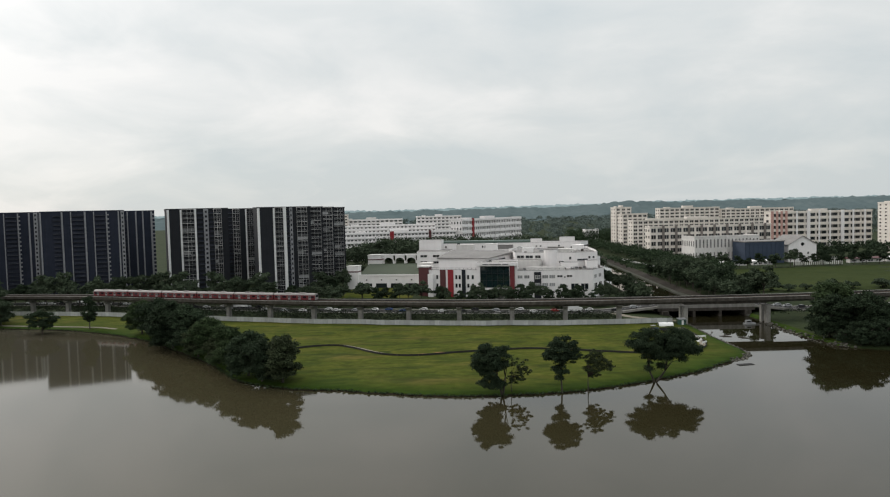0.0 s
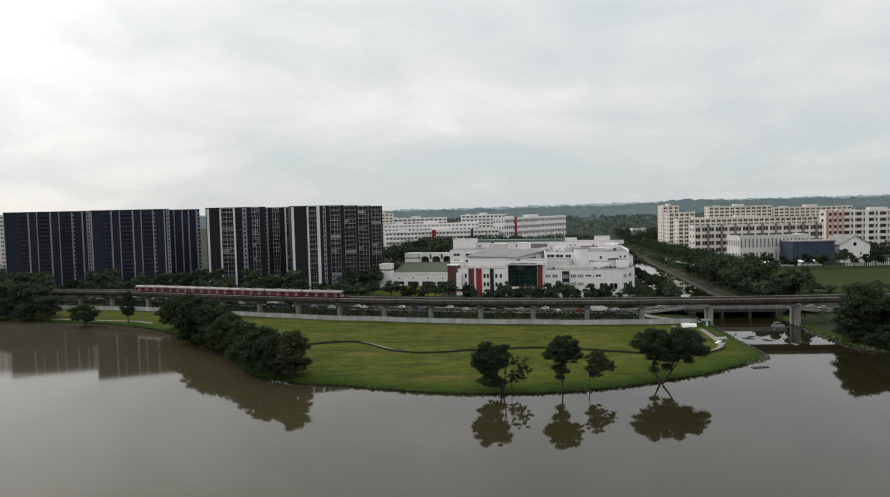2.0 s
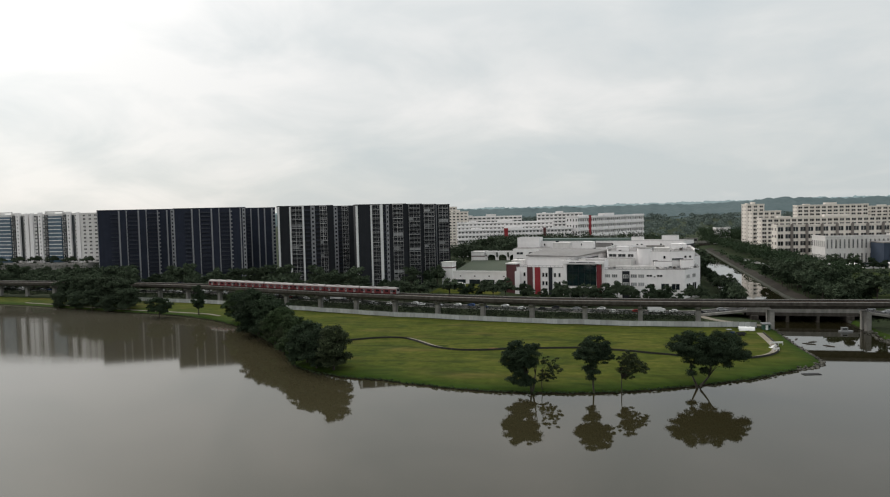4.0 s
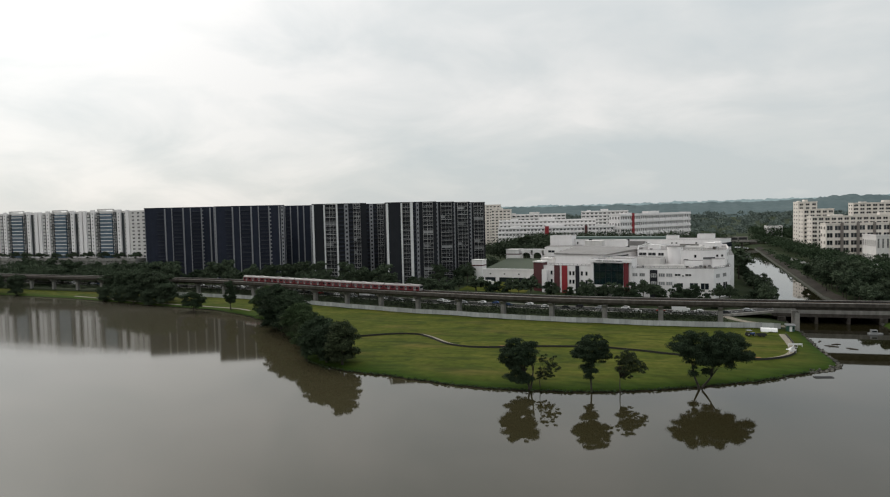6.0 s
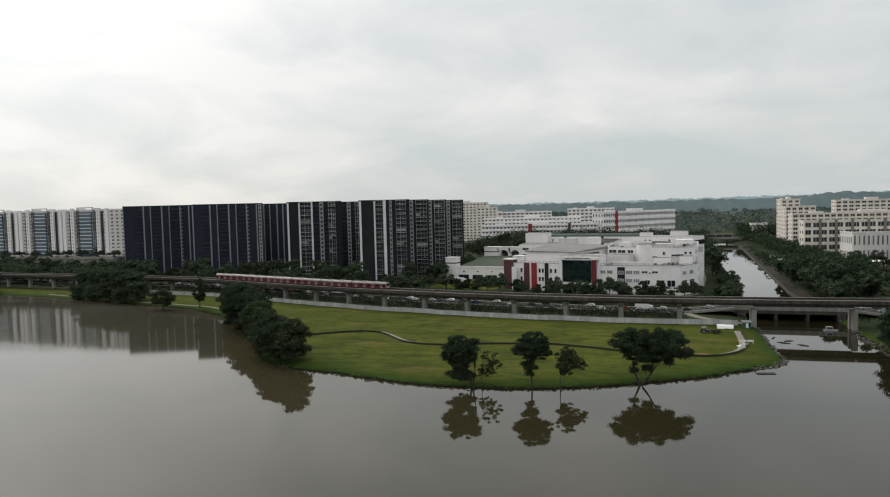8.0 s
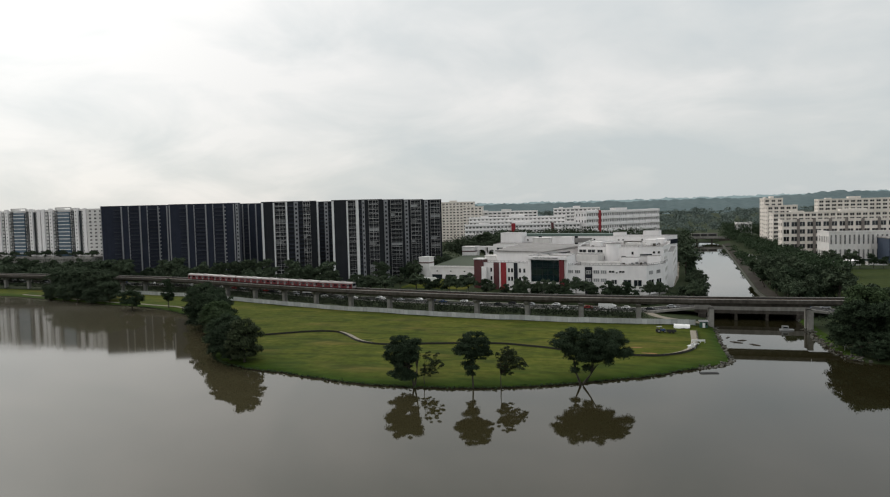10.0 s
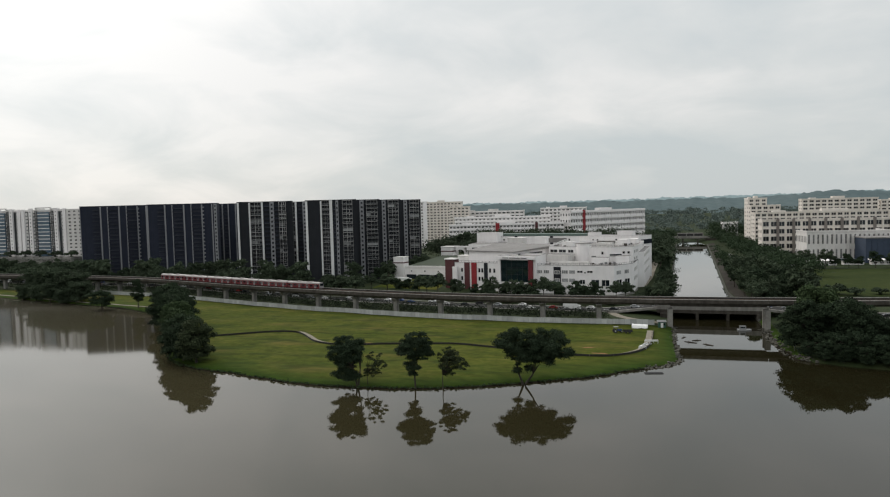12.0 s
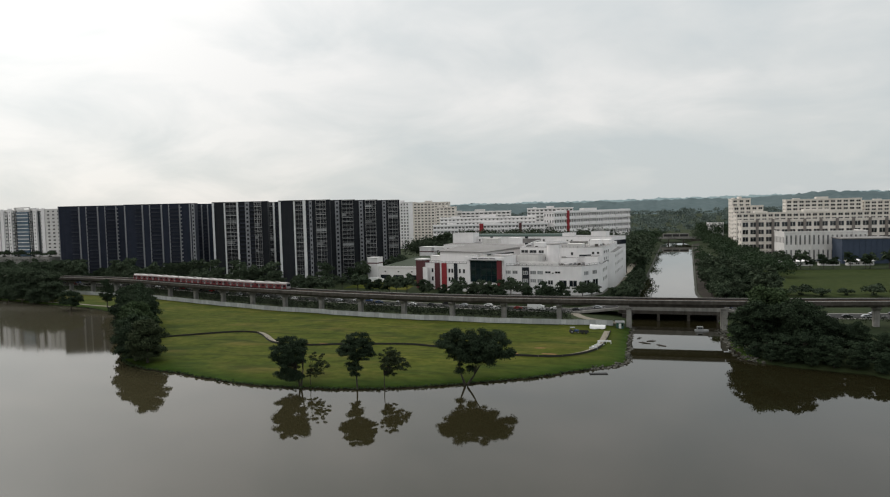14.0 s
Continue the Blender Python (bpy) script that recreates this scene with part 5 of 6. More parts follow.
    part("roof_parapet", Build().box(-0.15, length + 0.15, -0.15, 0.3, h + 0.003, h + 0.9).box(-0.15, length + 0.15, depth - 0.3, depth + 0.15, h + 0.003, h + 0.9)
         .box(-0.15, 0.3, 0.301, depth - 0.301, h + 0.003, h + 0.9).box(length - 0.3, length + 0.15, 0.301, depth - 0.301, h + 0.003, h + 0.9), wall_mat, ob)
    floors = int(h / STOREY)
    s = 0.0
    for kind, w in spec:
        mid = s + w / 2
        if kind in ("fin", "wide"):
            out = (0.95 if kind == "fin" else 1.3) if pale else 0.5
            part("fin", Build().box(s, s + w, -out, -0.003, 0, h + (0.2 if kind == "fin" else 0.6)), FIN if pale else FIN_GREY, ob, "pale vertical fin")
        elif kind in ("led", "bal"):
            me = balcony_mesh(w, pale and kind == "bal")
            for f in range(floors):
                piece("balcony", me, ob, pose(mid, -0.004, h - (f + 1) * STOREY + 0.3))
                if pale and kind == "bal" and BLINDS.random() < 0.13:
                    q = BLINDS.choice((0.35, 0.6, 0.96))
                    part("blind", Build().box(-w * 0.48, w * (q - 0.48), -1.2, -1.15, 1.06, 2.7), BLIND, ob, "pale roller blind on a balcony", m=pose(mid, -0.004, h - (f + 1) * STOREY + 0.3))
            if pale and kind == "bal":
                for q in (0.0, 0.42, 1.0):
                    px = s + 0.1 + (w - 0.2) * q
                    part("balcony_post", Build().box(px - 0.08, px + 0.08, -1.42, -1.302, 0, h), SLAB_PALE, ob)
                part("crown_frame", Build().box(s, s + w, -1.3, -0.004, h + 0.2, h + 0.5).box(s, s + 0.25, -1.3, -0.9, h - 2.0, h + 0.199).box(s + w - 0.25, s + w, -1.3, -0.9, h - 2.0, h + 0.199), SLAB_PALE, ob)
        elif kind == "tooth":
            teeth = Build().box(s, s + w * 0.45, -0.5, -0.003, 0, h)
            for f in range(floors):
                z = h - (f + 1) * STOREY + 0.3
                teeth.box(s + w * 0.45 + 0.001, s + w, -0.9, -0.003, z, z + 1.0)
            part("ledge_column", teeth, FIN_GREY, ob, "grey fin with a ledge at each storey")
        elif kind == "stair":
            part("stair_tower", Build().box(s, s + w, -1.0, -0.003, 0, h + 0.4), FIN_GREY, ob, "grey stair core")
            for f in range(floors):
                piece("window", window_mesh(w * 0.45, 1.5, SLAB, GLASS, 0), ob, pose(mid, -1.0, h - (f + 0.5) * STOREY))
        elif kind == "wall" and w > 5:
            for k in range(1, int(w / 2.4)):
                part("panel_joint", Build().box(s + k * 2.4 - 0.03, s + k * 2.4 + 0.03, -0.06, -0.003, 0.5, h - 0.5), DARK_METAL, ob)
        s += w
    for k in range(2):
        px = length * (0.3 + 0.4 * k)
        part("roof_plant_room", Build().prism([(px - 2.5, depth * 0.4), (px + 2.5, depth * 0.4), (px + 2.5, depth * 0.7), (px - 2.5, depth * 0.7)], h + 0.003, h + 0.85), wall_mat, ob)
    return ob


def bays(*runs):
    """Bay widths from the kinds and the places, in metres along the front, where each one ends."""
    at, out = 0.0, []
    for kind, end in runs:
        out.append((kind, end - at))
        at = end
    return out


LONG1 = bays(("fin", 0.5), ("wall", 10.0), ("led", 15.7), ("fin", 16.8), ("wall", 21.5), ("fin", 22.2), ("led", 30.3), ("fin", 31.4), ("wall", 36.4), ("fin", 37.1), ("led", 45.0), ("tooth", 46.9), ("wall", 52.0), ("fin", 53.0), ("wall", 55.4), ("stair", 57.8))
LONG = bays(("fin", 0.9), ("wall", 8.0), ("led", 13.0), ("fin", 14.1), ("wall", 18.7), ("fin", 19.4), ("led", 27.3), ("fin", 28.4), ("wall", 33.1), ("fin", 33.8), ("led", 41.1), ("tooth", 43.1), ("wall", 48.9), ("fin", 49.8), ("wall", 50.8), ("stair", 53.0))
REAR = bays(("wall", 18.0), ("led", 28.0), ("fin", 29.0), ("led", 33.0), ("fin", 33.8), ("wall", 39.0), ("fin", 40.0), ("wall", 44.0), ("fin", 45.0), ("wall", 50.0), ("tooth", 53.0))
apartment_block(-351.0, 498.0, 24.5, LONG1, 16, DARK_WALL, "charcoal apartment block with thin pale fins", 61.0)
apartment_block(-277.8, 488.5, 26.0, LONG, 16, DARK_WALL, "charcoal apartment block with thin pale fins", 60.8)
apartment_block(-277.0, 540.0, 24.0, REAR, 16, DARK_WALL, "charcoal apartment block set behind the others", 60.6)
SHORT3 = bays(("fin", 1.3), ("wall", 8.0), ("fin", 9.0), ("bal", 16.8), ("wide", 18.0), ("led", 22.6), ("stair", 25.6), ("led", 29.0), ("bal", 34.0), ("wall", 38.4))
apartment_block(-179.4, 460.2, 26.0, SHORT3, 16, DARK_BROWN, "dark brown apartment block with white balconies and fins", 60.2, pale=True)
apartment_block(-186.0, 524.0, 24.0, SHORT3 + [("fin", 0.8), ("bal", 5.0), ("wall", 3.0), ("stair", 2.6), ("led", 3.0), ("bal", 5.0)], 16, DARK_BROWN, "dark apartment block set behind with pale balconies", 60.2, pale=True)
FRONT4 = bays(("fin", 1.4), ("wall", 9.6), ("fin", 10.6), ("bal", 15.8), ("wide", 17.6), ("led", 19.8), ("stair", 21.6), ("wall", 24.2), ("bal", 30.8), ("wall", 33.4))
apartment_block(-115.7, 440.15, 23.5, FRONT4, 17, DARK_BROWN, "dark brown apartment block with white fins and balconies", 59.7, pale=True)
BACK4 = bays(("wall", 13.0), ("wall", 18.0), ("stair", 21.0), ("wall", 22.8), ("bal", 30.8), ("wall", 32.4))
for x, y in ((-114.5, 483.0), (-113.0, 524.0), (-111.5, 571.0)):
    apartment_block(x, y, 23.0, BACK4, 17, DARK_BROWN, "dark brown apartment block in the row behind", 59.8, pale=True)


# ---- the pale estate on its podium ----
def pale_tower(x, y, angle, first=False):
    """One bay of the pale block: cream walls, dark slots and a blue-grey glazed middle."""
    ob = thing("apartment_tower", "pale cream apartment tower with blue-grey glazed bays", "apartment block", x, y, 20.0, angle, group="pale towers on the podium")
    h = 40.2
    part("wall", Build().box(-25, 25, 0, 16, 0, h), WHITE_OLD, ob)
    if first:
        part("end_wing", Build().box(25.01, 44, -1, 12, 0, h), WHITE_OLD, ob)
        for f in range(13):
            for x1 in (29, 34.5, 40):
                piece("window", window_mesh(2.6, 1.6, WHITE_OLD, GLASS, 1), ob, pose(x1, -1.004, 1.6 + f * 3.05))
    part("glazed_bay", Build().box(-6.5, 6.5, -1.2, -0.003, 0, h - 2), GLASS_BLUE, ob, "blue-grey glazed bay")
    for s in (-1, 1):
        part("dark_slot", Build().box(s * 17.5 - 1.45, s * 17.5 + 1.45, -0.1, -0.003, 1, h - 1.5), GLASS, ob)
        part("column", Build().box(s * 14.2 - 1.9, s * 14.2 + 1.9, -1.6, -0.003, 0, h + 1.2), WHITE, ob)
        part("column", Build().box(s * 23.2 - 1.7, s * 23.2 + 1.7, -1.5, -0.003, 0, h + 0.6), WHITE, ob)
        # thin dark sheet behind the balconies, painting the shade of a recess
        part("recess", Build().box(s * 9.2 - 1.9, s * 9.2 + 1.9, -0.06, -0.003, 0.4, h - 1.0), GLASS, ob)
    part("roof_frame", Build().box(-9, 9, -1.3, -0.6, h + 1.2, h + 2.0).box(-9, -8, -1.3, 8, h + 0.003, h + 1.199).box(8, 9, -1.3, 8, h + 0.003, h + 1.199), WHITE_OLD, ob)
    rows = int(h / 3.05)
    for f in range(rows):
        z = 1.6 + f * 3.05
        for s in (-1, 1):
            piece("window", window_mesh(2.6, 1.6, WHITE, GLASS, 1), ob, pose(s * 20.2, -0.004, z))
            piece("window", window_mesh(1.0, 1.3, WHITE, GLASS, 0), ob, pose(s * 14.2, -1.604, z))
            piece("balcony", balcony_mesh(4.0, True), ob, pose(s * 9.2, -0.004, z - 1.4))
        piece("spandrel", SPANDREL, ob, pose(0, -1.204, z + 1.2))
    return ob


SPANDREL = Build().box(-6.3, 6.3, -0.12, 0, -0.3, 0.3).mesh("spandrel", FIN)
for x, y in ((-397.5, 508), (-448.5, 510.7), (-499.5, 513.4), (-550.5, 516), (-601.5, 518.6)):
    pale_tower(x, y, -3, x == -397.5)
podium = thing("podium_building", "long pale concrete car-park podium", "building", -470, 500, 2.0, -3)
part("wall", Build().box(-150, 112, 0, 40, 0, 17.9), CONCRETE, podium)
for k in range(5):
    part("ledge", Build().box(-150, 112, -0.9, -0.003, 2.6 + 3.4 * k, 4.0 + 3.4 * k), CONCRETE, podium)
for k in range(26):
    part("column", Build().box(-149.5 + 10 * k, -148.6 + 10 * k, -1.0, -0.004, 0, 18.6), CONCRETE, podium)
for x in range(-600, -355, 17):
    mid_tree(4, x, 503.5 + (-470 - x) * 0.052, 1.5, "podium shrubs", z=19.85)


# ---- the school ----
def walls(parent, poly, z0, z1, mat, roof=ROOF_GREY, rim=1.0, name="wall"):
    """A storey block: walls with a parapet round a sunken flat roof."""
    w = part(name, Build().prism(poly, z0, z1 - rim, 0, 1), [mat, roof], parent)
    b = Build()
    cx, cy = sum(p[0] for p in poly) / len(poly), sum(p[1] for p in poly) / len(poly)
    inner = []
    for x, y in poly:
        d = math.hypot(cx - x, cy - y)
        inner.append((x + (cx - x) / d * 0.55, y + (cy - y) / d * 0.55))
    n = len(poly)
    b.v = [(x, y, h) for loop, h in ((poly, z1 - rim + 0.002), (poly, z1), (inner, z1), (inner, z1 - rim + 0.002)) for x, y in loop]
    for r in range(4):
        for k in range(n):
            j, q = (k + 1) % n, (r + 1) % 4
            b.f.append((r * n + k, r * n + j, q * n + j, q * n + k))
            b.m.append(0)
    part("parapet", b, mat, parent)
    part("coping", Build().sweep([(x, y, z1) for x, y in poly + poly[:1]], [(-0.3, 0.004), (0.14, 0.004), (0.14, 0.13), (-0.3, 0.13)]), SLAB_PALE, parent)
    return w


school = thing("school_building", "white rendered school with red panels and a glazed entrance", "school")
G = 2.6
LOW = [(41.3, 410.8), (84.2, 405.2), (94.1, 421.6), (96.0, 444), (60, 449), (41.3, 432)]
walls(school, LOW, G, 19.9, WHITE)
HALL_FRONT = [(-15.2, 425.2), (19.0, 415.2), (21, 432), (-13, 440)]
walls(school, HALL_FRONT, G, 20.6, WHITE)
# the hall with its sloping grey roof
HALL = [(-4.2, 436.2), (24.6, 428.0), (46, 470), (6, 482)]
part("hall_wall", Build().prism(HALL, 15, [26.6, 26.0, 27.6, 28.4], 0, 1), [WHITE, ROOF_GREY], school)
part("hall_roof", Build().prism([(-5.2, 435.4), (25.6, 426.6), (47, 470.6), (5.2, 483)], 26.2, [27.0, 26.4, 28.0, 28.8]), ROOF_GREY, school, "large pale grey hall roof")
# entrance block
DEEP_RED = material("deep_red_panel", [(0.13, 0.020, 0.026), (0.17, 0.030, 0.034)], scale=2.0, rough=0.6, spec=0.25)
ENT = [(18.6, 414.9), (41.3, 408.2), (44, 430), (24, 436)]
walls(school, ENT, G, 24.9, WHITE, rim=0.7)
a, c = (18.6, 414.9), (41.3, 408.2)
curtain = part("curtain_wall", Build().box(0, 17.0, -0.22, -0.02, 0, 12.2), GLASS_TEAL, school, "tall dark teal curtain wall", m=wall_pose(a, c, 1.9, 10.3))
for k in range(6):
    part("mullion", Build().box(3.4 * k - 0.08, 3.4 * k + 0.08, -0.34, -0.221, 0, 12.2), DARK_METAL, curtain)
for k in range(4):
    part("transom", Build().box(0.081, 16.9, -0.30, -0.223, 4.05 * k - 0.08 + 0.02, 4.05 * k + 0.08), DARK_METAL, curtain)
part("red_pillar", Build().box(0, 2.6, -1.2, -0.01, 0, 20.6), DEEP_RED, school, "deep red full-height pillar", m=wall_pose(a, c, 19.5, G))
part("white_frame", Build().box(0, 1.7, -1.1, -0.01, 0, 21.6), WHITE, school, m=wall_pose(a, c, 0.1, G))
part("entrance_canopy", Build().box(-1.2, 24.2, -1.7, -0.012, 0, 1.7), WHITE, school, m=wall_pose(a, c, 0, 23.1))
part("entrance_step", Build().box(1, 20, -6.5, -0.02, 0, 1.2), CONCRETE, school, m=wall_pose(a, c, 0, 7.6))
sign = part("sign_board", Build().box(3, 19.5, -1.78, -1.71, 0, 0.95), WHITE, school, m=wall_pose(a, c, 0, 23.45))
for x0, x1 in ((3.6, 7.2), (7.7, 14.6), (15.1, 18.8)):
    part("lettering_bar", Build().box(x0, x1, -1.83, -1.783, 0.28, 0.68), DARK_METAL, sign)
part("roof_emblem", Build().box(9, 13, -0.9, -0.6, 1.705, 3.0), WHITE_OLD, school, m=wall_pose(a, c, 0, 23.1))
# front wall panels and windows west of the entrance
a, c = HALL_FRONT[0], HALL_FRONT[1]
for s, w, mat, lab in ((17.2, 3.4, RED, "red wall panel"), (25.8, 2.2, DARK_BROWN, "dark brown wall panel"), (12.4, 3.4, MAROON, "maroon wall panel")):
    part("wall_panel", Build().box(0, w, -0.5, -0.006, 0, 17.0), mat, school, lab, m=wall_pose(a, c, s, G + 1))
windows(school, a, c, [(s, z, 1.5, 2.6) for s in (10.6, 22.4, 24.4, 29.6, 32.4) for z in (16.2, 11.2)], WHITE_OLD, bars=0)
tower = [(-16.2, 424.6), (-10.6, 422.1), (-8.4, 427.6), (-14.0, 430)]
part("red_tower", Build().prism(tower, G, 22.2, 0, 1), [MAROON, ROOF_GREY], school, "maroon corner tower")
part("tower_cap", Build().prism([(-16.6, 424.2), (-10.3, 421.5), (-7.9, 427.8), (-14.2, 430.4)], 22.204, 22.9), WHITE_OLD, school)
part("white_pier", Build().box(0, 3.2, -1.3, -0.01, 0, 15.6), WHITE, school, m=wall_pose(tower[1], (-2.0, 419.4), 0.3, G))
# eastern low wing: brown strip, windows
FACE, CHAMFER, FLANK = (LOW[0], LOW[1]), (LOW[1], LOW[2]), (LOW[2], LOW[3])
strip = part("brown_strip", Build().box(0, 4.0, -0.45, -0.006, 0, 16.4), DARK_BROWN, school, "dark brown recessed strip", m=wall_pose(*FACE, 9.9, G))
for z in (13.4, 9.0):
    piece("window", window_mesh(2.9, 2.0, WHITE_OLD, GLASS_PALE, 1), strip, pose(2.0, -0.454, z))
windows(school, *FACE, [(1.8, 16.2, 2.9, 2.0), (5.7, 16.2, 3.1, 2.0), (16.2, 16.2, 3.5, 2.1), (20.2, 16.2, 3.4, 2.1), (16.2, 11.6, 3.5, 2.1), (20.2, 11.6, 3.4, 2.1)], WHITE_OLD, GLASS_PALE, 2)
windows(school, *FACE, [(24.6, 16.4, 3.2, 1.3), (30.1, 16.4, 3.2, 1.3), (27.4, 15.9, 1.0, 0.9)], WHITE_OLD)
windows(school, *FACE, [(33.0, 10.4, 4.4, 3.6), (38.6, 10.4, 4.4, 3.6), (26.0, 10.8, 3.0, 2.6)], WHITE_OLD)
windows(school, *CHAMFER, [(4.2, 15.9, 4.2, 2.2), (12.0, 15.9, 4.2, 2.2)], WHITE_OLD, GLASS_PALE, 2)
windows(school, *CHAMFER, [(4.6, 9.6, 5.0, 5.0), (12.6, 9.6, 5.0, 5.0)], WHITE_OLD)
windows(school, *FLANK, [(s, z, 3.4, 2.2) for s in (4.5, 11, 17.5) for z in (16.0, 11.0)], WHITE_OLD)
part("base_band", Build().sweep([(x, y, 2.7) for x, y in LOW[:4]], [(0.012, 0), (0.2, 0), (0.2, 1.3), (0.012, 1.3)]), CONCRETE, school)
part("corner_block", Build().prism([(84.5, 424.5), (91.5, 425.5), (92.5, 434.5), (85.2, 433.8)], 19.0, 23.6, 0, 1), [WHITE, ROOF_GREY], school, "small white block on the terrace")
part("terrace_wall", Build().prism([(48, 421), (70, 418), (70.4, 419), (48.2, 422)], 18.9, 21.2), WHITE_OLD, school)
# terrace clutter on the low wing's roof
CL = np.random.RandomState(3)
for k in range(18):
    x = 47 + k * 2.4
    h = CL.uniform(0.7, 1.5)
    part("roof_unit", Build().prism([(x, 425 + CL.uniform(-6, 6)), (x + CL.uniform(0.9, 1.6), 425), (x + 1.2, 427), (x - 0.2, 427)], 18.902, 18.9 + h), CL.choice([METAL, CONCRETE_DARK, DARK_METAL, WHITE_OLD]), school)
# middle wing
MIDW = [(44, 445), (61, 439.6), (79.4, 433.0), (93.6, 436.4), (97.0, 460), (99.4, 500), (64, 508), (44, 492)]
walls(school, MIDW, 17, 28.2, WHITE)
part("stair_drum", Build().prism([(65.4 + 4.3 * math.cos(t), 439.6 + 4.3 * math.sin(t)) for t in np.linspace(0, 2 * math.pi, 28, endpoint=False)], 18, 30.2, 0, 1), [WHITE, ROOF_GREY], school, "rounded white stair drum")
part("drum_cap", Build().prism([(65.4 + 4.6 * math.cos(t), 439.6 + 4.6 * math.sin(t)) for t in np.linspace(0, 2 * math.pi, 28, endpoint=False)], 30.203, 30.5), ROOF_GREY, school)
part("roof_terrace", Build().prism([(44, 435), (57, 431), (60, 440), (44, 446)], 18.9, 24.2, 0, 1), [WHITE_OLD, ROOF_GREY], school)
part("terrace_step", Build().prism([(70.5, 429), (80, 427), (80.6, 433), (70.5, 436)], 18.9, 22.6, 0, 1), [WHITE, ROOF_GREY], school)
windows(school, MIDW[0], MIDW[1], [(3.2, 25.6, 4.8, 2.0), (8.8, 25.6, 4.8, 2.0), (14.2, 25.6, 3.6, 2.0)], WHITE_OLD)
windows(school, MIDW[1], MIDW[2], [(16.4, 24.8, 1.5, 1.9), (17.9, 21.6, 1.1, 1.6), (11.0, 22.4, 3.0, 1.4)], WHITE_OLD, bars=0)
windows(school, MIDW[2], MIDW[3], [(9.2, 25.0, 1.5, 1.5), (12.0, 25.0, 1.5, 1.5), (10.6, 21.8, 1.4, 1.2)], WHITE_OLD, bars=0)
windows(school, MIDW[3], MIDW[4], [(s, z, 3.2, 1.9) for s in (5, 11, 17) for z in (25.2, 21.2)], WHITE_OLD)
windows(school, (96.6, 460), (99.4, 500), [(s, z, 3.2, 1.8) for s in (5, 11, 17, 23, 29, 35) for z in (26, 21.5, 16.5, 11.5)], WHITE_OLD)
part("east_annexe", Build().prism([(95, 452), (99.6, 456), (103.2, 510), (97, 510)], G, 24.0, 0, 1), [WHITE, ROOF_GREY], school)
windows(school, (99.6, 456), (103.2, 510), [(s, z, 3.4, 1.9) for s in (5, 13, 21, 29, 37, 45) for z in (21.5, 16.5, 11.5)], WHITE_OLD)
# dark strips painting the shade of open corridors, and rails on the terraces
for wa, wb, s0, s1, z0, z1 in ((MIDW[0], MIDW[1], 0.8, 17.0, 20.6, 22.6), (MIDW[2], MIDW[3], 1.2, 8.0, 22.8, 24.2), (MIDW[3], MIDW[4], 1.0, 22.0, 18.6, 19.8), ((24.6, 428.0), (46, 470), 4.0, 30.0, 23.4, 24.8)):
    part("corridor_opening", Build().box(s0, s1, -0.22, -0.006, z0, z1), GLASS, school, "dark strip for the shade inside an open corridor", m=wall_pose(wa, wb, 0, 0))
    part("corridor_rail", Build().box(s0, s1, -0.34, -0.23, z0 - 0.1, z0 + 0.5), SLAB_PALE, school, m=wall_pose(wa, wb, 0, 0))
for (xa, ya), (xb, yb), z in ((LOW[0], LOW[1], 19.92), (LOW[1], LOW[2], 19.92), (MIDW[1], MIDW[2], 28.22), (MIDW[2], MIDW[3], 28.22), (HALL_FRONT[0], HALL_FRONT[1], 20.62)):
    run = math.hypot(xb - xa, yb - ya)
    rail = Build().box(0.4, run - 0.4, 0.2, 0.28, 0.95, 1.05)
    for k in range(int(run / 2.4) + 1):
        rail.box(0.4 + 2.4 * k, 0.5 + 2.4 * k, 0.2, 0.28, 0.12, 0.949)
    part("terrace_rail", rail, DARK_METAL, school, "thin dark roof-edge rail", m=wall_pose((xa, ya), (xb, yb), 0, z))
for x, y, w, d, h, mat in ((8, 500, 12, 6, 2.4, WHITE_OLD), (28, 494, 8, 5, 3.0, WHITE), (34, 505, 14, 3, 1.6, ROOF_GREY), (50, 462, 7, 4, 2.6, WHITE), (72, 452, 9, 5, 2.2, WHITE_OLD), (84, 470, 6, 6, 3.4, WHITE), (70, 485, 11, 4, 1.8, CONCRETE), (90, 488, 5, 7, 2.6, WHITE)):
    base = 28.6 if x < 44 else 27.204
    part("roof_room", Build().box(0, w, 0, d, -1.2 if x < 44 else 0, h).box(-0.2, w + 0.2, -0.2, d + 0.2, h + 0.002, h + 0.22), mat, school, m=pose(x, y, base, 0, 0, -14))
# back wing
BACK = [(-19, 528.5), (6, 524), (60, 512.5), (96, 503.8), (104.5, 519), (66, 532), (-15, 548)]
walls(school, BACK, G, 31.2, WHITE)
windows(school, (6, 524), (60, 512.5), [(s, 28.6, 1.2, 1.7) for s in (4, 6, 8, 22, 24, 26, 36, 44)], WHITE_OLD, bars=0)
windows(school, (-19, 528.5), (6, 524), [(s, 28.6, 1.2, 1.7) for s in (8, 12, 16, 20)], WHITE_OLD, bars=0)
windows(school, (60, 512.5), (96, 503.8), [(6, 28.4, 1.4, 1.4), (9, 28.4, 1.4, 1.4), (22, 28.6, 1.4, 1.4)], WHITE_OLD, bars=0)
for s in (3.0, 30.0):
    part("dark_slot", Build().box(0, 2.2, -0.4, -0.006, 0, 6), DARK_BROWN, school, m=wall_pose((6, 524), (60, 512.5), s, 25.3))
part("green_roof", Build().prism([(-10, 534), (64, 519), (66, 527), (-8, 545)], 30.3, 32.6), ROOF_GREEN, school, "green metal roof")
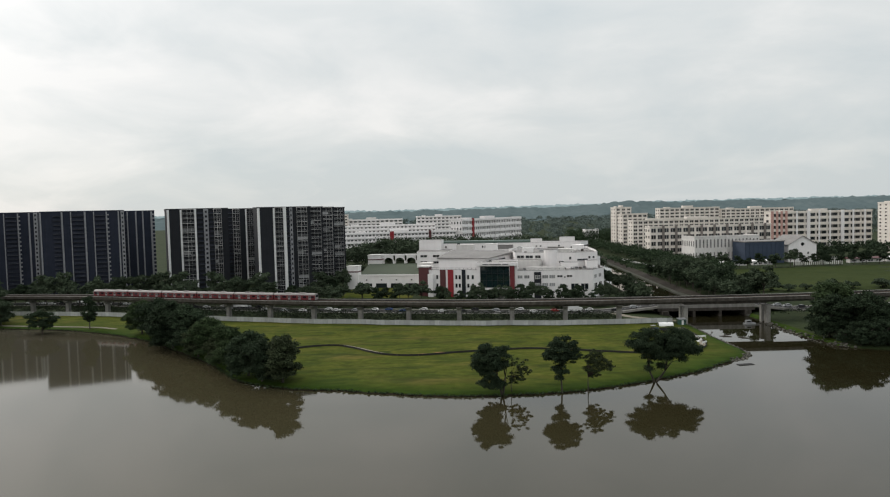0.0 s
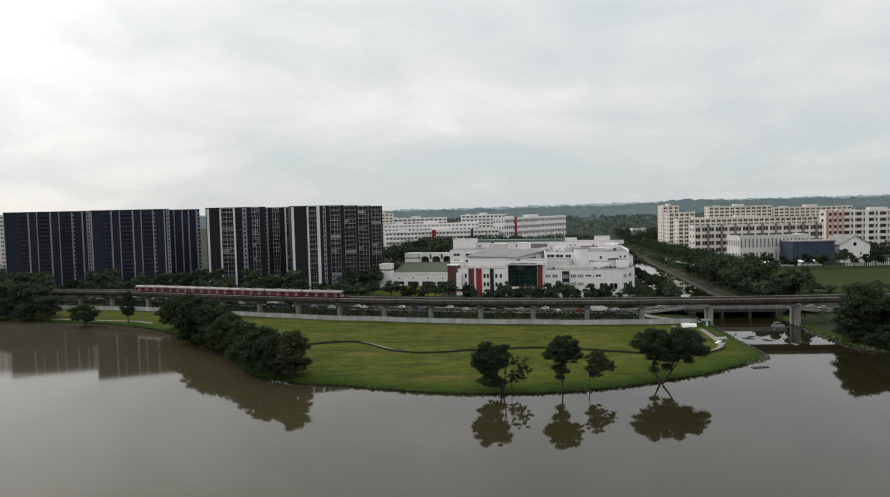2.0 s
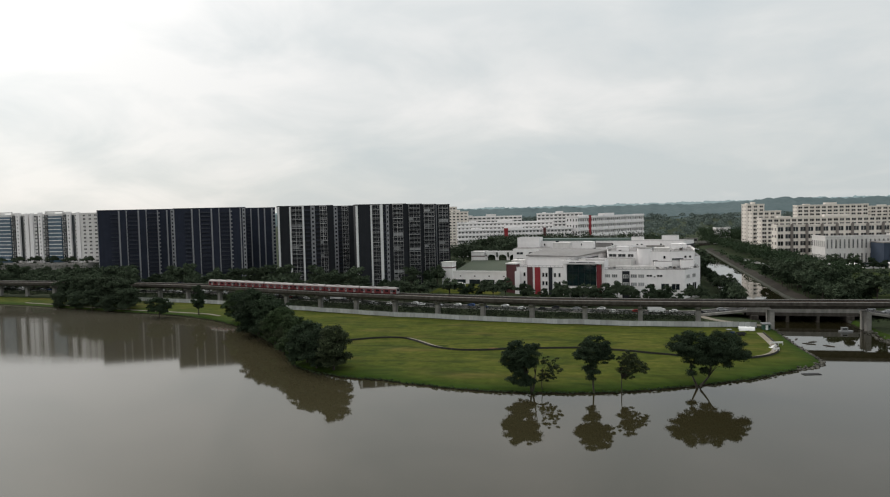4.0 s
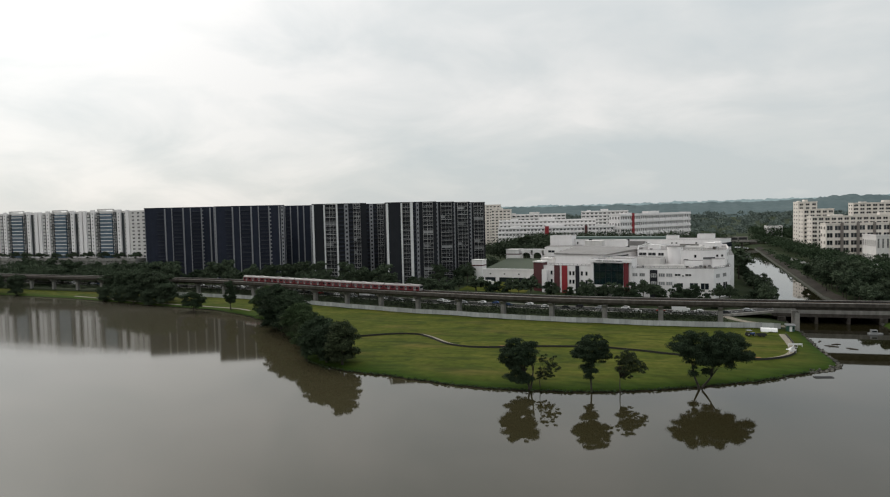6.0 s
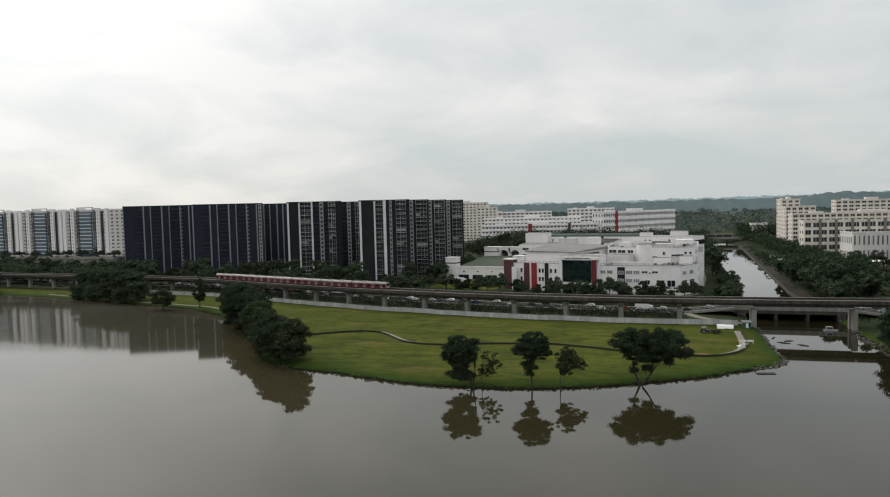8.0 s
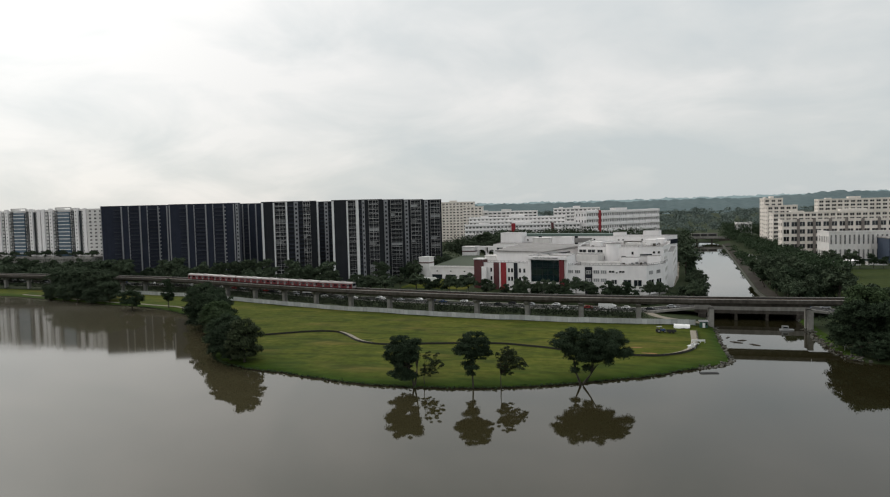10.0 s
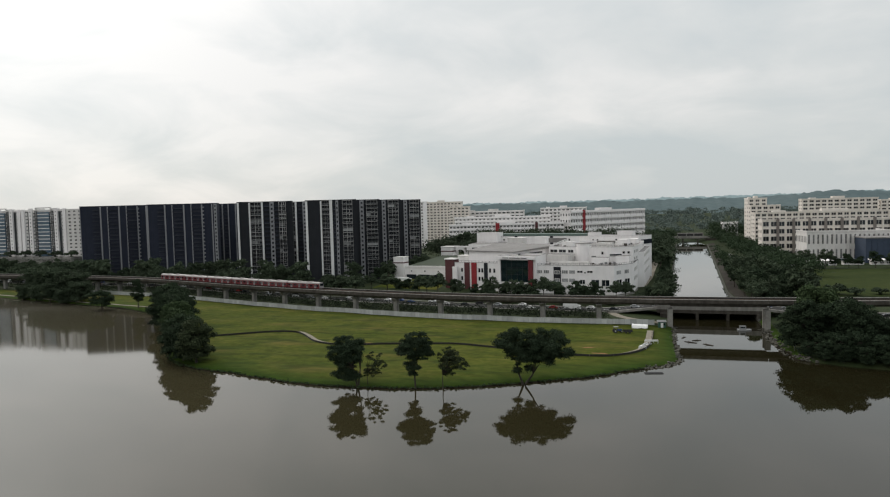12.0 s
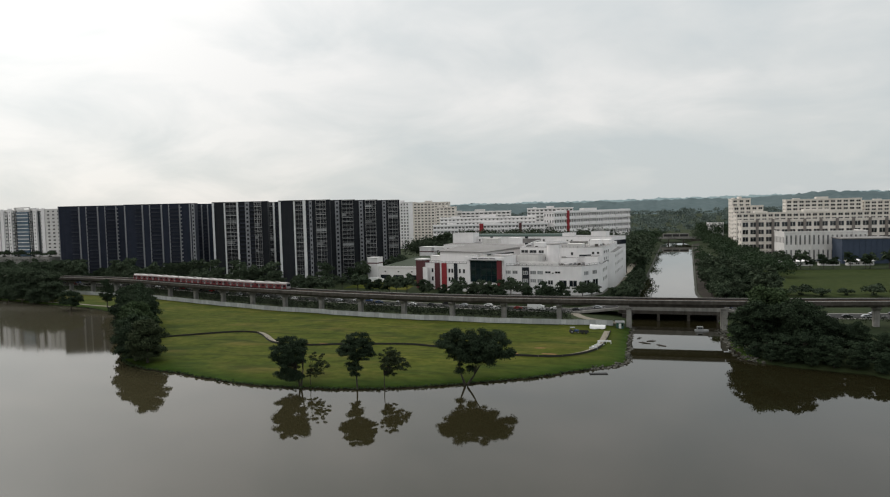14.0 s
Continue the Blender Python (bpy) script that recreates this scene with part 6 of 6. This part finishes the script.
part("west_block", Build().prism([(-20, 500), (2, 495), (6, 524), (-19, 528.3)], 16, 27.0, 0, 1), [WHITE, ROOF_GREY], school)
windows(school, (-20, 500), (2, 495), [(5, 24, 5, 1.8), (14, 24, 5, 1.8), (5, 19.6, 5, 1.8), (14, 19.6, 5, 1.8)], WHITE_OLD)
walls(school, [(-19, 522), (-3, 518.5), (-1, 530), (-17, 533)], 27, 34.0, WHITE, rim=0.5)
walls(school, [(82, 508.4), (92, 506), (94, 514), (84, 517)], 31, 34.6, WHITE, rim=0.4)
walls(school, [(62, 514), (70, 512), (71, 519), (63, 521)], 31, 33.6, WHITE, rim=0.4)
# a dark strip in place of the shaded opening
part("east_dark_band", Build().box(3, 17.5, -0.3, -0.004, 0, 3.0), GLASS, school, "long dark strip for the shade of an opening under the roof", m=wall_pose((96, 503.8), (104.5, 519), 0, 25.6))
for k in range(9):
    t0 = math.pi * k / 8
    part("skylight_rib", Build().tube([(50 + 5 * math.cos(t0), 478 + 3 * math.sin(t0), 28.5), (50, 478, 30.6)], [0.35, 0.2], 5), SHEET, school)
for k in range(22):
    x, y = CL.uniform(48, 95), CL.uniform(456, 498)
    part("roof_unit", Build().box(0, CL.uniform(1, 3), 0, CL.uniform(1, 2), 0, CL.uniform(0.6, 1.7)), CL.choice([METAL, WHITE_OLD, CONCRETE_DARK]), school, m=pose(x, y, 27.204, 0, 0, -14))

# the court on its car park, with corner towers and an arcade behind
COURT = material("court_turf", [(0.028, 0.042, 0.022), (0.042, 0.058, 0.030)], scale=3.0, rough=0.9)
court = thing("sports_court", "raised green court over a white car-park wall", "sports court")
part("wall", Build().prism([(-58, 469), (-16, 462), (-20, 574), (-62, 578)], G, 13.7, 0, 1), [WHITE, COURT], court)
part("kerb", Build().prism([(-58, 468.6), (-16, 461.6), (-16, 462.2), (-58, 469.2)], 13.702, 14.7), WHITE, court)
# dark sheets on the solid wall stand for the shaded car-park bays
for k in range(4):
    part("bay_opening", Build().box(0, 7.4, -0.25, -0.01, 0, 3.4), GLASS, court, "dark sheet for the shade inside a car-park bay", m=wall_pose((-58, 469), (-16, 462), 2.0 + 10.1 * k, 5.4))
    part("wall_lamp", Build().box(0, 0.9, -0.5, -0.01, 0, 0.7), DARK_METAL, court, m=wall_pose((-58, 469), (-16, 462), 5.4 + 10.1 * k, 10.8))


def corner_tower(x, y, w, z1):
    t = thing("corner_tower", "square white court tower with a red band", "tower", x, y, G, -9)
    part("wall", Build().box(0, w, 0, w, 0, z1 - G), WHITE, t)
    part("red_band", Build().box(-0.08, w + 0.08, -0.08, w + 0.08, z1 - G - 3.9, z1 - G - 3.1), MAROON, t)
    part("cap", Build().box(-0.35, w + 0.35, -0.35, w + 0.35, z1 - G + 0.002, z1 - G + 0.35), WHITE_OLD, t)
    return t


corner_tower(-65.2, 468.2, 7.6, 20.2)
corner_tower(-16.2, 455.5, 7.2, 22.0)
corner_tower(-63.0, 578.0, 11.0, 20.6)
corner_tower(-22.0, 571.0, 10.0, 21.6)
arcade = thing("arcade", "white arcade with round arches behind the court", "arcade", -51, 577.5, G, -9)
for k in range(4):
    part("column", Build().box(9.4 * k - 1.0, 9.4 * k + 1.0, 0, 3, 0, 13.2), WHITE, arcade)
for k in range(3):
    b = Build()
    arc = [(9.4 * k + 4.7 - 3.7 * math.cos(t), 13.2 + 2.6 * math.sin(t)) for t in np.linspace(0, math.pi, 9)]
    for (xa, za), (xb, zb) in zip(arc[:-1], arc[1:]):
        b.face([(xa, 0.02, za), (xb, 0.02, zb), (xb, 0.02, 17.6), (xa, 0.02, 17.6)]).face([(xa, 2.9, 17.6), (xb, 2.9, 17.6), (xb, 2.9, zb), (xa, 2.9, za)])
        b.face([(xa, 2.9, za), (xb, 2.9, zb), (xb, 0.02, zb), (xa, 0.02, za)])
    part("arch", b, WHITE, arcade)
part("beam", Build().box(-1.0, 29.2, 0, 3, 17.602, 18.6), WHITE, arcade)
bus = make_lorry(CAR_PAINTS[0], 9.5, 3.1, "white bus parked on the school lawn", "bus")
bus.matrix_basis = pose(-50, 446, ground_z(-50, 446) + 0.02, 0, 0, 8)


# ---- far housing ----
def flats(name, label, x, y, angle, length, depth, z1, rows, cols, mat, pane=None, base=2.5, win=(0.62, 0.52), stripe=None, group="", band=None, roof_box=True):
    """A slab of flats. stripe: (metres along, width, material) of a coloured strip; band: material of the storey bands."""
    ob = thing(name, label, "flats", x, y, base, angle, group=group)
    h = z1 - base
    part("wall", Build().prism([(0, 0), (length, 0), (length, depth), (0, depth)], 0, h, 0, 1), [mat, ROOF_GREY], ob)
    part("parapet", Build().box(-0.3, length + 0.3, -0.4, 0.2, h + 0.002, h + 1.0).box(-0.3, 0.2, 0.201, depth, h + 0.002, h + 1.0).box(length - 0.2, length + 0.3, 0.201, depth, h + 0.002, h + 1.0), mat, ob)
    sw, sh = length / cols, h / rows
    me = window_mesh(sw * win[0], sh * win[1], mat, pane or GLASS, 1)
    for r in range(rows):
        for k in range(cols):
            piece("window", me, ob, pose((k + 0.5) * sw, -0.004, (r + 0.5) * sh))
        if band:
            part("storey_band", Build().box(0, length, -0.9, -0.006, (r + 1) * sh - sh * 0.22, (r + 1) * sh), band, ob)
    n_end = max(1, int(depth / sw))
    for r in range(rows):
        for k in range(n_end):
            piece("window", window_mesh(sw * 0.45, sh * 0.45, mat, pane or GLASS, 0), ob, pose(0.0 - 0.004, depth * (k + 0.5) / n_end, (r + 0.5) * sh, 0, 0, -90))
    for k in range(1, cols):
        if k % 3 == 0:
            part("rib", Build().box(k * sw - 0.5, k * sw + 0.5, -0.7, -0.007, 0, h), mat, ob)
    for s, w, m in stripe or ():
        part("coloured_strip", Build().box(s, s + w, -1.1, -0.008, 0, h + 1.4), m, ob, "coloured vertical strip")
    if roof_box:
        part("lift_room", Build().box(length * 0.42, length * 0.58, depth * 0.3, depth * 0.8, h + 0.003, h + 3.2), mat, ob)
        part("water_tank", Build().box(length * 0.12, length * 0.2, depth * 0.3, depth * 0.8, h + 0.003, h + 2.0), mat, ob)
    return ob


# brown-grey of the strips that stand in for the flats' shaded recesses
RECESS_TAUPE = material("recess_shade_render", [(0.15, 0.13, 0.118), (0.20, 0.178, 0.16)], scale=3.0, rough=0.8, stain=0.12)
EAST = "eastern cream flats"
flats("flats_block", "cream maisonette block with paired dark windows", 198.5, 686, 5, 122, 14, 34.6, 5, 19, CREAM, group=EAST, win=(0.76, 0.66), stripe=[(122 / 19 * k - 1.1, 2.2, RECESS_TAUPE) for k in range(2, 19, 2)], roof_box=False)
flats("flats_block", "cream stair tower of the eastern flats", 212, 880, 6, 20, 18, 53.6, 12, 3, CREAM, group=EAST, win=(0.6, 0.6))
flats("flats_block", "cream slab stepping down from the tower", 208, 830, 6, 30, 16, 46.0, 10, 5, CREAM, group=EAST, win=(0.7, 0.62), roof_box=False)
flats("flats_block", "cream slab behind the eastern flats", 204, 770, 6, 150, 14, 39.4, 9, 26, CREAM, group=EAST, win=(0.74, 0.64))
flats("flats_block", "cream slab with white water tanks", 270, 892, 5, 78, 14, 51.2, 12, 12, CREAM, group=EAST, win=(0.72, 0.6))
flats("flats_block", "grey-cream long slab of flats", 352, 905, 4, 96, 14, 48.5, 12, 15, CREAM, group=EAST, win=(0.72, 0.6))
flats("flats_block", "cream banded slab with wide balconies", 380, 828, 3, 122, 15, 44.0, 6, 9, CREAM, group=EAST, win=(0.86, 0.56), stripe=((0, 3, PINK), (6, 2.6, PINK), (11.5, 2.6, PINK), (17, 2.6, PINK), (30, 2, WHITE), (43, 4, WHITE), (57, 2, WHITE), (70, 2, WHITE), (84, 4, WHITE), (98, 2, WHITE), (112, 2, WHITE)), band=CREAM)
flats("flats_block", "tall cream point block with dark slots", 443, 700, 4, 26, 24, 52.5, 14, 4, CREAM, group=EAST, win=(0.7, 0.6))
flats("flats_block", "cream slab of flats far east", 508, 800, 2, 120, 15, 48.0, 12, 16, CREAM, group=EAST)

WEST = "distant white estate"
flats("flats_block", "long white block with dark window bands", 20, 812, 54, 135, 16, 44.6, 6, 34, WHITE, group=WEST, win=(0.66, 0.46), stripe=((20, 4, RED),), band=WHITE)
flats("flats_block", "long white low block with a red strip", -112, 782, 12, 128, 14, 32.5, 6, 32, WHITE, group=WEST, win=(0.64, 0.44), stripe=((52, 4.4, RED), (96, 3, MAROON)), band=WHITE)
flats("flats_block", "white slab of flats behind", -128, 866, 8, 118, 14, 39.0, 8, 24, WHITE, group=WEST, win=(0.5, 0.42), band=WHITE)
flats("flats_block", "white slab of flats farther behind", -140, 950, 6, 84, 14, 45.5, 10, 14, WHITE_OLD, group=WEST, band=WHITE)
flats("flats_block", "white slab with grey roofs farther behind", -38, 985, 6, 62, 14, 47.6, 10, 11, WHITE, group=WEST, band=WHITE_OLD)
flats("flats_block", "tan slab of flats farther behind", -217, 1000, 6, 62, 16, 59.6, 14, 12, CREAM, group=WEST)
flats("flats_block", "tan end slab beside the estate", -152, 930, 6, 26, 16, 52.5, 13, 5, CREAM, group=WEST)
flats("flats_block", "white point block with square dark windows", -186, 851, 4, 22, 20, 59.6, 15, 6, WHITE, group=WEST, win=(0.6, 0.62))
flats("low_hall", "pale low hall by the canal", 196, 985, 8, 18, 14, 24.0, 3, 4, WHITE, group=WEST, roof_box=False)

# buildings beyond the playing field
flats("college_block", "pale two-tier college block with slot windows", 225, 640, 7, 62, 26, 26.0, 2, 18, WHITE_OLD, win=(0.42, 0.66), roof_box=False)
blue = thing("sports_hall", "dark blue clad sports hall", "hall", 262, 620, 2.5, 5)
part("wall", Build().box(0, 36, 0, 22, 0, 19.0), BLUE_WALL, blue)
part("roof", Build().box(-0.6, 36.6, -0.6, 22.6, 19.003, 19.8), ROOF_GREY, blue)
for k in range(9):
    part("cladding_rib", Build().box(4 * k + 0.1, 4 * k + 0.4, -0.25, -0.004, 0.2, 18.8), BLUE_WALL, blue)


def gabled(x, y, angle, w, d, h, ridge, label):
    ob = thing("gabled_house", label, "house", x, y, 2.5, angle)
    b = Build()
    b.v = [(0, 0, 0), (w, 0, 0), (w, d, 0), (0, d, 0), (0, 0, h), (w, 0, h), (w, d, h), (0, d, h), (w / 2, 0, ridge), (w / 2, d, ridge)]
    b.f = [(3, 2, 1, 0), (0, 1, 5, 8, 4), (2, 3, 7, 9, 6), (1, 2, 6, 5), (3, 0, 4, 7)]
    b.m = [0] * 5
    part("wall", b, WHITE, ob)
    for s in (0, 1):
        x0, x1 = (-1.0, w / 2) if s == 0 else (w / 2, w + 1.0)
        z0, z1 = (h - 0.8, ridge + 0.15) if s == 0 else (ridge + 0.15, h - 0.8)
        r = Build()
        r.v = [(x0, -1, z0), (x1, -1, z1), (x1, d + 1, z1), (x0, d + 1, z0), (x0, -1, z0 + 0.35), (x1, -1, z1 + 0.35), (x1, d + 1, z1 + 0.35), (x0, d + 1, z0 + 0.35)]
        r.f = [(3, 2, 1, 0), (4, 5, 6, 7), (0, 1, 5, 4), (1, 2, 6, 5), (2, 3, 7, 6), (3, 0, 4, 7)]
        r.m = [0] * 6
        part("roof", r, ROOF_GREY, ob)
    part("round_window", Build().tube([(w / 2, -0.1, h), (w / 2, -0.01, h)], [1.6, 1.6], 14), GLASS, ob)
    windows(ob, (0, 0), (w, 0), [(w * 0.3, h * 0.5, 1.8, 2.4), (w * 0.7, h * 0.5, 1.8, 2.4)], WHITE_OLD)
    return ob


gabled(303, 626, 5, 26, 30, 16, 23, "white gabled hall with grey roof")
pick = thing("picket_screen", "white upright picket screen beside the field", "fence", 291, 592, 2.8, 5)
for k in range(26):
    part("picket", Build().box(1.7 * k, 1.7 * k + 0.75, 0, 0.25, 0, 6.2), WHITE, pick)
part("rail", Build().box(0, 44, 0.26, 0.4, 4.6, 5.0), WHITE, pick)
sheds = [(206, 598, 16, "white"), (226, 600, 12, "white"), (243, 603, 14, "blue"), (262, 604, 18, "white"), (346, 606, 30, "maroon"), (380, 610, 30, "white")]
for x, y, w, col in sheds:
    sh = thing("shelter", col + " low shelter at the field's edge", "shelter", x, y, 2.6, 6)
    mat = {"white": WHITE, "blue": BLUE_WALL, "maroon": MAROON}[col]
    part("wall", Build().box(0, w, 0, 5, 0, 3.4), WHITE_OLD, sh)
    part("roof", Build().prism([(-0.8, -1.4), (w + 0.8, -1.4), (w + 0.8, 5.4), (-0.8, 5.4)], 3.404, [3.7, 3.7, 4.5, 4.5]), mat, sh)
    windows(sh, (0, 0), (w, 0), [(w * (k + 0.5) / 4, 1.7, w / 6, 1.7) for k in range(4)], WHITE)


# ---- small things on the banks ----
def make_tractor(x, y, rz):
    t = thing("tractor", "small dark blue-grey tractor on the lawn", "tractor", x, y, ground_z(x, y), rz)
    part("bonnet", Build().prism([(0.2, -0.5), (2.0, -0.45), (2.0, 0.45), (0.2, 0.5)], 0.7, [1.5, 1.35, 1.35, 1.5]), CAR_PAINTS[4], t)
    part("chassis", Build().box(-1.4, 2.0, -0.35, 0.35, 0.45, 0.7), DARK_METAL, t)
    part("seat", Build().prism([(-0.9, -0.35), (-0.2, -0.35), (-0.2, 0.35), (-0.9, 0.35)], 0.9, [1.6, 1.1, 1.1, 1.6]), RUBBER, t)
    for px, py in ((-1.1, -0.6), (-1.1, 0.6), (0.2, -0.6), (0.2, 0.6)):
        part("roof_post", Build().box(px - 0.05, px + 0.05, py - 0.05, py + 0.05, 0.705, 2.3), DARK_METAL, t)
    part("roof", Build().prism([(-1.4, -0.85), (0.5, -0.85), (0.5, 0.85), (-1.4, 0.85)], 2.304, 2.42), METAL, t)
    for px, r, w in ((-0.9, 0.75, 0.22), (1.6, 0.45, 0.16)):
        for s in (-1, 1):
            wh = part("wheel", Build().tube([(px, s * 0.7 - w, r), (px, s * 0.7 + w, r)], [r, r], 16), RUBBER, t)
            part("rim", Build().tube([(px, s * (0.7 + w) - 0.02, r), (px, s * (0.7 + w) + 0.04, r)], [r * 0.5, r * 0.5], 12), METAL, wh)
    return t


make_tractor(89.4, 304.6, 20)
trailer = thing("trailer", "low dark trailer loaded with cuttings", "trailer", 93.6, 304.0, ground_z(93.6, 304.0), 8)
part("bed", Build().box(-1.8, 1.8, -0.9, 0.9, 0.6, 0.75).box(-1.8, 1.8, -0.9, -0.84, 0.751, 1.3).box(-1.8, 1.8, 0.84, 0.9, 0.751, 1.3), DARK_METAL, trailer)
for px in (-0.7, 0.7):
    for s in (-1, 1):
        part("wheel", Build().tube([(px, s * 0.95 - 0.1, 0.36), (px, s * 0.95 + 0.1, 0.36)], [0.36, 0.36], 12), RUBBER, trailer)
tarp = thing("tarpaulin_shelter", "low white tarpaulin over stacked materials", "shelter", 98.2, 317.0, ground_z(98.2, 317.0), -4)
b = Build()
prof = [(-1.6, 0.15), (-1.3, 1.15), (-0.5, 1.6), (0.4, 1.65), (1.2, 1.2), (1.6, 0.15)]
TR = np.random.RandomState(8)
for i in range(9):
    b.v += [(-3.2 + i * 0.8, y + TR.normal() * 0.05, max(0.05, z + TR.normal() * 0.08)) for y, z in prof]
for i in range(8):
    for k in range(5):
        b.f.append((i * 6 + k, i * 6 + k + 1, i * 6 + k + 7, i * 6 + k + 6))
        b.m.append(0)
part("sheet", b, SHEET, tarp, smooth=True)
part("stack", Build().box(-2.9, 2.9, -1.1, 0.9, 0, 0.9), BARK, tarp)
hut = thing("guard_hut", "small green site hut at the hoarding's end", "hut", 107.0, 321.5, ground_z(107.0, 321.5), 4)
part("wall", Build().box(-1.5, 1.5, -1.2, 1.2, 0, 2.5), GREEN_PAINT, hut)
part("roof", Build().prism([(-1.9, -1.6), (1.9, -1.6), (1.9, 1.6), (-1.9, 1.6)], 2.504, [2.6, 2.6, 2.95, 2.95]), METAL, hut)
part("door", Build().box(-0.5, 0.5, -1.27, -1.204, 0.05, 2.1), SHEET, hut, "white hut door")
part("window", Build().box(0.7, 1.3, -1.26, -1.204, 1.1, 1.9), GLASS, hut)


def barrier(x, y, rz, n):
    t = thing("pipe_barrier", "white tubular barrier beside the path", "barrier", x, y, ground_z(x, y), rz, group="white barriers by the path")
    for k in range(n + 1):
        part("post", Build().tube([(k * 1.6, 0, -0.2), (k * 1.6, 0, 1.1)], [0.09, 0.09], 8), SHEET, t)
    for z in (0.55, 1.1):
        part("rail", Build().tube([(0, 0, z), (n * 1.6, 0, z)], [0.08, 0.08], 8), SHEET, t)
    part("board", Build().box(0.1, n * 1.6 - 0.1, -0.06, -0.09, 0.6, 1.0), SHEET, t)
    return t


barrier(99.5, 276.5, 70, 3)
barrier(100.2, 285.2, 10, 3)
barrier(98.2, 271.5, 40, 2)
slab = thing("concrete_slab", "pale broken concrete slabs by the path", "slab", 100.6, 281.0, ground_z(100.6, 281.0))
for k in range(4):
    part("piece", Build().prism([(-0.9, -0.6), (0.8, -0.7), (1.0, 0.5), (-0.7, 0.7)], 0.0, 0.28), SHEET, slab, m=pose(TR.uniform(-1.5, 1.5), TR.uniform(-3, 3), 0.02, 0, 0, TR.uniform(0, 90)))
raft = thing("floating_raft", "dark floating mesh raft near the bank", "raft", 103.0, 243.4, 0.0, 12)
for k in range(5):
    part("plank", Build().box(-2.8, 2.8, -1.0 + 0.42 * k, -0.65 + 0.42 * k, 0.02, 0.16), DARK_METAL, raft)
for x in (-2.2, 0, 2.2):
    part("float", Build().tube([(x, -1.1, -0.02), (x, 1.1, -0.02)], [0.17, 0.17], 8), DARK_METAL, raft)
pont = thing("pontoon", "grey work pontoon moored under the viaduct", "pontoon", 139.6, 325.5, 0.0, 4)
part("hull", Build().prism([(-2.6, -1.2), (2.4, -1.2), (2.9, 0), (2.4, 1.2), (-2.6, 1.2)], -0.2, 0.55), METAL, pont)
part("cabin", Build().box(-1.8, 0.6, -0.8, 0.8, 0.554, 1.9), METAL, pont)
part("window", Build().box(-1.5, 0.3, -0.84, -0.803, 1.1, 1.6), GLASS, pont)
for x, y, r, l in ((117.0, 296.5, 150, 5.0), (119.5, 300.5, 20, 3.6), (123.0, 292.5, 140, 4.4), (115.0, 306, 60, 3.0)):
    lg = thing("drift_log", "dark driftwood floating in the canal mouth", "driftwood", x, y, 0.0, r, group="driftwood")
    part("log", Build().tube([(-l / 2, 0, 0.02), (0, 0.12, 0.1), (l / 2, 0, 0.05)], [0.22, 0.26, 0.12], 8), BARK, lg)
    part("branch", Build().tube([(0.2, 0.1, 0.12), (0.9, 0.5, 0.7)], [0.1, 0.03], 6), BARK, lg)
mark = thing("channel_marker", "small white channel marker on a post", "marker", 150.5, 281.5, 0.0)
part("post", Build().tube([(0, 0, -1.0), (0, 0, 2.5)], [0.09, 0.09], 8), METAL, mark)
part("board", Build().tube([(0, -0.1, 2.9), (0, 0.02, 2.9)], [0.55, 0.55], 16), SHEET, mark)

# rubble on the banks of the canal mouth
ROCKS = []
for k in range(6):
    bm = bmesh.new()
    bmesh.ops.create_icosphere(bm, subdivisions=1, radius=1.0)
    rr = random.Random(k)
    for v in bm.verts:
        v.co *= rr.uniform(0.7, 1.2)
        v.co.z *= 0.65
    me = bpy.data.meshes.new("stone")
    bm.to_mesh(me)
    bm.free()
    me.materials.append(ROCK)
    ROCKS.append(me)
RK = np.random.RandomState(12)


def rubble(label, line, n, spread, smin, smax):
    t = thing("rubble_bank", label, "rubble")
    pts = resample(line, 0.8)
    for _ in range(n):
        x, y = pts[RK.randint(len(pts))]
        x, y = x + RK.normal() * spread, y + RK.normal() * spread
        s = RK.uniform(smin, smax)
        piece("stone", ROCKS[RK.randint(6)], t, pose(x, y, max(0.0, ground_z(x, y)) + 0.1 * s, RK.uniform(0, 40), RK.uniform(0, 40), RK.uniform(0, 360)) @ Matrix.Diagonal((s, s, s * 0.8, 1)))


rubble("grey stones edging the lawn's point", [(100, 248.8), (107, 253.8), (111.6, 262), (111.6, 272)], 120, 0.6, 0.25, 0.65)
rubble("grey stones along the canal mouth's west bank", [(111.8, 272), (111.4, 300), (112.4, 330)], 110, 0.5, 0.25, 0.65)
rubble("dark stones along the canal mouth's east bank", [(147.4, 330), (147, 300), (148, 276), (154, 268)], 150, 0.9, 0.3, 0.85)

# reeds and long grass on the water's edge
rd = np.random.RandomState(14)
edge = resample([(-235, 366.6), (-191, 354.6), (-162, 339.6), (-135, 318.8), (-112, 292.8), (-90, 266.8), (-70, 235.8), (-50, 223.8), (-33, 220), (-15, 213.9), (2, 210.2), (20, 209.9), (37, 212.2), (54, 218.2), (70, 226.7), (85, 235.7), (100, 249)], 0.7)
tufts = [(x + rd.normal() * 0.35, y + rd.normal() * 0.5, 0.4, 0.5, 0.45, rd.uniform(0.2, 0.55)) for x, y in edge]
tagged(new("bank_grass", leaf_mesh("bank_grass", leaf_cloud(rd, tufts, 18000, 0.19, 0.7), LEAF)), "long dark grass along the water's edge", "grass", kind="stuff")
